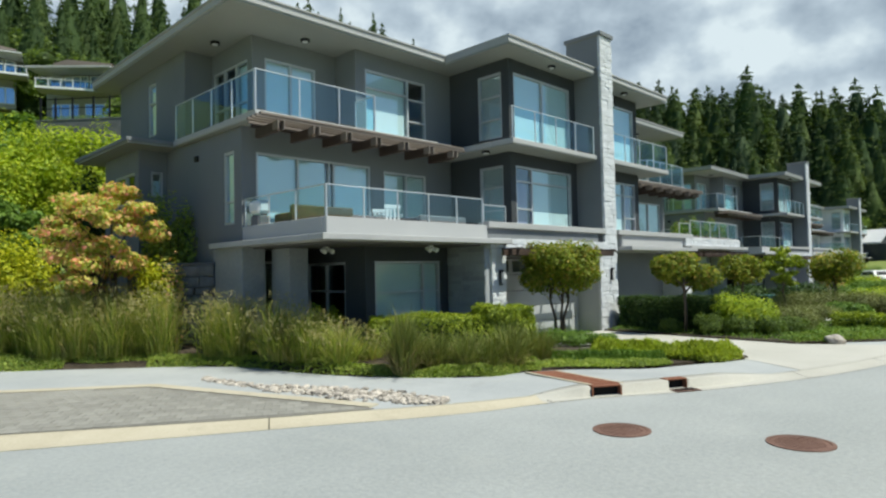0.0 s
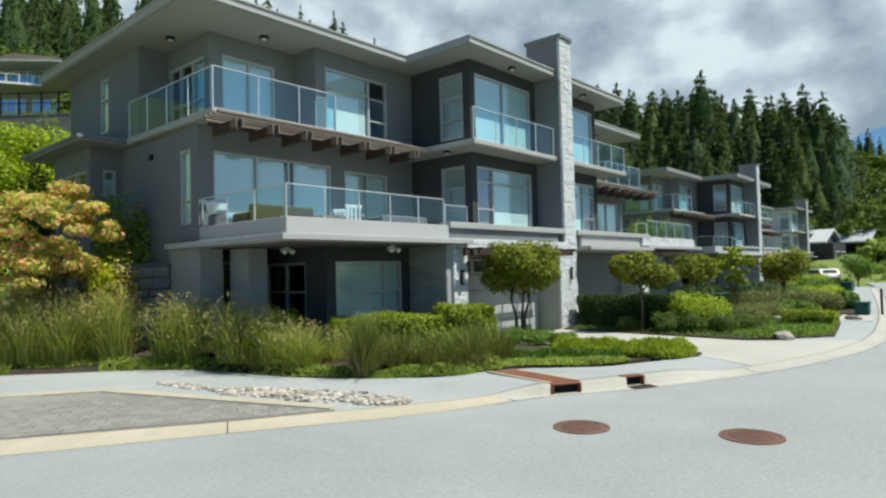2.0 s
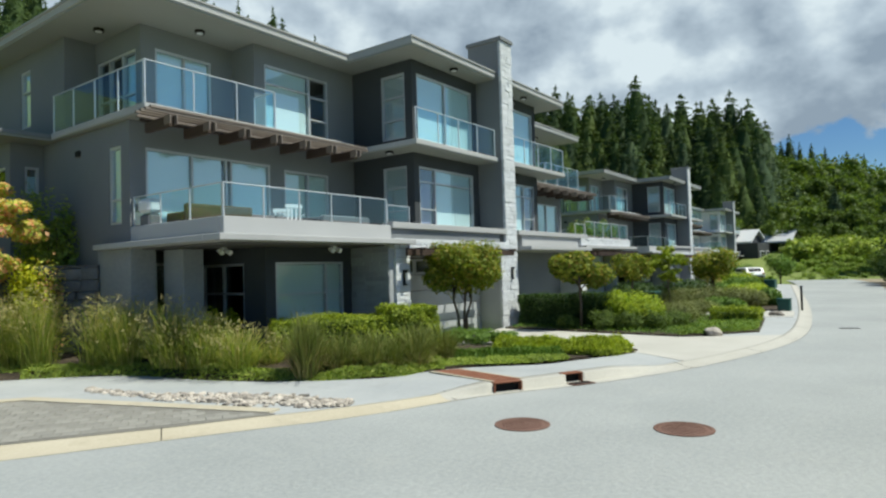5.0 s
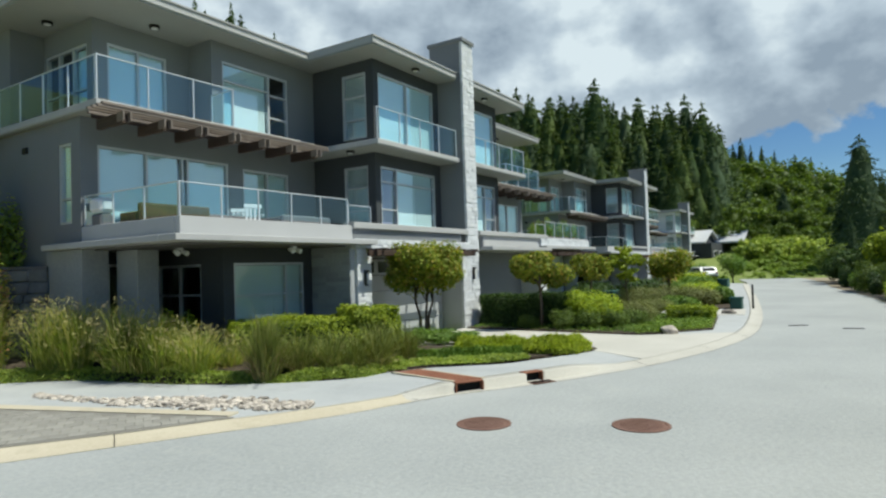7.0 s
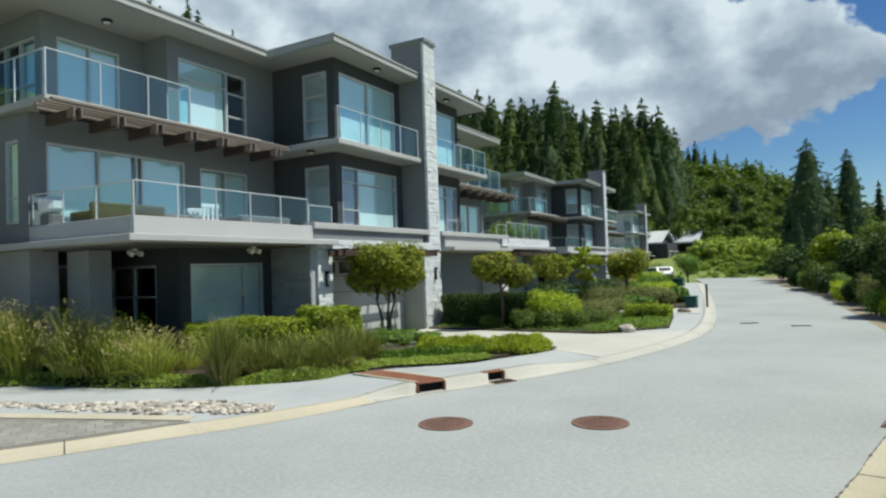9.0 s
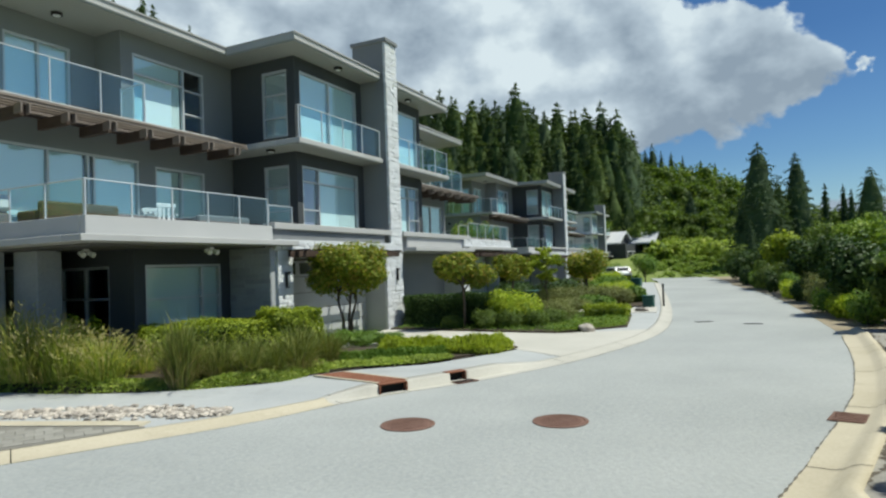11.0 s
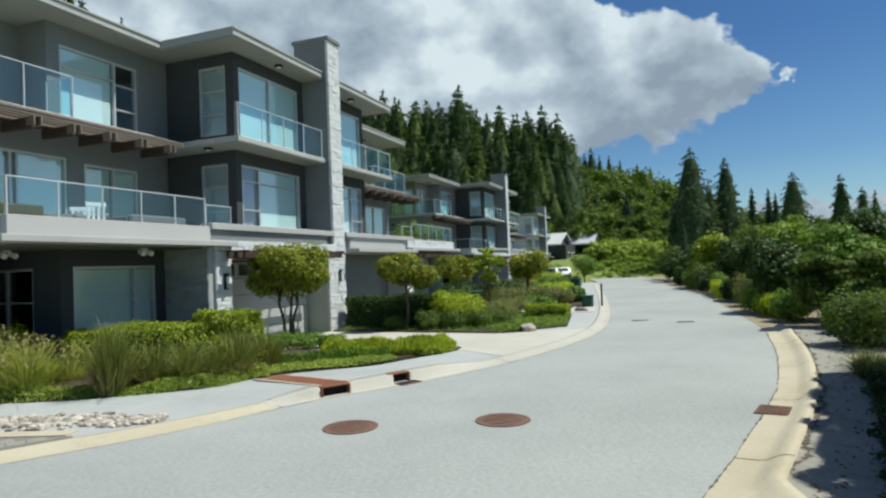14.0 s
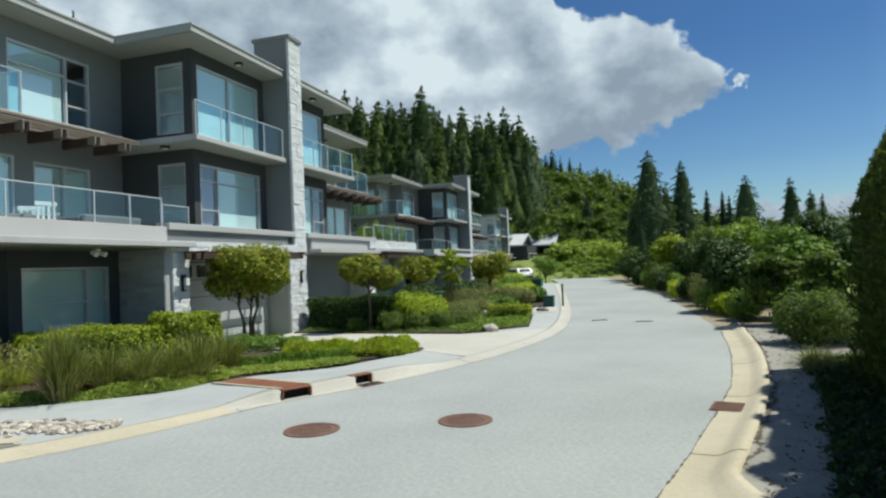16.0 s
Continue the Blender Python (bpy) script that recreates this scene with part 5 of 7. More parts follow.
ground_cover("creeping_bed_cover", ribbon([(12.75, 6.0), (12.1, 6.3), (11.5, 7.0), (11.0, 7.6), (10.4, 8.05)][::-1], 0.75, 0.06, 0.14), 12000, 0.07, LEAF_MID, "low creeping green plants at the bed's edge", 22)
ground_cover("fern_cover", ribbon([(12.95, 8.1), (13.15, 7.2), (13.3, 6.2), (13.6, 5.5), (14.4, 5.2)], 0.85, 0.22, 0.42), 20000, 0.17, LEAF_FERN, "bright green ferny perennials beside the driveway", 23, True)
ground_cover("bed_grass", ribbon([(11.2, 8.6), (11.9, 7.6), (12.4, 6.9), (12.9, 6.2)], 0.8, 0.10, 0.24), 9000, 0.14, LEAF_GREEN, "darker green low growth between the ferns", 26, True)


LAWN = [(18.15, 5.15), (20.0, 3.6), (24.0, 4.15), (24.6, 5.2), (21.5, 5.6), (19.4, 5.9)]
MIDDLE = [(20.0, 3.6), (24.1, 4.15), (25.4, 4.7), (24.3, 7.8), (21.1, 11.0), (18.75, 10.95), (18.4, 7.6), (18.15, 5.2)]


def patch(poly, low, high):
    def places(rng, n):
        xs, ys = [p[0] for p in poly], [p[1] for p in poly]
        x, y = rng.uniform(min(xs), max(xs), 4 * n), rng.uniform(min(ys), max(ys), 4 * n)
        ok = inside(x, y, poly)
        x, y = x[ok][:n], y[ok][:n]
        lump = 0.5 + 0.5 * np.sin(x * 4.1) * np.sin(y * 3.7 + 1)
        x, y = x + rng.normal(size=len(x)) * 0.06, y + rng.normal(size=len(x)) * 0.06
        return np.stack([x, y, 0.10 + (low + (high - low) * lump) * rng.random(len(x))], 1)
    return places


ground_cover("lawn_patch", patch(LAWN, 0.04, 0.09), 14000, 0.06, LEAF_MEADOW, "small rough lawn patch beside the kerb", 24)
ground_cover("low_bed_cover", patch(MIDDLE, 0.04, 0.15), 12000, 0.08, LEAF_GREEN, "low green ground cover between the driveways", 25)

# clumps and hedges beside the pavement
for k, (x, y, r, h, n) in enumerate([(9.05, 9.25, 0.48, 0.88, 620), (9.45, 8.80, 0.48, 0.90, 640), (9.85, 8.55, 0.48, 0.86, 620), (10.3, 8.30, 0.46, 0.84, 600), (9.45, 10.75, 0.55, 0.86, 520), (8.42, 9.52, 0.50, 1.30, 1000), (8.85, 9.75, 0.5, 0.90, 620), (10.35, 9.25, 0.55, 0.82, 560), (10.55, 8.55, 0.56, 1.02, 700), (9.8, 9.9, 0.55, 0.80, 520), (8.45, 11.5, 0.55, 0.80, 480), (11.0, 8.75, 0.5, 1.10, 700), (10.75, 9.1, 0.55, 0.82, 520), (9.3, 9.6, 0.5, 0.80, 520), (8.8, 11.0, 0.5, 0.80, 480), (9.9, 9.2, 0.55, 0.84, 600), (7.75, 12.2, 0.5, 1.05, 480), (8.2, 11.9, 0.5, 0.9, 480), (11.35, 8.35, 0.48, 0.95, 560), (10.1, 8.75, 0.5, 0.86, 620)]):
    grass_clump(x, y, 0.10, r, h * (1.22, 1.0, 0.92, 1.12, 0.98)[k % 5], n, BLADE if k in (9, 10, 14, 17) else BLADE_DARK, "arching bronze-green fountain grass at the pavement edge", 40 + k, "fountain grasses")
shrub("clipped_hedge", 11.0, 10.95, 0.3, 1.75, 0.6, 0.76, 20000, 0.065, LEAF_HEDGE, "clipped bright green box hedge before the ground-floor window", 51, turn=-36, boxy=True, category="hedge")
shrub("box_shrub", 12.25, 10.1, 0.25, 0.60, 0.58, 0.99, 9500, 0.07, LEAF_HEDGE, "squarely clipped lime-green box shrub at the end of the hedge", 52, turn=-30, boxy=True)
shrub("lime_shrub", 8.55, 12.4, 0.35, 0.45, 0.45, 0.98, 2600, 0.06, LEAF_BRIGHT, "small lime-green shrub among the grasses", 53)

for k, (x, y, r, h) in enumerate([(13.9, 9.9, 0.55, 0.42), (14.5, 9.5, 0.60, 0.40), (13.4, 10.4, 0.55, 0.45), (14.8, 8.9, 0.50, 0.34)]):
    shrub("rosemary_shrub", x, y, 0.09, r, r * 0.9, h, 2600, 0.085, LEAF_GREEN, "low dark green shrub at the foot of a maple", 430 + k, slim=0.3, group="rosemary shrubs")

# street trees with ball crowns
tree("street_tree", 15.0, 10.28, 0.08, 1.16, 1.12, 2.94, 16000, 0.105, LEAF_OLIVE, "small multi-stemmed maple with a dense rounded bronze-green crown", 61, trunks=3, girth=0.040, lobes=20, group="street trees", small=0.36)
tree("street_tree", 19.0, 8.5, 0.1, 1.05, 1.22, 2.78, 7500, 0.13, LEAF_OLIVE, "small maple with a lopsided bronze-green crown over a hedge", 62, trunks=2, girth=0.045, group="street trees", own=[(-0.1, 0.2, 1.98, 0.66, 0.62, 0.46), (-0.30, 0.45, 1.98, 0.44, 0.42, 0.34), (0.05, 0.0, 2.20, 0.5, 0.45, 0.30), (0.25, -0.60, 1.72, 0.48, 0.44, 0.36), (0.12, -0.45, 1.52, 0.36, 0.36, 0.24), (-0.25, 0.60, 2.12, 0.34, 0.32, 0.26), (0.22, 0.1, 1.66, 0.44, 0.44, 0.26)])
tree("street_tree", 25.2, 9.0, 0.1, 0.85, 1.25, 2.50, 4500, 0.13, LEAF_OLIVE, "small rounded maple before a garage", 63, girth=0.05, lobes=7, group="street trees")
tree("street_tree", 27.6, 8.3, 0.1, 1.0, 0.9, 3.0, 2400, 0.14, LEAF_HEDGE, "loose airy young green tree", 64, girth=0.04, loose=26, fine=0.8, group="street trees")
tree("street_tree", 31.6, 7.4, 0.1, 1.15, 1.0, 2.78, 4600, 0.14, LEAF_OLIVE, "rounded green street tree along the farther beds", 65, girth=0.05, lobes=8, group="street trees")
tree("street_tree", 40.5, 9.6, 0.1, 1.3, 0.6, 2.8, 1800, 0.15, LEAF_PINK, "reddish young tree far along the street", 66, girth=0.05, lobes=6, group="street trees")
tree("street_tree", 62.0, 9.0, 0.0, 1.4, 0.5, 2.9, 2200, 0.18, LEAF_GREEN, "dense round dark green tree where the street bends", 67, girth=0.06, lobes=7, group="street trees")

# middle bed
shrub("clipped_hedge", 19.85, 9.35, 0.1, 0.50, 1.55, 1.06, 13000, 0.08, LEAF_DARK, "dark green clipped hedge between the garages", 71, turn=2, boxy=True, category="hedge")
shrub("clipped_hedge", 21.3, 8.6, 0.1, 1.0, 0.5, 1.02, 8000, 0.08, LEAF_DARK, "dark green clipped hedge in the middle bed", 72, turn=-30, boxy=True, category="hedge")
shrub("lime_shrub", 20.05, 7.15, 0.1, 1.08, 0.95, 1.2, 9500, 0.08, LEAF_BRIGHT, "rounded lime-green shrub in the middle bed", 73)
for k, (x, y, r, h) in enumerate([(18.95, 7.7, 0.55, 0.62), (19.2, 6.95, 0.6, 0.58), (19.7, 6.35, 0.65, 0.56), (20.5, 6.1, 0.7, 0.55), (18.9, 8.9, 0.45, 0.45)]):
    shrub("rosemary_shrub", x, y, 0.1, r, r * 0.9, h, 3000, 0.10, LEAF_WOOD, "low spreading rosemary shrub with upright tips", 400 + k, slim=0.25, group="rosemary shrubs")
shrub("lavender_shrub", 21.3, 6.1, 0.1, 0.8, 0.75, 0.80, 4200, 0.11, LAVENDER, "grey-green lavender mound beside rosemary", 76, slim=0.16)
shrub("lavender_shrub", 22.6, 6.5, 0.1, 1.0, 0.8, 0.62, 3600, 0.11, LAVENDER, "brownish lavender mound in the middle bed", 75, slim=0.16)
shrub("lavender_shrub", 24.9, 6.5, 0.1, 1.25, 1.0, 0.66, 4000, 0.12, LAVENDER, "grey-green lavender mound beside the lawn", 77, slim=0.16)
shrub("low_hedge", 23.2, 4.75, 0.1, 0.42, 0.74, 0.42, 3600, 0.07, LEAF_HEDGE, "low clipped green edging hedge", 78, turn=5, boxy=True, category="hedge")
for k, (x, y, rx, ry, h, m, lb) in enumerate([(29.6, 7.4, 2.4, 1.3, 1.0, LAVENDER, "broad purple-brown lavender drift"), (31.4, 5.0, 0.55, 0.5, 0.75, LEAF_GREEN, "round green shrub beside the kerb"), (27.75, 6.1, 0.75, 0.9, 0.58, LEAF_GREEN, "light green mound before the lavender"), (28.3, 8.2, 1.1, 0.9, 0.88, LAVENDER, "dark grey-green lavender mound"), (29.6, 6.3, 1.1, 0.9, 0.92, LAVENDER, "dark grey-green lavender mound"), (30.4, 5.6, 0.9, 0.8, 0.85, LAVENDER, "dark grey-green lavender mound near the kerb"), (33.5, 6.4, 1.4, 1.0, 0.85, LEAF_BRIGHT, "lime-green shrub in the far bed"), (36.5, 7.5, 1.7, 1.2, 1.0, LEAF_GREEN, "green shrub in the far bed"), (40.0, 7.4, 1.5, 1.0, 0.8, LEAF_BRIGHT, "yellow-green shrub in the far bed"), (34.5, 9.5, 2.0, 1.3, 1.3, LEAF_DARK, "dark green shrub before the second house"), (30.0, 10.5, 2.2, 1.0, 1.2, LEAF_DARK, "dark green hedge before the second house"), (44.5, 8.6, 1.8, 1.2, 1.0, LEAF_GREEN, "green shrub far along the street"), (49.0, 9.8, 2.0, 1.3, 1.2, LEAF_BRIGHT, "bright green shrub far along the street"), (62.0, 10.6, 1.0, 0.8, 0.55, LEAF_BRIGHT, "lime-green shrub beside a parked car"), (60.0, 14.2, 1.6, 1.4, 2.6, LEAF_PINK, "russet shrub behind a parked car"), (66.0, 15.5, 2.4, 2.0, 3.6, LEAF_MEADOW, "light green shrub before the gabled house"), (80.0, 15.6, 1.8, 1.6, 2.0, LEAF_GREEN, "green shrub before the gabled house")]):
    shrub("garden_shrub", x, y, 0.08, rx, ry, h, 4000, 0.13 if m is not LAVENDER else 0.15, m, lb, 90 + k, group="garden shrubs", slim=0.5 if m is not LAVENDER else 0.16)

# left of the house
tree("flowering_tree", 5.40, 17.4, 0.35, 1.75, 0.9, 4.7, 14000, 0.12, LEAF_PINK, "loose young tree with pink and yellow-green new leaves", 101, trunks=2, girth=0.05, loose=70, fine=0.62)
shrub("lime_shrub", 4.0, 20.4, 0.35, 1.2, 1.0, 2.9, 8500, 0.11, LEAF_GOLD, "yellow-green shrub behind the tall grasses", 102)
shrub("lime_shrub", 6.55, 17.0, 0.35, 0.62, 0.6, 2.30, 7000, 0.09, LEAF_GOLD, "lime-green shrub with red tips beside the pier", 103)
shrub("red_tip_shrub", 6.8, 16.7, 0.35, 0.42, 0.4, 2.55, 800, 0.09, LEAF_PINK, "sparse shrub with red-tipped leaves", 104)
shrub("wall_shrub", 7.35, 18.1, 0.3, 0.80, 0.95, 4.3, 8500, 0.11, LEAF_MID, "green shrub grown up against the side wall", 105)
shrub("wall_shrub", 7.0, 24.6, 0.3, 0.9, 0.8, 6.3, 7000, 0.14, LEAF_DARK, "green shrub beside the side wall", 106)
tree("garden_tree", 4.7, 24.0, 0.3, 1.8, 1.0, 5.1, 11000, 0.16, LEAF_GREEN, "light green leafy garden tree beside the house", 107, girth=0.08, loose=50, fine=0.7)
tree("garden_tree", 5.4, 28.6, 0.3, 2.7, 1.6, 8.7, 20000, 0.155, LEAF_BRIGHT, "tall yellow-green garden tree up the slope", 108, girth=0.1, lobes=22, small=0.36)
tree("garden_tree", 7.3, 30.2, 0.3, 1.9, 1.6, 8.9, 15000, 0.14, LEAF_BRIGHT, "lime-green garden tree below the retaining wall", 112, girth=0.1, lobes=16, small=0.4)
tree("garden_tree", 9.0, 29.5, 0.3, 2.1, 1.6, 9.0, 14500, 0.155, LEAF_BRIGHT, "yellow-green garden tree behind the house corner", 109, girth=0.1, lobes=14, small=0.42)
tree("garden_tree", 3.0, 36.0, 1.2, 3.0, 3.0, 8.2, 6500, 0.18, LEAF_BRIGHT, "green garden tree below the hillside house", 110, girth=0.12, lobes=9)

tree("garden_tree", 10.2, 31.6, 0.3, 1.8, 2.4, 9.3, 8000, 0.16, LEAF_GREEN, "mid-green garden tree beside the retaining wall", 111, girth=0.1, loose=22)

# the far side of the road
for k, (x, y, r, h0, h1, m, n, lb) in enumerate([
        (18.5, -4.5, 0.85, 0.2, 2.42, LEAF_WOOD, 6000, "leafy green roadside tree over the pavement"),
        (19.9, -3.55, 0.95, 0.2, 2.50, LEAF_WOOD, 7000, "bright leafy roadside tree over the verge"),
        (16.6, -5.6, 1.3, 0.4, 2.75, LEAF_GREEN, 5200, "broad green tree behind the roadside shrubs"),
        (22.4, -4.7, 1.45, 0.3, 3.0, LEAF_GREEN, 6500, "dense green roadside tree"),
        (25.0, -3.1, 1.15, 0.2, 2.9, LEAF_DARK, 6000, "dark dense roadside tree over the verge"),
        (27.6, -5.2, 1.7, 0.4, 3.5, LEAF_GREEN, 6500, "spreading green roadside tree"),
        (29.4, -6.6, 1.7, 0.6, 3.95, LEAF_DARK, 6500, "dark grey-green tree behind the roadside shrubs"),
        (28.4, -3.2, 1.0, 0.1, 2.5, LEAF_WOOD, 5000, "leafy shrub-like tree over the verge"),
        (32.2, -3.4, 1.25, 0.2, 3.1, LEAF_DARK, 5200, "dark green roadside tree by the bend"),
        (35.7, -5.0, 1.75, 0.8, 4.45, LEAF_MEADOW, 7000, "tall light green roadside tree by the bend"),
        (38.5, -2.9, 1.35, 0.2, 3.2, LEAF_DARK, 5000, "dark green roadside tree at the bend"),
        (42.0, -4.6, 2.0, 0.4, 4.3, LEAF_WOOD, 5200, "green tree farther along the road"),
        (45.0, -1.9, 1.4, 0.4, 3.9, LEAF_HEDGE, 5600, "yellow-green tree farther along the road"),
        (50.5, -2.0, 1.9, 0.2, 3.6, LEAF_DARK, 5000, "dark green tree farther along the road"),
        (57.0, 0.2, 2.0, 0.1, 2.9, LEAF_DARK, 5000, "dark bushy tree where the road bends"),
        (63.0, 0.6, 2.4, 0.1, 3.4, LEAF_WOOD, 5000, "green tree where the road bends"),
        (36.0, -9.0, 2.6, 0.6, 4.6, LEAF_DARK, 5600, "large dark tree behind the roadside shrubs"),
        (25.2, -8.6, 2.3, 0.6, 3.6, LEAF_WOOD, 5600, "large green tree behind the roadside shrubs"),
        (19.5, -8.0, 2.0, 0.6, 3.1, LEAF_DARK, 4800, "green tree in the garden behind the hedge"),
        (46.5, -7.5, 3.0, 0.6, 5.0, LEAF_GREEN, 5600, "large green tree behind the road"),
        (22.3, -7.0, 1.6, 0.4, 3.3, LEAF_DARK, 5200, "dark leafy garden tree over the verge"),
        (56.0, -5.0, 3.0, 0.6, 4.6, LEAF_WOOD, 5600, "large green tree beyond the bend")]):
    tree("roadside_tree", x, y, 0.0, r, h0, h1, n, 0.095 + 0.0028 * x, m, lb, 130 + k, girth=0.07, group="roadside trees", lobes=12, small=0.46, loose=0 if m in (LEAF_DARK, LEAF_HEDGE) else 34, fine=1.05)
shrub("roadside_shrub", 15.7, -3.6, 0.05, 1.15, 0.92, 1.12, 9500, 0.085, LEAF_WOOD, "rounded mid-green laurel shrub over the pavement", 151, slim=0.45)
shrub("roadside_shrub", 19.7, -4.0, 0.03, 1.3, 0.9, 1.25, 4800, 0.10, LEAF_GREEN, "dense green shrub beside the kerb", 152)
shrub("roadside_shrub", 23.4, -3.0, 0.0, 0.9, 0.7, 0.75, 3000, 0.09, LEAF_BRIGHT, "low bright green shrub on the verge", 153)
shrub("roadside_shrub", 26.0, -2.4, 0.0, 0.8, 0.6, 0.8, 2600, 0.09, LEAF_GREEN, "low green shrub on the verge", 154)
shrub("roadside_shrub", 30.6, -2.5, 0.0, 0.95, 0.7, 1.35, 2600, 0.13, LAVENDER, "grey dry-looking shrub on the verge", 155, slim=0.2)
shrub("roadside_shrub", 34.5, -1.8, 0.0, 1.3, 0.8, 0.9, 2600, 0.11, LEAF_BRIGHT, "yellow-green shrub on the verge", 156)
shrub("roadside_shrub", 38.6, -1.9, 0.0, 1.2, 0.8, 1.6, 2600, 0.13, LEAF_WOOD, "upright green shrub on the verge", 157)
shrub("roadside_shrub", 43.0, -0.9, 0.0, 1.5, 0.9, 1.7, 2600, 0.14, LEAF_WOOD, "green shrub at the road's edge", 158)

for k, (x, off, rx, h, m, lb) in enumerate([(21.8, 1.15, 0.75, 0.95, LEAF_GREEN, "low green shrub at the verge's edge"), (24.2, 0.95, 0.7, 0.8, LEAF_BRIGHT, "low bright green shrub at the verge's edge"), (28.6, 0.9, 0.8, 0.9, LAVENDER, "dry grey-brown tuft at the verge's edge"), (32.4, 0.85, 0.95, 1.0, LEAF_DARK, "dark shrub spilling over the verge"), (36.4, 0.8, 1.0, 1.1, LEAF_GREEN, "green shrub spilling over the verge"), (40.6, 0.8, 1.1, 1.3, LEAF_DARK, "dark shrub at the road's edge"), (46.5, 0.9, 1.2, 1.2, LEAF_GREEN, "green shrub at the road's edge"), (51.0, 0.9, 1.4, 1.4, LEAF_DARK, "dark shrub at the road's edge")]):
    shrub("roadside_shrub", x, float(np.interp(x, RIGHT_EDGE[:, 0], RIGHT_EDGE[:, 1])) - off, 0.0, rx, 0.6, h, 3200, 0.085 + 0.001 * x, m, lb, 460 + k, slim=0.45 if m is not LAVENDER else 0.2)
# a dark sheet over the pavement, added to deepen the shade below the hedge
shade_ground_e = Solid().prism([(1.5, -0.9), (6.0, -1.46), (8.3, -1.95), (11.6, -2.6), (13.2, -3.1), (13.9, -3.8), (13.6, -4.9), (1.5, -5.2)], 0.0, 0.085)
structure("planting_bed_east", shade_ground_e, SOIL, "dark mulch-coloured sheet standing for the cedar hedge's shade", "planting bed")


def east_cover(rng, n):
    x, y = rng.uniform(3.0, 13.5, n), rng.uniform(0, 1, n)
    front = np.interp(x, [1.5, 6.0, 8.3, 11.6, 13.2, 13.9], [-0.9, -1.46, -1.95, -2.6, -3.1, -3.6])
    lump = 0.6 + 0.4 * np.sin(x * 5.1) * np.sin(x * 2.3 + 1)
    return np.stack([x, front + 0.10 * np.sin(x * 9.1) * np.sin(x * 3.7) + 0.05 - y * 1.25, 0.08 + (0.10 + 0.28 * y) * lump * rng.random(n) ** 0.7], 1)


# dark leaves added on that sheet, for the same deep shade
ground_cover("shade_cover", east_cover, 9000, 0.09, LEAF_DARK, "dark green low growth added to deepen the shade at the hedge's foot", 27)


def cedar_hedge():
    """A tall dark cedar hedge: upright sprays on trunks, round a core coloured as shade."""
    rng = np.random.default_rng(171)
    t = thing("cedar_hedge", 10.1, -3.86, 0.0, "tall dark green cedar hedge shading the pavement", "hedge", turn=-8)
    n = 48000
    u = rng.random(n)
    tall = 3.95 + 0.12 * np.sin(u * 37) + 0.10 * np.sin(u * 91)
    z = rng.random(n) ** 0.85 * tall
    taper = np.clip(1.0 - (z / tall) ** 5 * 0.75, 0.15, 1)
    bulge = 1.0 + 0.16 * np.sin(u * 70 + 0.6 * np.sin(z * 2)) + 0.07 * np.sin(z * 5 + u * 60)
    a = rng.uniform(0, 2 * np.pi, n)
    wrap = np.sign(np.cos(a)) * np.abs(np.cos(a)) ** 0.3 * 0.84 * taper * bulge
    x = 2.85 - u * 10.3 + 0.12 * np.sin(a)
    end = (u < 0.10)
    y = wrap * np.where(end, np.sqrt(np.clip(1 - ((0.10 - u) / 0.10) ** 2, 0, 1)), 1.0)
    C = np.stack([x, y - 0.02 * (x + 2), z], 1)
    out = np.stack([np.zeros(n), np.sign(y) * 0.5, np.full(n, 0.9)], 1)
    V, F = leaf_quads(rng, C, 0.17, 0.24, out)
    me = mesh_of("foliage", V, F)
    me.materials.append(LEAF_CEDAR)
    part("foliage", me, LEAF_CEDAR, t)
    for k in range(14):
        part("trunk", Solid().tube([(1.4 - k * 0.62, 0, -0.1), (1.4 - k * 0.62, 0.02, 1.8), (1.4 - k * 0.62, 0, 3.5)], [0.07, 0.05, 0.015], 6), BARK, t)
    # dark block within the sprays, coloured for the shade in there
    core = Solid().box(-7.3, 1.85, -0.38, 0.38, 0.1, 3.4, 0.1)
    part("inner_twig", core, INNER, t, "solid core coloured as dark as the shade inside the hedge")


cedar_hedge()
for k, (x, y) in enumerate([(12.1, -2.75), (12.9, -2.95), (11.6, -3.1)]):
    grass_clump(x, y, 0.05, 0.5, 0.45, 300, BLADE_DARK, "dark low grass tuft beside the hedge", 180 + k, "verge grass tufts")


# ---- hillside forest ----
def sprays(rng, P, out, size, slim):
    """One pointed spray, a single triangle, at each place, along the way out."""
    n = len(P)
    a = out + rng.normal(size=(n, 3)) * 0.45
    a /= np.linalg.norm(a, axis=1)[:, None] + 1e-9
    b = np.cross(a, rng.normal(size=(n, 3)))
    b /= np.linalg.norm(b, axis=1)[:, None] + 1e-9
    s = (size * rng.uniform(0.6, 1.35, n))[:, None]
    V = np.stack([P - a * s * 0.4 - b * s * slim, P - a * s * 0.4 + b * s * slim, P + a * s * 0.6], 1).reshape(-1, 3)
    return V, np.arange(3 * n).reshape(-1, 3)


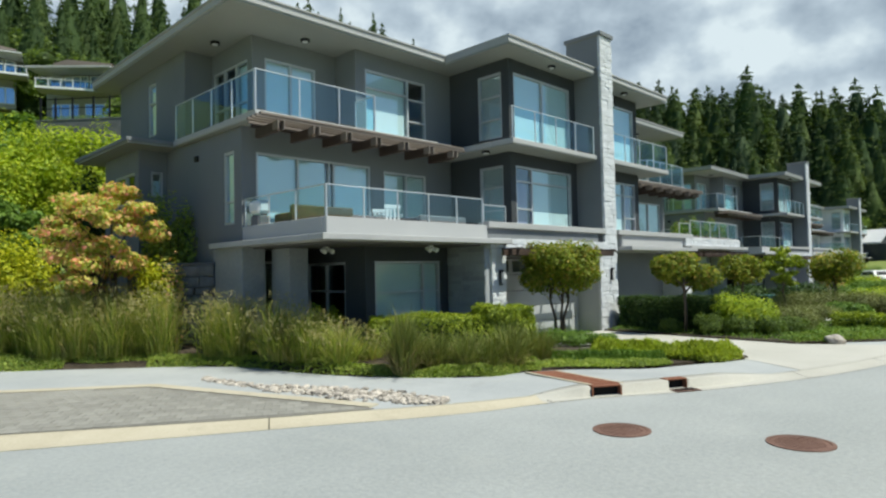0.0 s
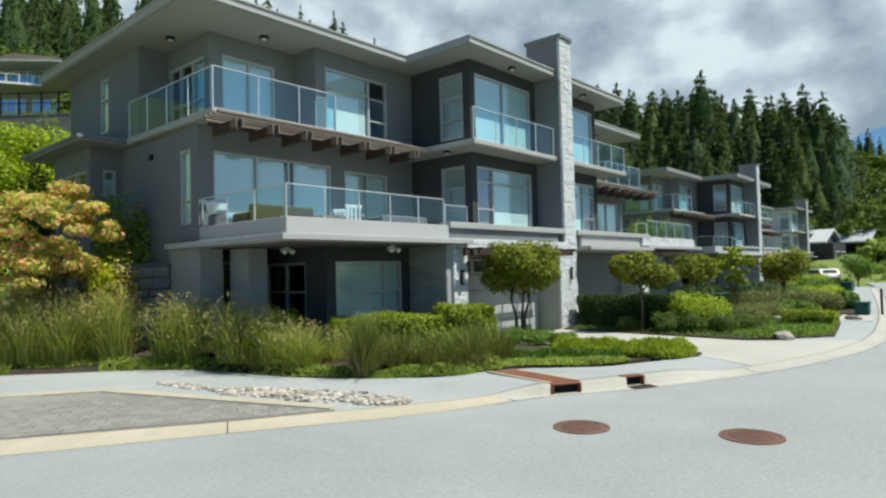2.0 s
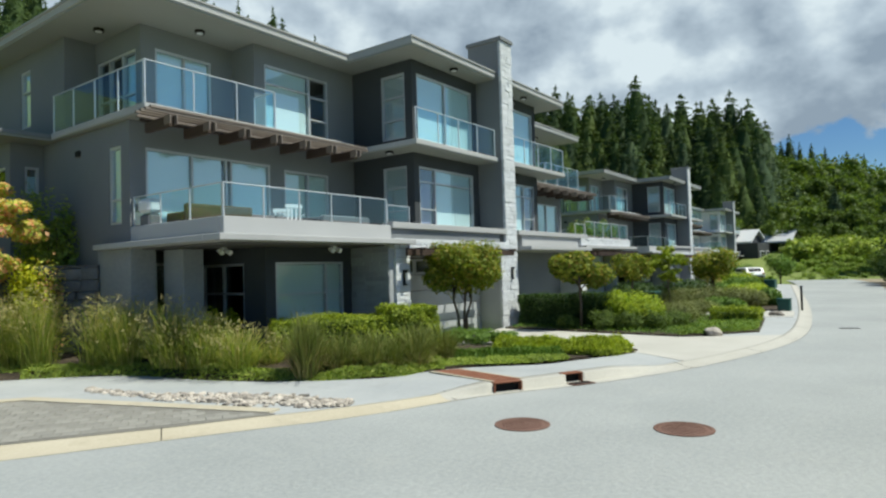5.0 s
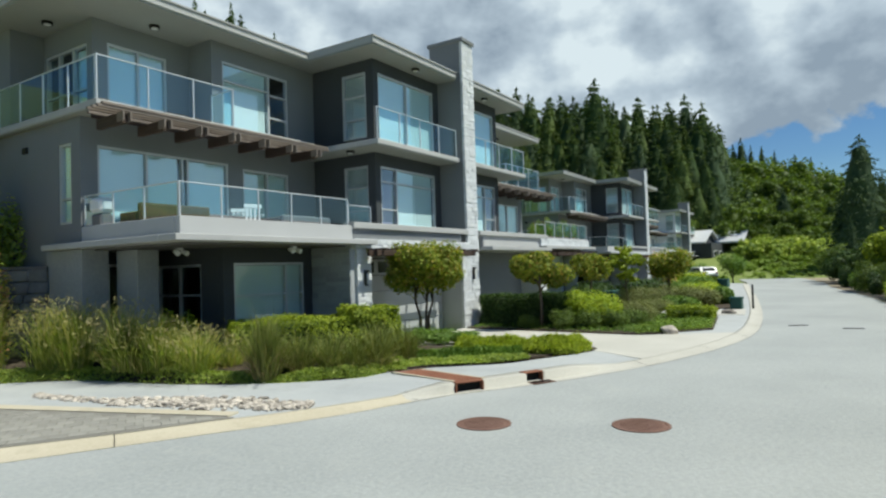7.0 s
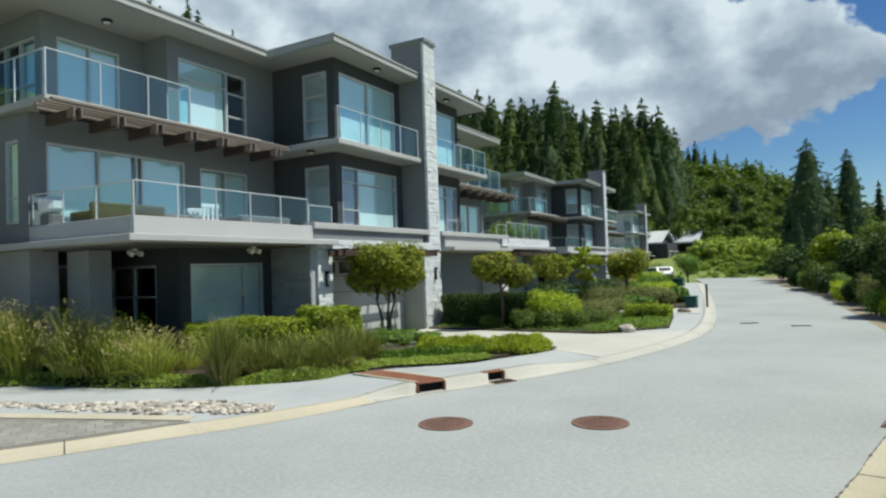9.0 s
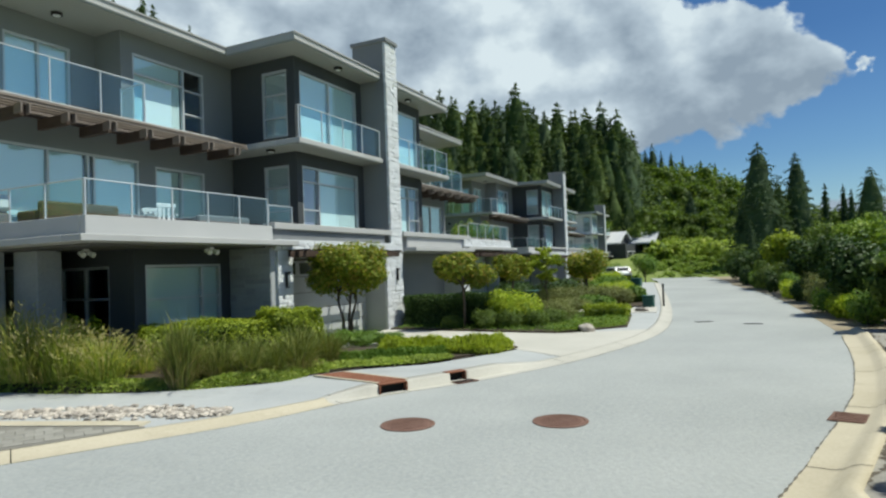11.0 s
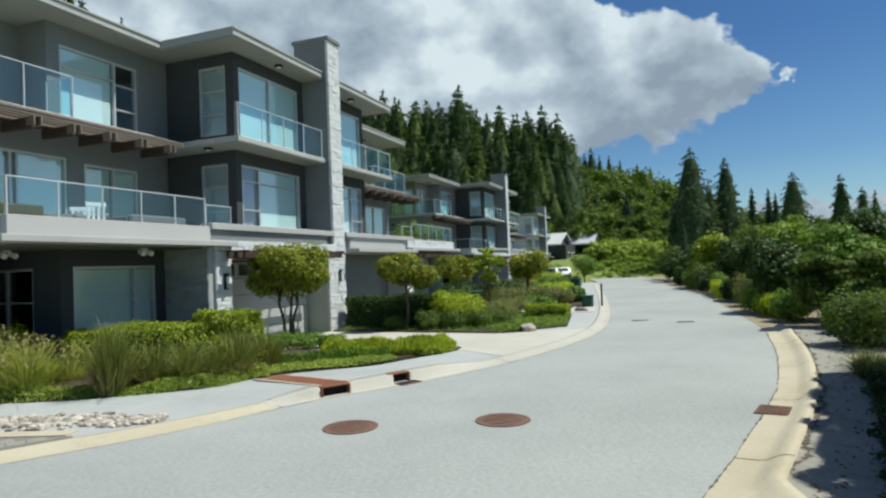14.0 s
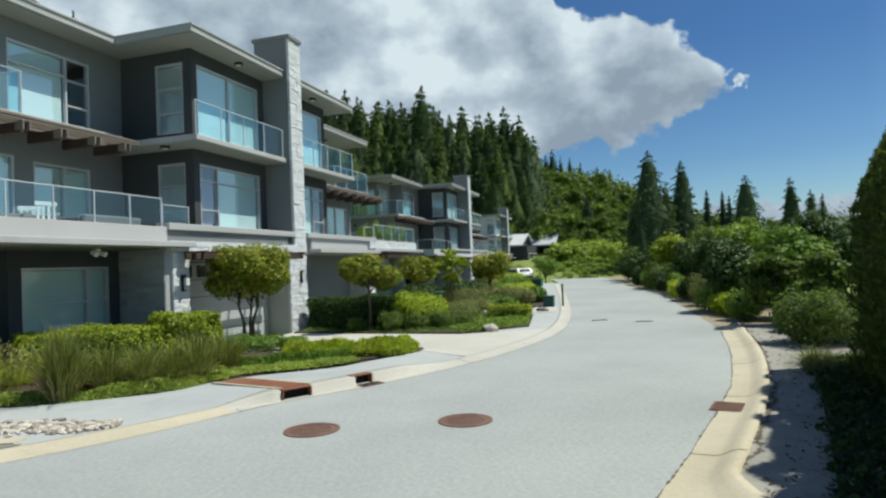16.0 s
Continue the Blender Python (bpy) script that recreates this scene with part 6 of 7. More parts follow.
def hull(rng, rings, sides, rough=0.16):
    """A closed uneven body of revolution through (radius, height) rings."""
    m = len(rings)
    V = np.zeros((m, sides, 3))
    for i, (r, z) in enumerate(rings):
        a = 2 * np.pi * (np.arange(sides) + 0.5 * (i % 2)) / sides
        q = r * (1 + rough * rng.normal(size=sides))
        V[i] = np.stack([q * np.cos(a), q * np.sin(a), np.full(sides, z)], 1)
    F = []
    for i in range(m - 1):
        for k in range(sides):
            p, q, u, v = i * sides + k, i * sides + (k + 1) % sides, (i + 1) * sides + k, (i + 1) * sides + (k + 1) % sides
            F += [(p, q, v), (p, v, u)]
    return V.reshape(-1, 3), np.array(F)


def conifer_shape(rng, boughs=210, per=13, slim=1.0, size=1.0, droop=0.55, power=0.80, low=0.04):
    """A unit-high fir: drooping boughs in loose whorls round a dense core, with an uneven pointed outline."""
    t = low + (0.985 - low) * (np.arange(boughs) / boughs) ** 0.88
    tier = np.round(t * 17) / 17
    t = t * 0.55 + tier * 0.45 + rng.normal(size=boughs) * 0.010
    t = np.clip(t, 0.02, 0.985)
    a = rng.uniform(0, 2 * np.pi, boughs)
    lop = 1 + 0.20 * np.sin(a + rng.uniform(0, 6)) * np.sin(t * 9 + rng.uniform(0, 6))
    R = (0.150 * slim * (1 - t) ** power * np.clip(0.55 + t * 3.0, 0, 1) + 0.004) * lop * rng.uniform(0.66, 1.18, boughs)
    T, A, Q = np.repeat(t, per), np.repeat(a, per), np.repeat(R, per)
    f = np.tile(((np.arange(per) + 0.7) / per) ** 0.6, boughs)
    n = len(T)
    side = Q * 0.30 * (1.2 - f) * rng.normal(size=n)
    o, w = np.stack([np.cos(A), np.sin(A)], 1), np.stack([-np.sin(A), np.cos(A)], 1)
    P = np.column_stack([o * (Q * f)[:, None] + w * side[:, None], T - droop * Q * f ** 1.5 - 0.2 * np.abs(side) - Q * 0.10 * rng.random(n)])
    out = np.column_stack([o + w * (np.sign(side) * 0.35)[:, None], np.full(n, -0.55)])
    V, F = sprays(rng, P, out, (0.009 + 0.029 * (1 - T)) * size, 0.30)
    tip = np.column_stack([rng.normal(size=(14, 2)) * 0.003, rng.uniform(0.955, 0.995, 14)])
    Vt, Ft = sprays(rng, tip, np.tile([[0, 0, 2.5]], (14, 1)), 0.022, 0.22)
    zs = np.linspace(low + 0.02, 0.93, 9)
    Vh, Fh = hull(rng, [(0.150 * slim * 0.60 * (1 - z) ** power * min(1.0, 0.55 + z * 3), z - 0.03) for z in zs], 9)
    return np.concatenate([V, Vt, Vh]), np.concatenate([F, Ft + len(V), Fh + len(V) + len(Vt)])


def broadleaf_shape(rng, n=1800, leaf=0.041, lumps=13, squash=1.0):
    L = lobes_of(rng, 0.36, 0.02, 1.0 * squash, lumps, 0.40)
    P, d = crown_points(rng, L, n, 0.30)
    P = P + d * 0.018 * rng.normal(size=(n, 1))
    V, F = sprays(rng, P, d * 0.5 + rng.normal(size=(n, 3)) * 0.6, leaf, 0.42)
    Vs, Fs, base = [V], [F], len(V)
    for x, y, z, rx, ry, rz in L:
        k = np.array([0.10, 0.6, 0.85, 0.6, 0.10]) * 0.66
        Vh, Fh = hull(rng, [(q, h) for q, h in zip(k, (-0.66, -0.42, 0.0, 0.42, 0.66))], 7, 0.16)
        Vs.append(Vh * np.array([rx, ry, rz * 0.95]) + np.array([x, y, z]))
        Fs.append(Fh + base)
        base += len(Vh)
    return np.concatenate(Vs), np.concatenate(Fs)


def forest(name, spots, shapes, mat, label, seed, squat=1.0):
    rng = np.random.default_rng(seed)
    Vs, Fs, base = [], [], 0
    for x, y, h in spots:
        V, F = shapes[rng.integers(len(shapes))]
        a = rng.uniform(0, 6.28)
        R = np.array([[math.cos(a), -math.sin(a), 0], [math.sin(a), math.cos(a), 0], [0, 0, 1]])
        q = rng.uniform(0.85, 1.2) * squat
        Vs.append((V * np.array([q, q, 1.0])) @ R.T * h + np.array([x, y, float(hill(x, y)) - 0.3]))
        Fs.append(F + base)
        base += len(V)
    me = mesh_of(name, np.concatenate(Vs), np.concatenate(Fs))
    me.materials.append(mat)
    return tagged(new(name, me), label, "forest", "", "stuff")


def spots_in(rng, n, az0, az1, r0, r1, h0, h1):
    az = np.radians(rng.uniform(az0, az1, n))
    r = np.sqrt(rng.uniform(r0 * r0, r1 * r1, n))
    h = rng.uniform(h0, h1, n)
    return np.stack([r * np.sin(az), r * np.cos(az), h], 1)


def by_angle(az, r):
    return r * math.sin(radians(az)), r * math.cos(radians(az))


def ranks(rng, skyline, rows, spacing, lowest=3.0, ragged=0.10):
    """Trees in ranks up a slope; the last rank's tops make the skyline (bearing, elevation), each rank reaches a share of it."""
    az_s, el_s = [p[0] for p in skyline], [p[1] for p in skyline]
    spots = []
    for r, share in rows:
        az = az_s[0] + rng.uniform(0, spacing)
        while az < az_s[-1]:
            el = float(np.interp(az, az_s, el_s)) * share * (1 - ragged * rng.random())
            d = r + rng.uniform(-3, 3)
            x, y = by_angle(az, d)
            h = d * math.tan(radians(el)) + 2.1 - float(hill(x, y))
            if h > lowest:
                spots.append((x, y, h))
            az += spacing * rng.uniform(0.65, 1.35)
    return np.array(spots)


frng = np.random.default_rng(201)
FIRS = [conifer_shape(frng, 240, 12, 1.32 + 0.10 * k, 1.15, 0.40, 0.76) for k in range(7)]
BROAD = [broadleaf_shape(frng) for k in range(6)]
SCRUB = [broadleaf_shape(frng, 230, 0.078, 4) for k in range(4)]
RIDGE = [(59.5, 15.2), (63.6, 15.6), (66.7, 15.6), (68.5, 15.3), (70.2, 15.1), (72.5, 14.1), (74.6, 14.0), (76.6, 13.4), (77.8, 13.8), (79.1, 13.5), (80.6, 12.9), (81.2, 11.6)]
wood = ranks(frng, RIDGE, [(108, 0.55), (111, 0.70), (115, 0.82), (120, 0.92), (125, 1.0), (129, 1.03)], 1.36, ragged=0.10)
forest("conifer_forest", wood[::2], FIRS, LEAF_CONIFER, "dense dark green conifer forest on the hillside", 202, 1.28)
forest("mixed_conifers", wood[1::4], FIRS, LEAF_FIR_DARK, "blue-green firs mixed into the hillside forest", 213, 1.3)
# every fourth tree takes lighter needles, sunlight put into their colour
forest("sunlit_conifers", wood[3::4], FIRS, LEAF_FIR_LIGHT, "conifers in a paler green that stands for sunlight, mixed into the hillside forest", 214, 1.3)
slope_firs = spots_in(frng, 18, 19.5, 27, 100, 118, 15, 22)
slope_firs = np.concatenate([slope_firs, ranks(frng, [(4, 24.5), (18, 25.0), (28, 25.0)], [(118, 0.86), (128, 0.95), (138, 1.0)], 2.1)])
forest("slope_conifers", slope_firs, FIRS, LEAF_CONIFER, "dark conifers on the slope above the hillside houses", 211)
young = np.array([(*by_angle(a, r), h) for a, r, h in ((62.3, 105, 15), (63.6, 106, 18), (64.9, 105, 17), (66.2, 106, 15), (61.2, 105, 14), (67.6, 106, 13), (71.6, 106, 16.5), (73.4, 106, 14), (77.9, 106, 12))])
forest("young_conifers", young, FIRS, LEAF_FIR_LIGHT, "lighter green young conifers at the forest edge", 206, 1.15)
spires = np.array([(*by_angle(a, 150), 150 * math.tan(radians(e)) + 2.1 - float(hill(*by_angle(a, 150)))) for a, e in ((82.2, 9.5), (82.8, 10.0), (83.5, 9.3), (84.3, 9.1), (85.2, 8.7), (86.6, 8.2), (87.7, 7.9))])
forest("ridge_spires", spires, FIRS, LEAF_FIR_DARK, "slim dark firs standing above the broadleaf wood", 205, 0.85)
dark_firs = spots_in(frng, 9, 81.5, 90, 108, 124, 6, 9)
forest("dark_conifers", dark_firs, FIRS, LEAF_FIR_DARK, "dark firs standing among the broadleaf wood", 209, 1.35)
tops = np.array([(*by_angle(a, 125), 125 * math.tan(radians(e)) + 2.1 - float(hill(*by_angle(a, 125)))) for a, e in ((31.6, 22.9), (32.6, 23.2), (33.5, 23.6), (34.4, 22.6), (36.4, 23.0), (37.2, 21.9), (39.3, 22.7), (40.1, 21.9), (42.1, 20.3), (42.9, 20.6))])
forest("conifer_tops", tops, FIRS, LEAF_CONIFER, "dark conifers rising behind the house roof", 208, 0.75)
EAST_RIDGE = [(80.8, 9.0), (82.0, 9.0), (84.0, 8.3), (86.0, 7.8), (88.0, 7.4), (89.5, 7.0), (91.0, 6.0), (93.0, 5.0), (95.0, 4.4), (97.0, 3.8), (100.0, 3.2), (104.0, 3.0), (112.0, 3.0)]
leafwood = np.concatenate([ranks(frng, EAST_RIDGE, [(104, 0.42), (110, 0.58), (118, 0.74), (130, 0.92), (144, 1.05)], 1.55, 2.5, 0.13), spots_in(frng, 16, 60, 78, 101, 106, 5, 8)])
forest("broadleaf_wood", leafwood, BROAD, LEAF_WOOD, "mixed green broadleaf wood below the conifers", 203, 1.15)
hill_wood = np.concatenate([spots_in(frng, 12, 19.5, 26, 86, 104, 7, 11), spots_in(frng, 24, 4, 20, 114, 128, 9, 15), spots_in(frng, 10, 3, 10.5, 52, 66, 2.0, 3.5)])
forest("hill_wood", hill_wood, BROAD, LEAF_WOOD, "green broadleaf trees above the hillside houses", 210, 1.1)
meadow = np.concatenate([spots_in(frng, 150, 82.0, 89, 78, 104, 0.4, 1.3), spots_in(frng, 90, 81.0, 89, 74, 88, 0.3, 0.8), spots_in(frng, 46, 3, 14, 62, 92, 0.6, 1.8)])
forest("meadow_scrub", meadow, SCRUB, LEAF_MEADOW, "green scrub on the slope at the road's end", 204, 1.9)
garden_scrub = np.concatenate([spots_in(frng, 46, 5, 13, 62, 96, 2.0, 4.2), spots_in(frng, 26, 12, 21, 62, 86, 1.2, 2.6)])
forest("slope_garden", garden_scrub, SCRUB, LEAF_GREEN, "mixed garden shrubs on the slope below the hillside houses", 212, 1.7)
thicket = spots_in(frng, 60, 82.3, 90, 92, 103, 1.4, 3.4)
forest("slope_thicket", thicket, SCRUB, LEAF_MID, "light green thicket between the meadow and the wood", 207, 1.5)


def fir_tree(x, y, h, seed, label, slim=1.3, mat=LEAF_FIR_DARK):
    rng = np.random.default_rng(seed)
    z = float(hill(x, y))
    t = thing("fir_tree", x, y, z - 0.2, label, "tree", "tall firs")
    V, F = conifer_shape(rng, 270, 20, slim * 0.9, 1.0, 0.30, 0.62, 0.10)
    me = mesh_of("crown", V * h, F)
    me.materials.append(mat)
    part("crown", me, mat, t)
    part("trunk", Solid().tube([(0, 0, 0), (0, 0, h * 0.5), (0, 0, h * 0.97)], [h * 0.014, h * 0.009, h * 0.001], 7), BARK, t)


for k, (az, r, el, slim, label) in enumerate([(90.9, 82, 9.25, 2.3, "tall broad dark fir standing clear beyond the road"), (93.5, 86, 8.1, 1.8, "tall sparse fir beside a broader one"), (98.35, 78, 6.5, 2.3, "broad fir over the roadside trees"), (101.55, 80, 6.0, 1.55, "slender fir over the roadside trees"), (95.4, 120, 5.5, 0.9, "distant slim fir behind the road"), (96.6, 122, 5.25, 0.9, "distant slim fir behind the road"), (97.1, 118, 4.9, 0.9, "distant slim fir behind the road"), (71.3, 116, 16.1, 1.7, "tallest fir on the hillside edge"), (102.9, 95, 4.85, 1.8, "fir above the roadside garden"), (103.7, 96, 4.5, 0.95, "fir above the roadside garden"), (89.5, 84, 5.2, 1.4, "dark fir at the bend of the road"), (92.2, 84, 6.2, 1.5, "dark fir between two taller ones"), (90.1, 60, 3.2, 1.2, "small dark fir over the roadside shrubs"), (93.6, 58, 3.0, 1.0, "small slim dark fir over the roadside shrubs")]):
    x, y = by_angle(az, r)
    fir_tree(x, y, r * math.tan(radians(el)) + 2.1 - float(hill(x, y)), 220 + k, label, slim, LEAF_CONIFER if az < 80 else LEAF_FIR_DARK)


# ---- street furniture, paving pieces, things ----
def manhole(x, y, r, label):
    t = thing("manhole_cover", x, y, 0.0, label, "manhole cover", "manhole covers")
    ring = Solid()
    n = 40
    V, F = [], []
    for k in range(n):
        c, s = math.cos(2 * math.pi * k / n), math.sin(2 * math.pi * k / n)
        for rr, z in ((r, 0.001), (r, 0.012), (r - 0.045, 0.012), (r - 0.045, 0.004)):
            V.append((rr * c, rr * s, z))
    for k in range(n):
        a, b = k * 4, ((k + 1) % n) * 4
        F += [(a + j, b + j, b + j + 1, a + j + 1) for j in range(3)]
    ring.add(V, F)
    part("rim", ring, IRON, t)
    lid = Solid().disc(0, 0, 0.001, 0.009, r - 0.048, 40)
    lid_ob = part("lid", lid, IRON, t)
    for k in range(-4, 5):
        half = math.sqrt(max(0.01, (r - 0.10) ** 2 - (k * 0.068) ** 2))
        part("rib", Solid().box(k * 0.068 - 0.016, k * 0.068 + 0.016, -half, half, 0.009, 0.014, 0.003), IRON, lid_ob)


manhole(7.52, 4.26, 0.37, "round rusty iron manhole cover in the road")
manhole(8.29, 2.37, 0.37, "round rusty iron manhole cover with parallel ribs in the road")


def drain_inlet(x, y, turn, width, label, back):
    t = thing("drain_inlet", x, y, 0.0, label, "drain", "drain inlets", turn=turn)
    # black block set in the pocket as the darkness of the opening
    part("throat", Solid().box(-width / 2 + 0.01, width / 2 - 0.01, 0.09, 0.24, 0.012, 0.158), BLACK, t)
    hood = part("hood", Solid().box(-width / 2 - 0.012, width / 2 + 0.012, -0.012, back, 0.160, 0.182, 0.006), RUST, t, "rusty iron hood")
    for s in (-1, 1):
        part("cheek", Solid().box(s * (width / 2 + 0.022), s * (width / 2 - 0.008), -0.008, 0.15, 0.012, 0.159, 0.004), RUST, hood)


drain_inlet(9.37, 5.555, -32, 0.50, "dark kerb inlet under a rusty iron plate", 0.20)
drain_inlet(10.655, 4.965, -29, 0.40, "dark kerb inlet with a rusty hood", 0.17)
plate = thing("trench_cover", 10.0, 6.60, 0.0, "rust-red iron trench cover across the pavement", "trench cover", turn=0)
quad = [(-0.72, -0.83, 0.168), (-0.29, -1.085, 0.168), (0.60, 0.86, 0.074), (0.14, 1.16, 0.074)]
mid_quad = [(qx, qy, qz + 0.020) for qx, qy, qz in quad]
part("plate", Solid().add([(a, b, c - 0.02) for a, b, c in quad] + mid_quad, [(3, 2, 1, 0), (4, 5, 6, 7), (0, 1, 5, 4), (1, 2, 6, 5), (2, 3, 7, 6), (3, 0, 4, 7)]), RUST, plate)
for k in range(14):
    f = (k + 0.5) / 14
    za = 0.188 - 0.094 * f
    xa, ya, xb, yb = -0.72 + 0.86 * f, -0.83 + 1.99 * f, -0.29 + 0.89 * f, -1.085 + 1.945 * f
    part("tread", Solid().tube([(xa + 0.05, ya - 0.03, za), (xb - 0.04, yb + 0.03, za)], [0.008, 0.008], 5), RUST, plate)
for (ax, ay, az_), (bx, by, bz) in ((mid_quad[0], mid_quad[3]), (mid_quad[1], mid_quad[2])):
    sgn = -1 if ax < -0.5 else 1
    V = [(ax, ay, az_ - 0.035), (ax + sgn * 0.06, ay - sgn * 0.035, az_ - 0.035), (bx + sgn * 0.06, by - sgn * 0.035, bz - 0.03), (bx, by, bz - 0.03)]
    part("edge_strip", Solid().add(V + [(p, q, r + 0.034) for p, q, r in V], [(4, 5, 6, 7), (0, 1, 5, 4), (1, 2, 6, 5), (2, 3, 7, 6), (3, 0, 4, 7)]), KERB, plate, "pale concrete edge strip")

sg = thing("gutter_grate", 10.62, 4.80, 0.0, "small dark iron grate in the gutter below an inlet", "drain", "gutter grates", turn=-29)
part("grate_frame", Solid().box(-0.24, 0.24, -0.13, 0.10, 0.010, 0.020, 0.004), IRON, sg)
for k in range(6):
    part("bar", Solid().box(-0.20 + k * 0.07, -0.17 + k * 0.07, -0.11, 0.08, 0.021, 0.030, 0.003), DARK_METAL, sg)

gr = thing("gutter_grate", 9.48, -1.02, 0.0, "brown iron gutter grate set in the kerb", "drain", "gutter grates", turn=-14)
part("grate_frame", Solid().box(-0.27, 0.27, -0.24, 0.20, 0.008, 0.020, 0.005), IRON, gr)
for k in range(6):
    part("bar", Solid().box(-0.24 + k * 0.085, -0.20 + k * 0.085, -0.20, 0.16, 0.0205, 0.027, 0.003), IRON, gr)

post = thing("marker_post", 29.3, 3.52, 0.0, "slim dark marker post at the kerb", "post")
part("shaft", Solid().box(-0.04, 0.04, -0.04, 0.04, 0.0, 0.98, 0.012), DARK_METAL, post)
part("cap", Solid().box(-0.05, 0.05, -0.05, 0.05, 0.98, 1.03, 0.012), DARK_METAL, post)


def utility_box(x, y, w, d, h, label):
    t = thing("utility_box", x, y, 0.05, label, "utility box", "utility boxes")
    part("body", Solid().box(-w / 2, w / 2, -d / 2, d / 2, 0.0, h, 0.03), GREEN_BIN, t)
    part("lid", Solid().box(-w / 2 - 0.03, w / 2 + 0.03, -d / 2 - 0.03, d / 2 + 0.03, h, h + 0.07, 0.02), GREEN_BIN, t)


utility_box(28.6, 4.05, 0.50, 0.45, 0.44, "dark green steel utility box beside the kerb")
utility_box(52.0, 8.2, 1.1, 0.7, 0.55, "green utility box far along the kerb")
utility_box(29.8, 9.8, 1.2, 0.8, 0.7, "green utility box among the shrubs")


def boulder(x, y, z, r, seed, label):
    bm = bmesh.new()
    bmesh.ops.create_icosphere(bm, subdivisions=3, radius=1)
    for v in bm.verts:
        k = 1 + 0.22 * noise.noise(v.co * 1.3 + Vector((seed, 0, 0))) + 0.08 * noise.noise(v.co * 4 + Vector((0, seed, 0)))
        v.co = Vector((v.co.x * r * 1.3 * k, v.co.y * r * 0.9 * k, v.co.z * r * 0.62 * k))
    me = bpy.data.meshes.new("boulder")
    bm.to_mesh(me)
    bm.free()
    me.materials.append(ROCK)
    ob = new("boulder", me)
    ob.matrix_world = pose(x, y, z, 0, 0, seed * 40)
    tagged(ob, label, "boulder", "boulders")


boulder(18.75, 4.45, 0.14, 0.24, 1, "pale rounded boulder on the lawn patch")
boulder(26.1, 3.98, 0.12, 0.2, 2, "pale boulder beside the utility box")


# a paved lay-by in the pavement: pavers laid in rows
def lay_by():
    """Pavers between the kerb and a concrete band."""
    rng = random.Random(5)
    edge_dir = np.array([6.10 - 1.94, 7.66 - 10.27])
    edge_dir /= np.linalg.norm(edge_dir)
    nrm = np.array([-edge_dir[1], edge_dir[0]])
    tip, corner, rear = np.array([6.10, 7.72]), np.array([4.60, 12.42]), np.array([-9.4, 23.2])
    kerb_back = lambda s: tip - edge_dir * s
    s_c, d_c = (tip - corner) @ edge_dir, (corner - tip) @ nrm
    s_r, d_r = (tip - rear) @ edge_dir, (rear - tip) @ nrm
    depth = lambda s: float(np.interp(s, [0.0, s_c, s_r], [0.02, d_c, d_r]))
    bed = Solid()
    bed.prism([(6.12, 7.62), tuple(tip), tuple(corner), tuple(rear), tuple(kerb_back(s_r)), (1.94, 10.22), (3.1, 9.42), (4.33, 8.60), (4.97, 8.18), (5.7, 7.80)], 0.0, 0.064)
    base = structure("lay_by", bed, rough_surface("paver_joint_sand", (0.18, 0.17, 0.148), (0.24, 0.228, 0.20), grain=40), "grey paver lay-by set into the pavement", "paving")
    band = Solid()
    off = lambda d: np.array([-d[1], d[0]]) / np.linalg.norm(d) * -0.27
    n_a, n_b = off(corner - tip), off(rear - corner)
    joint = corner + (n_a + n_b) / (1 + (n_a @ n_b) / 0.27 ** 2)
    for q in ((tip, corner, joint, tip + n_a), (corner, rear, rear + n_b, joint)):
        area = sum(q[i][0] * q[(i + 1) % 4][1] - q[(i + 1) % 4][0] * q[i][1] for i in range(4))
        band.prism([tuple(v) for v in (q if area > 0 else q[::-1])], 0.0, 0.078)
    structure("lay_by_band", band, KERB, "pale concrete edging band round the pavers", "edging")
    me = Solid().box(-0.108, 0.108, -0.108, 0.108, 0, 0.008, 0.004).mesh("paver", PAVER)
    rest = Solid()
    count = 0
    ang = math.atan2(edge_dir[1], edge_dir[0])
    row = 0
    while row * 0.225 < 4.4:
        s = (row % 2) * 0.11 + 0.1
        while s < 15.0:
            if row * 0.225 + 0.12 < depth(s - 0.12):
                p = kerb_back(s) + nrm * (0.02 + row * 0.225)
                if count < 300 and 0.8 < s < 8 and row < 13:
                    ob = new("paver", me)
                    ob.matrix_basis = pose(p[0], p[1], 0.064 + rng.uniform(0, 0.004), rng.uniform(-.4, .4), rng.uniform(-.4, .4), math.degrees(ang))
                    ob.parent = base
                    count += 1
                else:
                    c, sn = math.cos(ang), math.sin(ang)
                    z = 0.064 + rng.uniform(0, 0.004)
                    h = 0.108
                    V = [(p[0] + c * u - sn * v, p[1] + sn * u + c * v, z + w) for w, k in ((0, h), (0.008, h - 0.004)) for u, v in ((-k, -k), (k, -k), (k, k), (-k, k))]
                    rest.add(V, [(4, 5, 6, 7), (0, 1, 5, 4), (1, 2, 6, 5), (2, 3, 7, 6), (3, 0, 4, 7)])
            s += 0.225
        row += 1
    ob = part("pavers", rest, PAVER, base)
    ob["kind"] = "stuff"


lay_by()


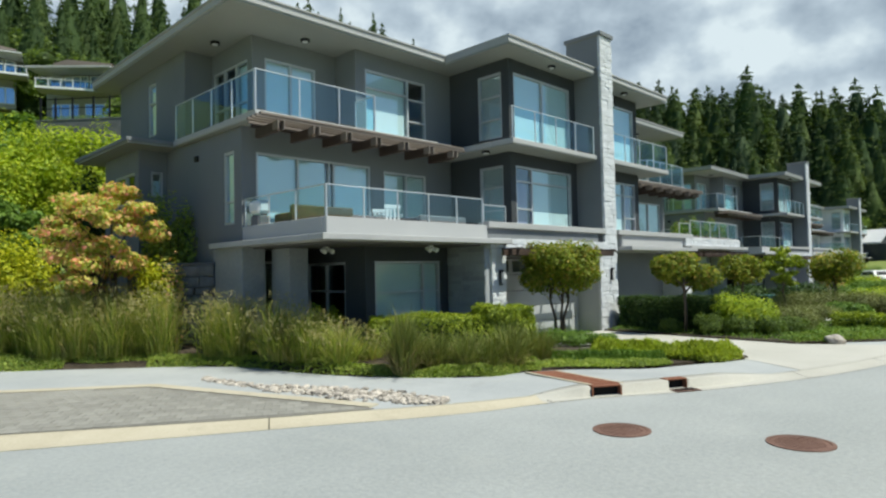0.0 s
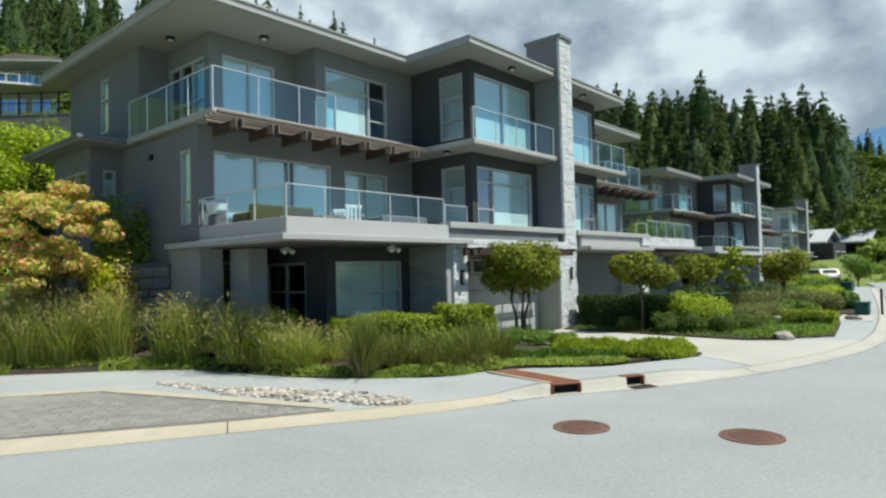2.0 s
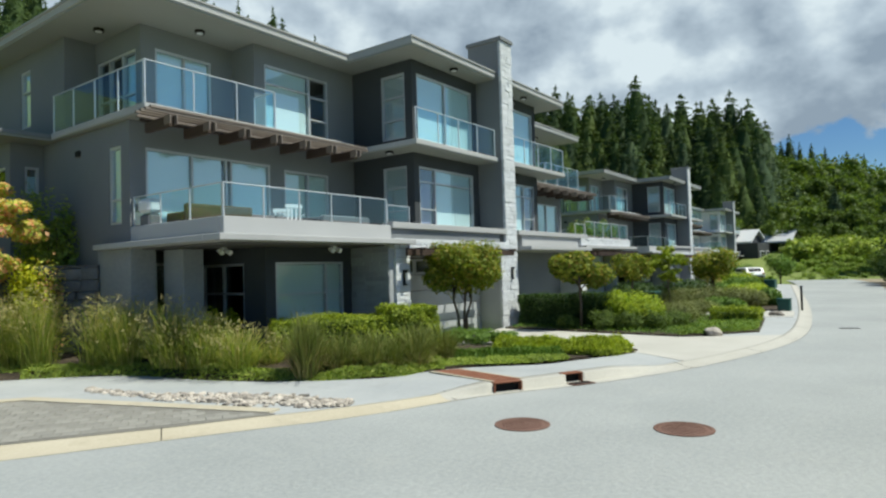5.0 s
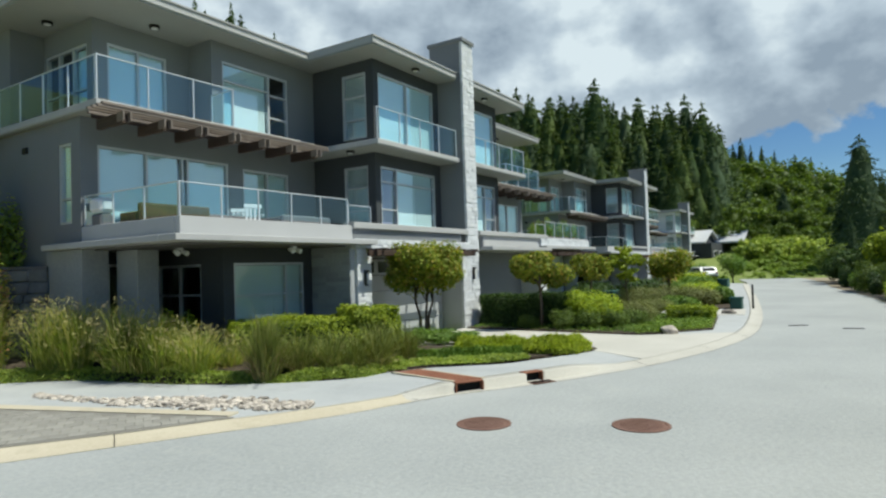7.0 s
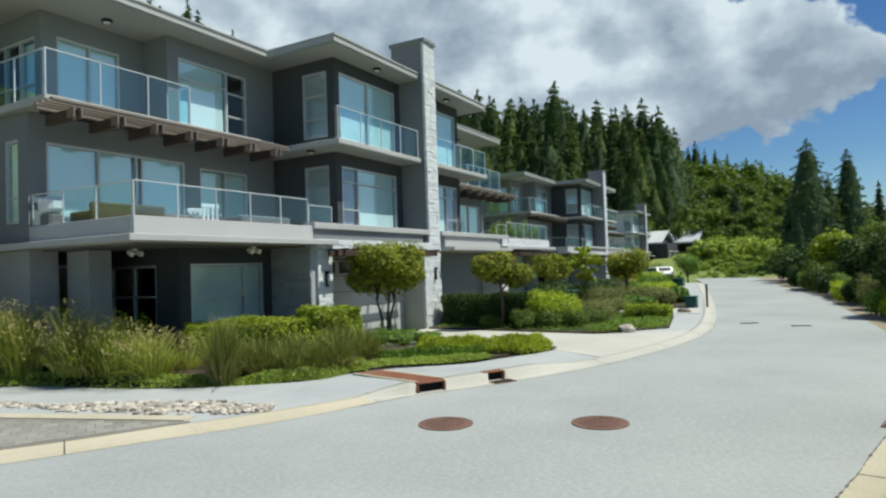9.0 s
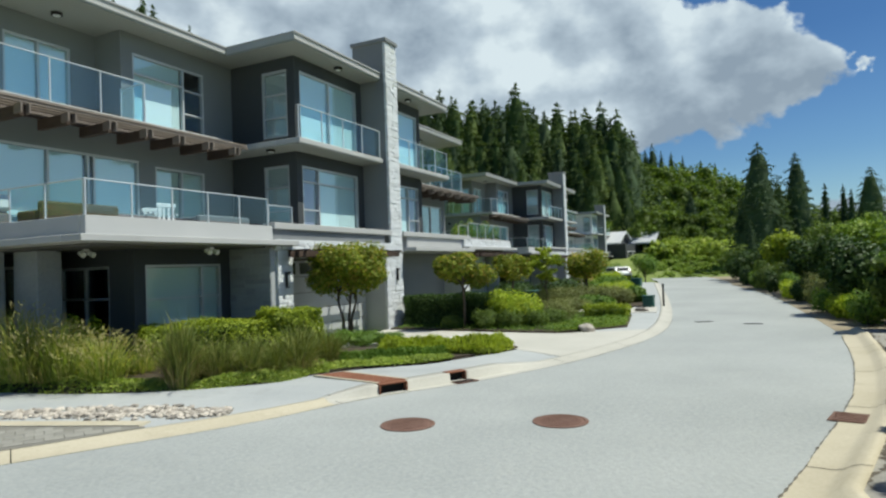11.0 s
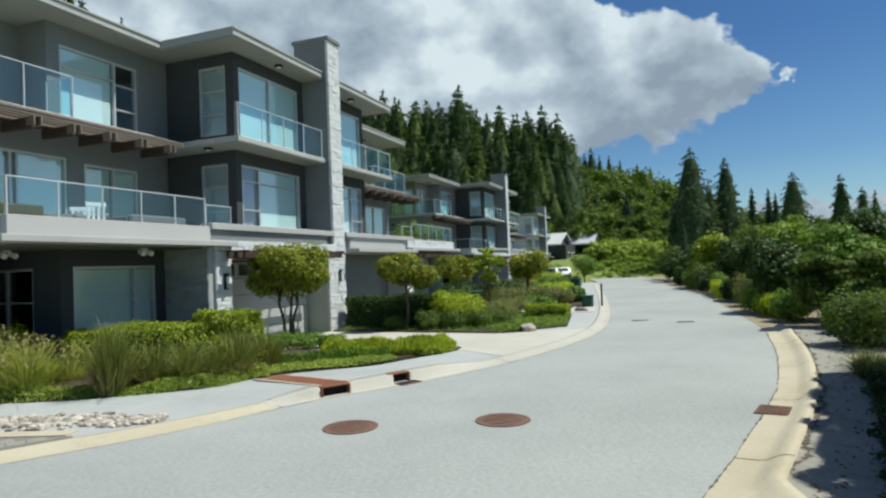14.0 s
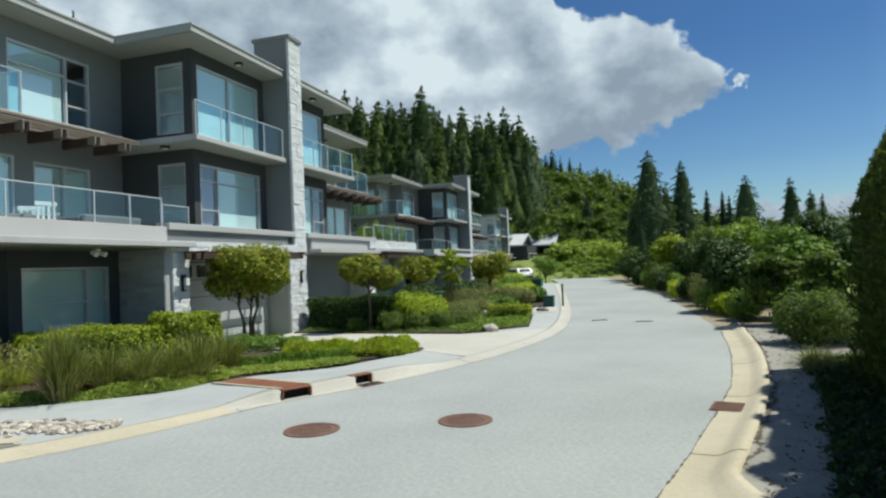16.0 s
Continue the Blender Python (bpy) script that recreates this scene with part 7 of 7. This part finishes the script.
def rock_strip():
    """River rocks in a thin strip of the pavement."""
    rng = random.Random(9)
    t = thing("river_rock_strip", 6.7, 9.9, 0.05, "strip of mixed pale and rusty river rocks in the pavement", "rocks")
    shapes = []
    for k in range(7):
        bm = bmesh.new()
        bmesh.ops.create_icosphere(bm, subdivisions=1, radius=1)
        for v in bm.verts:
            v.co = Vector((v.co.x * 1.25, v.co.y, v.co.z * 0.6)) * (1 + 0.55 * noise.noise(v.co * 1.3 + Vector((k * 3.1, 0, 0))))
        me = bpy.data.meshes.new("rock")
        bm.to_mesh(me)
        bm.free()
        me.materials.append(ROCK)
        shapes.append(me)
    line = smooth_line([(5.72, 12.5), (5.86, 11.2), (6.15, 10.1), (6.50, 9.15), (6.82, 8.3), (7.02, 7.55), (7.22, 7.1)], 10)
    for k in range(760):
        f = rng.random()
        i = int(f * (len(line) - 1))
        p = line[i]
        wide = float(np.interp(f, [0, 0.2, 0.4, 0.6, 0.85, 1.0], [0.10, 0.12, 0.34, 0.40, 0.36, 0.10]))
        off = max(-1.0, min(1.0, rng.gauss(0, 0.5))) * wide
        r = rng.uniform(0.026, 0.066) * (1.25 if rng.random() < 0.12 else 1.0)
        ob = new("rock", rng.choice(shapes))
        ob.matrix_basis = pose(p[0] + off - 6.7, p[1] + off * 0.5 - 9.9, 0.005 + r * 0.3, rng.uniform(-20, 20), rng.uniform(-20, 20), rng.uniform(0, 360)) @ Matrix.Diagonal((r, r, r, 1))
        ob.parent = t


rock_strip()


# deck furniture
def sofa(x, y, turn, mat, label):
    t = thing("outdoor_sofa", x, y, 3.0, label, "sofa", "deck seating", turn=turn)
    part("base", Solid().box(-0.9, 0.9, -0.4, 0.4, 0.05, 0.36, 0.03), mat, t)
    part("backrest", Solid().box(-0.9, 0.9, 0.28, 0.42, 0.36, 0.78 if mat is WICKER else 0.64, 0.04), mat, t)
    for s in (-1, 1):
        part("armrest", Solid().box(s * 0.9, s * 0.76, -0.4, 0.277, 0.36, 0.60, 0.03), mat, t)
        part("cushion", Solid().box(s * 0.02, s * 0.75, -0.38, 0.27, 0.362, 0.50, 0.04), WHITE if mat is not WICKER else rough_surface("olive_cushion", (0.11, 0.10, 0.035), (0.16, 0.145, 0.06)), t)
        for q in (-0.33, 0.33):
            part("leg", Solid().box(s * 0.85 - 0.03, s * 0.85 + 0.03, q - 0.03, q + 0.03, 0.0, 0.049), DARK_METAL, t)
    return t


def chair(x, y, turn, label):
    t = thing("deck_chair", x, y, 3.0, label, "chair", "deck seating", turn=turn)
    part("seat", Solid().box(-0.25, 0.25, -0.25, 0.25, 0.40, 0.45, 0.02), WHITE, t)
    back = part("backrest", Solid().box(-0.25, 0.25, 0.22, 0.25, 0.80, 0.90, 0.01), WHITE, t)
    for k in range(4):
        part("slat", Solid().box(-0.21 + k * 0.12, -0.15 + k * 0.12, 0.222, 0.246, 0.452, 0.798, 0.006), WHITE, back)
    for sx in (-1, 1):
        part("armrest", Solid().box(sx * 0.29 - 0.025, sx * 0.29 + 0.025, -0.25, 0.25, 0.62, 0.66, 0.008), WHITE, t)
        for sy in (-1, 1):
            part("leg", Solid().box(sx * 0.24 - 0.02, sx * 0.24 + 0.02, sy * 0.24 - 0.02, sy * 0.24 + 0.02, 0.0, 0.399), WHITE, t)
    return t


sofa(8.95, 13.35, 180, WICKER, "low olive-brown wicker sofa on the deck")
GREY_SEAT = rough_surface("grey_weave", (0.13, 0.13, 0.135), (0.19, 0.19, 0.195), grain=60)
sofa(10.7, 13.5, 180, GREY_SEAT, "low grey outdoor sofa on the deck")
sofa(12.35, 12.6, 180, GREY_SEAT, "grey outdoor sofa beside the deck gate")
chair(10.95, 12.9, 170, "white deck chair by the sliding doors")
chair(11.5, 13.9, 150, "white deck chair beside a grey sofa")
heater = thing("grill_cart", 7.98, 14.3, 3.0, "white covered grill standing at the wall", "grill")
part("cover", Solid().box(-0.15, 0.15, -0.22, 0.22, 0.0, 0.62, 0.05), GREY_SEAT, heater)
part("lid", Solid().box(-0.19, 0.19, -0.26, 0.26, 0.622, 0.98, 0.09), WHITE, heater, "white rounded lid")


def planter(x, y, z, seed, label):
    t = thing("flower_box", x, y, z, label, "flower box", "deck flower boxes")
    rng = np.random.default_rng(seed)
    part("box", Solid().box(-0.32, 0.32, -0.14, 0.14, 0, 0.46, 0.015), TIMBER_WORN, t)
    up = 0.16 * (seed % 3)
    L = [(-0.2, 0, 0.62, 0.20, 0.18, 0.22 + up), (0.05, 0, 0.74 + up, 0.20, 0.18, 0.30), (0.22, 0, 0.62, 0.16, 0.16, 0.22)]
    part("plant", leafy("plant", rng, L, 500, 0.08, LEAF_GREEN), LEAF_GREEN, t)
    part("blossom", leafy("blossom", rng, L, 120, 0.06, LEAF_PINK, shell=0.1), LEAF_PINK, t, "red and pink blossom")


for k, x in enumerate((25.6, 26.4, 27.2, 28.0, 28.7, 29.4, 30.1, 30.7)):
    planter(x, 11.70 + 0.1 * (k % 2), 3.0, 300 + k, "timber flower box with red and green plants behind the deck railing")


def parked_car(x, y, turn):
    """A white estate car seen from the side, with windows, wheels and lights."""
    t = thing("parked_car", x, y, -0.08, "white estate car parked at the far kerb", "car", turn=turn)
    prof = [(-2.2, 0.35), (-2.25, 0.75), (-2.1, 0.98), (-1.75, 1.42), (-1.2, 1.52), (0.3, 1.50), (1.05, 1.02), (1.95, 0.88), (2.2, 0.68), (2.22, 0.35)]
    n = len(prof)
    V, F = [], []
    for y0, k in ((-0.88, 0.93), (-0.80, 1.0), (0.80, 1.0), (0.88, 0.93)):
        V += [(px, y0, 0.35 + (pz - 0.35) * k) for px, pz in prof]
    for r in range(3):
        F += [(r * n + i, r * n + (i + 1) % n, (r + 1) * n + (i + 1) % n, (r + 1) * n + i) for i in range(n)]
    F += [tuple(reversed(range(n))), tuple(range(3 * n, 4 * n))]
    part("body", Solid().add(V, F), CAR_PAINT, t)
    glass = rough_surface("tinted_glass", (0.012, 0.014, 0.016), (0.02, 0.022, 0.025), rough=0.08, bump=0.0, specular=0.7)
    for sy in (-1, 1):
        for a, b in ((-1.65, -0.75), (-0.68, 0.05), (0.10, 0.55)):
            part("side_window", Solid().box(a, b, sy * 0.878, sy * 0.89, 1.02, 1.36 - 0.12 * max(0, b - 0.2), 0.004), glass, t)
    part("windscreen", Solid().add([(0.42, -0.72, 1.44), (0.42, 0.72, 1.44), (1.02, 0.78, 1.06), (1.02, -0.78, 1.06)], [(0, 1, 2, 3)]), glass, t)
    part("rear_window", Solid().add([(-2.075, -0.70, 1.05), (-2.075, 0.70, 1.05), (-1.80, 0.66, 1.40), (-1.80, -0.66, 1.40)], [(3, 2, 1, 0)]), glass, t)
    part("bumper", Solid().box(-2.31, -2.235, -0.80, 0.80, 0.40, 0.60, 0.02), glass, t, "dark rear bumper")
    for wx in (-1.4, 1.42):
        for sy in (-1, 1):
            tyre = Solid()
            tyre.tube([(wx, sy * 0.90, 0.32), (wx, sy * 0.70, 0.32)], [0.32, 0.32], 20)
            w = part("wheel", tyre, TYRE, t)
            part("rim", Solid().tube([(wx, sy * 0.915, 0.32), (wx, sy * 0.902, 0.32)], [0.21, 0.21], 16), ALU, w)
    for sy in (-1, 1):
        part("tail_light", Solid().box(-2.27, -2.20, sy * 0.62, sy * 0.82, 0.78, 0.95, 0.01), rough_surface("tail_light_red", (0.25, 0.01, 0.01), (0.3, 0.015, 0.015), rough=0.2, bump=0.0), t)
        part("headlight", Solid().box(2.12, 2.21, sy * 0.60, sy * 0.82, 0.62, 0.76, 0.01), ALU, t)


parked_car(73.6, 13.85, 34)


# ---- houses on the slope and at the bend ----
def slope_house(x, y, z, turn, w, label, porch=0.0):
    """A two-storey hillside house; z is its upper floor, porch turns the balcony away from the wall."""
    t = thing("hillside_house", x, y, z, label, "house", "hillside houses", turn=turn)
    d = 8.0
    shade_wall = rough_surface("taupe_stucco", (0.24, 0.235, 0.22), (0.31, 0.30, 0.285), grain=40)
    glazing = glass_surface("hillside_window_glass", (0.75, 0.82, 0.90), 0.38, 0.5)
    pale = rough_surface("pale_blue_blind", (0.62, 0.70, 0.76), (0.72, 0.78, 0.83), grain=30, bump=0.0)
    part("wall", Solid().box(-w / 2 + 0.5, w / 2 - 0.4, 2.4, d, -4.6, 2.72), shade_wall, t)
    roof = part("roof", Solid().box(-w / 2 - 0.4, w / 2 + 0.4, -1.2, d + 0.6, 2.72, 2.98, 0.02), FASCIA, t, "flat roof with a wide pale eave")
    part("soffit", Solid().box(-w / 2 - 0.36, w / 2 + 0.36, -1.15, d + 0.5, 2.66, 2.718), SOFFIT, roof)
    part("clerestory", Solid().box(-w * 0.22, w * 0.36, 1.6, d - 1, 2.98, 3.75), shade_wall, t)
    for k in range(5):
        px = -w * 0.20 + k * w * 0.11
        wn = part("window", Solid().box(px, px + w * 0.10, 1.52, 1.59, 3.08, 3.68, 0.01), WHITE, t)
        part("pane", Solid().box(px + 0.06, px + w * 0.10 - 0.06, 1.49, 1.515, 3.14, 3.62), glazing, wn)
    part("upper_roof", Solid().add([(-w * .30, 1.0, 3.75), (w * .46, 1.0, 3.75), (w * .46, d, 3.75), (-w * .30, d, 3.75), (-w * .30, 1.0, 3.98), (-w * .12, 1.0, 4.55), (w * .46, 1.0, 3.95), (-w * .30, d, 3.98), (-w * .12, d, 4.55), (w * .46, d, 3.95)], [(0, 1, 6, 5, 4), (2, 3, 7, 8, 9), (4, 5, 8, 7), (5, 6, 9, 8), (1, 2, 9, 6), (3, 0, 4, 7), (3, 2, 1, 0)]), TIMBER_WORN, t, "low pitched brown roof")
    c, sn = math.cos(radians(porch)), math.sin(radians(porch))
    swing = lambda vx, vy: (vx * c - vy * sn, vx * sn + vy * c)

    def swung(x0, x1, y0, y1, z0, z1):
        return Solid().prism([swing(*q) for q in ((x0, y0), (x1, y0), (x1, y1), (x0, y1))], z0, z1)

    slab = part("balcony", swung(-w / 2 + 0.9, w / 2 + 1.2, -0.9, 2.2, -0.28, 0.0), WHITE, t, "white balcony slab")
    part("balcony_soffit", swung(-w / 2 + 1.0, w / 2 + 1.1, -0.8, 2.15, -0.40, -0.285), shade_wall, slab)
    part("balcony_glass", swung(-w / 2 + 1.1, w / 2 + 1.0, -0.80, -0.78, 0.06, 0.95), RAIL_GLASS, slab)
    for k in range(8):
        px = -w / 2 + 1.0 + k * w / 7
        part("post", swung(px - 0.05, px + 0.05, -0.86, -0.76, 0.002, 1.0), WHITE, slab)
    part("top_rail", swung(-w / 2 + 0.9, w / 2 + 1.15, -0.87, -0.75, 1.002, 1.08), WHITE, slab)
    for z0, z1, spans in ((0.1, 2.5, ((0.10, 0.26), (0.29, 0.60), (0.63, 0.78), (0.81, 0.94))), (-3.9, -1.5, ((0.12, 0.48), (0.56, 0.94)))):
        for a, b in spans:
            xa, xb = -w / 2 + a * w, -w / 2 + b * w
            n = max(1, round((xb - xa) / 1.3))
            part("blind", Solid().box(xa + 0.05, xb - 0.05, 2.36, 2.395, z0 + 0.05, z1 - 0.05), pale if a > 0.2 else rough_surface("blue_curtain", (0.30, 0.38, 0.52), (0.38, 0.46, 0.60), bump=0.0), t)
            for k in range(n):
                ua, ub = xa + (xb - xa) * k / n, xa + (xb - xa) * (k + 1) / n
                holes = ((ua + 0.07, ub - 0.07, z0 + 0.07, z1 - 0.07),)
                wn = part("window", wall_mesh(Solid(), "x", 2.24, 0.08, ua + 0.002, ub - 0.002, z0, z1, holes), WHITE, t)
                part("pane", Solid().box(ua + 0.06, ub - 0.06, 2.27, 2.285, z0 + 0.06, z1 - 0.06), glazing, wn)


slope_house(26.15, 98.1, 28.7, -42, 10.5, "taupe flat-roofed house with a white balcony up the slope", porch=16)
slope_house(17.2, 108.0, 31.9, -14, 9.0, "pale balconied house at the edge of the wood")
wx, wy, wz, wt = 15.9, 57.6, 15.3, -50
foot = float(hill(wx, wy)) - wz - 1.5
rw = thing("retaining_wall", wx, wy, wz, "dark stone garden retaining wall below a hillside house", "wall", turn=wt)
part("wall", Solid().box(-3.6, 5.0, -0.3, 0.3, foot, -0.08, 0.03), GARDEN_STONE, rw)
part("coping", Solid().box(-3.65, 5.05, -0.34, 0.34, -0.078, 0.0, 0.01), GARDEN_STONE, rw)
ground_cover("wall_top_grass", lambda rng, n: np.stack([(u := rng.uniform(-3.6, 5.0, n)) * math.cos(radians(wt)) + wx - 0.25 * math.sin(radians(wt)), u * math.sin(radians(wt)) + wy + rng.uniform(-0.2, 0.5, n), wz + 0.4 * rng.random(n)], 1), 2600, 0.16, LEAF_MEADOW, "pale green grass along the top of the retaining wall", 28, True)
fence = thing("garden_fence", wx, wy, wz, "black metal garden fence on the retaining wall", "fence", turn=wt)
part("rail", Solid().box(-2.9, 5.0, -0.03, 0.03, 1.72, 1.80), DARK_METAL, fence)
part("rail", Solid().box(-2.9, 5.0, -0.03, 0.03, 0.95, 1.01), DARK_METAL, fence)
for px in (-3.4, -2.1, -0.6, 1.2, 2.6, 4.2):
    part("post", Solid().box(px - 0.06, px + 0.06, -0.06, 0.06, -0.01, 1.9), DARK_METAL, fence)


def gable_house(x, y, turn):
    t = thing("gabled_house", x, y, 0.45, "grey gabled house with pale metal roofs at the bend", "house", turn=turn)
    part("wall", Solid().box(-4.4, 4.4, 0, 8, -2.5, 4.09), STUCCO_DARK, t)
    pale = rough_surface("pale_roof_metal", (0.56, 0.57, 0.58), (0.66, 0.66, 0.67), grain=20, rough=0.55, metal=0.1)
    for cx, w, h, y0 in ((-1.7, 3.3, 1.75, 0.6), (2.7, 2.3, 1.65, -3.0)):
        V = [(cx - w, y0, 4.1), (cx, y0, 4.1 + h), (cx + w, y0, 4.1), (cx - w, 8.4, 4.1), (cx, 8.4, 4.1 + h), (cx + w, 8.4, 4.1)]
        lift = [(vx, vy, vz + 0.22) for vx, vy, vz in V]
        part("roof", Solid().add(V + lift, [(6, 7, 10, 9), (7, 8, 11, 10), (1, 0, 3, 4), (2, 1, 4, 5), (0, 1, 7, 6), (1, 2, 8, 7), (0, 6, 9, 3), (2, 5, 11, 8), (3, 9, 10, 4), (4, 10, 11, 5)]), pale, t)
        part("gable", Solid().add([(cx - w + 0.3, y0 + 0.5, 4.1), (cx + w - 0.3, y0 + 0.5, 4.1), (cx, y0 + 0.5, 4.0 + h)], [(0, 1, 2)]), STUCCO_DARK, t)
    for px in (-3.6, -1.2, 2.0):
        wn = part("window", Solid().box(px, px + 1.6, -0.06, -0.01, 1.2, 3.0, 0.01), WHITE, t)
        part("pane", Solid().box(px + 0.1, px + 1.5, -0.09, -0.061, 1.3, 2.9), rough_surface("dim_glass", (0.03, 0.04, 0.05), (0.06, 0.07, 0.08), rough=0.15, bump=0.0), wn)


gx, gy = by_angle(81.0, 101)
gable_house(gx, gy, -8)

for k, (x, y, turn) in enumerate([(22.46, 1.48, -62), (21.83, 0.03, -82)]):
    v = thing("valve_cover", x, y, 0.0, "small dark iron valve cover in the road", "valve cover", "valve covers", turn=turn)
    part("lid", Solid().box(-0.26, 0.26, -0.11, 0.11, 0.001, 0.012, 0.004), DARK_METAL, v)


def garden_wall(x, y, turn, length, height):
    """A dry-laid stone retaining wall in rough courses."""
    rng = random.Random(31)
    t = thing("garden_wall", x, y, 0.0, "dark rough stone retaining wall beside the house", "wall", turn=turn)
    part("backing", Solid().box(0, length, 0.06, 0.5, 0, height - 0.05), GARDEN_STONE, t)
    shapes = []
    for k in range(5):
        bm = bmesh.new()
        bmesh.ops.create_cube(bm, size=1)
        for v in bm.verts:
            v.co += Vector((rng.uniform(-.05, .05), rng.uniform(-.1, .1), rng.uniform(-.06, .06)))
        bmesh.ops.bevel(bm, geom=bm.edges[:], offset=0.08, segments=1, affect="EDGES")
        me = bpy.data.meshes.new("stone")
        bm.to_mesh(me)
        bm.free()
        me.materials.append(GARDEN_STONE)
        shapes.append(me)
    z = 0.0
    while z < height - 0.05:
        h = min(rng.uniform(0.18, 0.30), height - z)
        u = 0.0
        while u < length - 0.05:
            w = min(rng.uniform(0.3, 0.65), length - u)
            ob = new("stone", rng.choice(shapes))
            ob.matrix_basis = Matrix.Translation((u + w / 2, 0.08, z + h / 2)) @ Matrix.Diagonal((w - 0.01, 0.26, h - 0.01, 1))
            ob.parent = t
            u += w
        z += h


garden_wall(6.1, 17.9, -45, 2.3, 2.5)

# saw-cut joints across the kerbs
def kerb_joints(line, wide, top, side, places, owner):
    for x in places:
        i = int(np.argmin(np.abs(line[:, 0] - x)))
        t = line[i + 1] - line[i - 1]
        t = t / np.linalg.norm(t)
        n = np.array([-t[1], t[0]]) * side
        w, h = float(np.broadcast_to(wide, len(line))[i]), float(np.broadcast_to(top, len(line))[i])
        s = Solid()
        prof = [(0.0, 0.004), (0.45, 0.010), (0.58, 0.03), (0.70, h * 0.7), (0.84, h), (1.0, h)]
        strip(s, [[(*(line[i] + n * w * a + t * e), z + 0.003) for a, z in prof] for e in (-0.007, 0.007)])
        part("joint", s, BLACK, owner)


kerb_joints(left_line, wide_l, top_l, 1, [-2.5, 1.2, 4.55, 8.3, 13.1, 16.0, 19.0, 22.0], bpy.data.objects["kerb_west"])
kerb_joints(resample(right_a, 240), 0.56, 0.10, -1, [7.3, 10.2, 13.2, 16.4], bpy.data.objects["kerb_east"])


# worn seams where the road meets the kerbs, and grit along the back of the eastern kerb
def seam(line, offset, lo, hi, thick, z, mat, owner, seed, ragged=0.4, name="seam"):
    rng = np.random.default_rng(seed)
    L = resample(line[(line[:, 0] > lo) & (line[:, 0] < hi)], 260)
    wob = np.convolve(rng.normal(size=len(L) + 8), np.ones(9) / 9, "valid") * thick * ragged * 2
    wide = thick * np.clip(0.6 + ragged * rng.normal(size=len(L)), 0.12, 2.2)
    s = Solid()
    strip(s, [at_height(offset_line(L, offset + wob - wide / 2), z), at_height(offset_line(L, offset + wob + wide / 2), z)])
    part(name, s, mat, owner)


GRIT = rough_surface("dark_grit", (0.06, 0.05, 0.04), (0.16, 0.14, 0.11), grain=30, stain=2.0, bump=0.6, depth=0.01, rough=0.95)
east, west = bpy.data.objects["kerb_east"], bpy.data.objects["kerb_west"]
seam(RIGHT_EDGE, 0.012, 3.0, 19.5, 0.022, 0.0045, GRIT, east, 501, 0.6)
seam(LEFT_EDGE, -0.012, 8.0, 24.0, 0.010, 0.0045, GRIT, west, 502, 0.6)
seam(RIGHT_EDGE, -0.60, 6.6, 19.0, 0.07, 0.066, GRIT, bpy.data.objects["pavement_east"], 503, 0.7, "grit")


def leaf_litter():
    """Dry leaves and cedar scraps blown along the hedge's foot and the verge."""
    rng = np.random.default_rng(506)
    n = 2600
    x = rng.uniform(4.5, 34, n)
    edge = np.interp(x, RIGHT_EDGE[:, 0], RIGHT_EDGE[:, 1])
    back = 0.62 + 2.2 * rng.random(n) ** 0.8
    C = np.stack([x, edge - back, np.where(x < 19.8, 0.066, 0.006) + rng.random(n) * 0.012], 1)
    V, F = leaf_quads(rng, C, 0.06, 0.5, face=np.tile([[0.0, 0.0, 1.5]], (n, 1)))
    me = mesh_of("leaf_litter", V, F)
    litter = leaf_surface("dry_leaves", [(0.0, (0.05, 0.03, 0.015)), (0.6, (0.14, 0.085, 0.04)), (1.0, (0.26, 0.18, 0.09))], 0.2, 0.8)
    me.materials.append(litter)
    tagged(new("leaf_litter", me), "dry brown leaf litter along the hedge and verge", "leaf litter", "", "stuff")


leaf_litter()
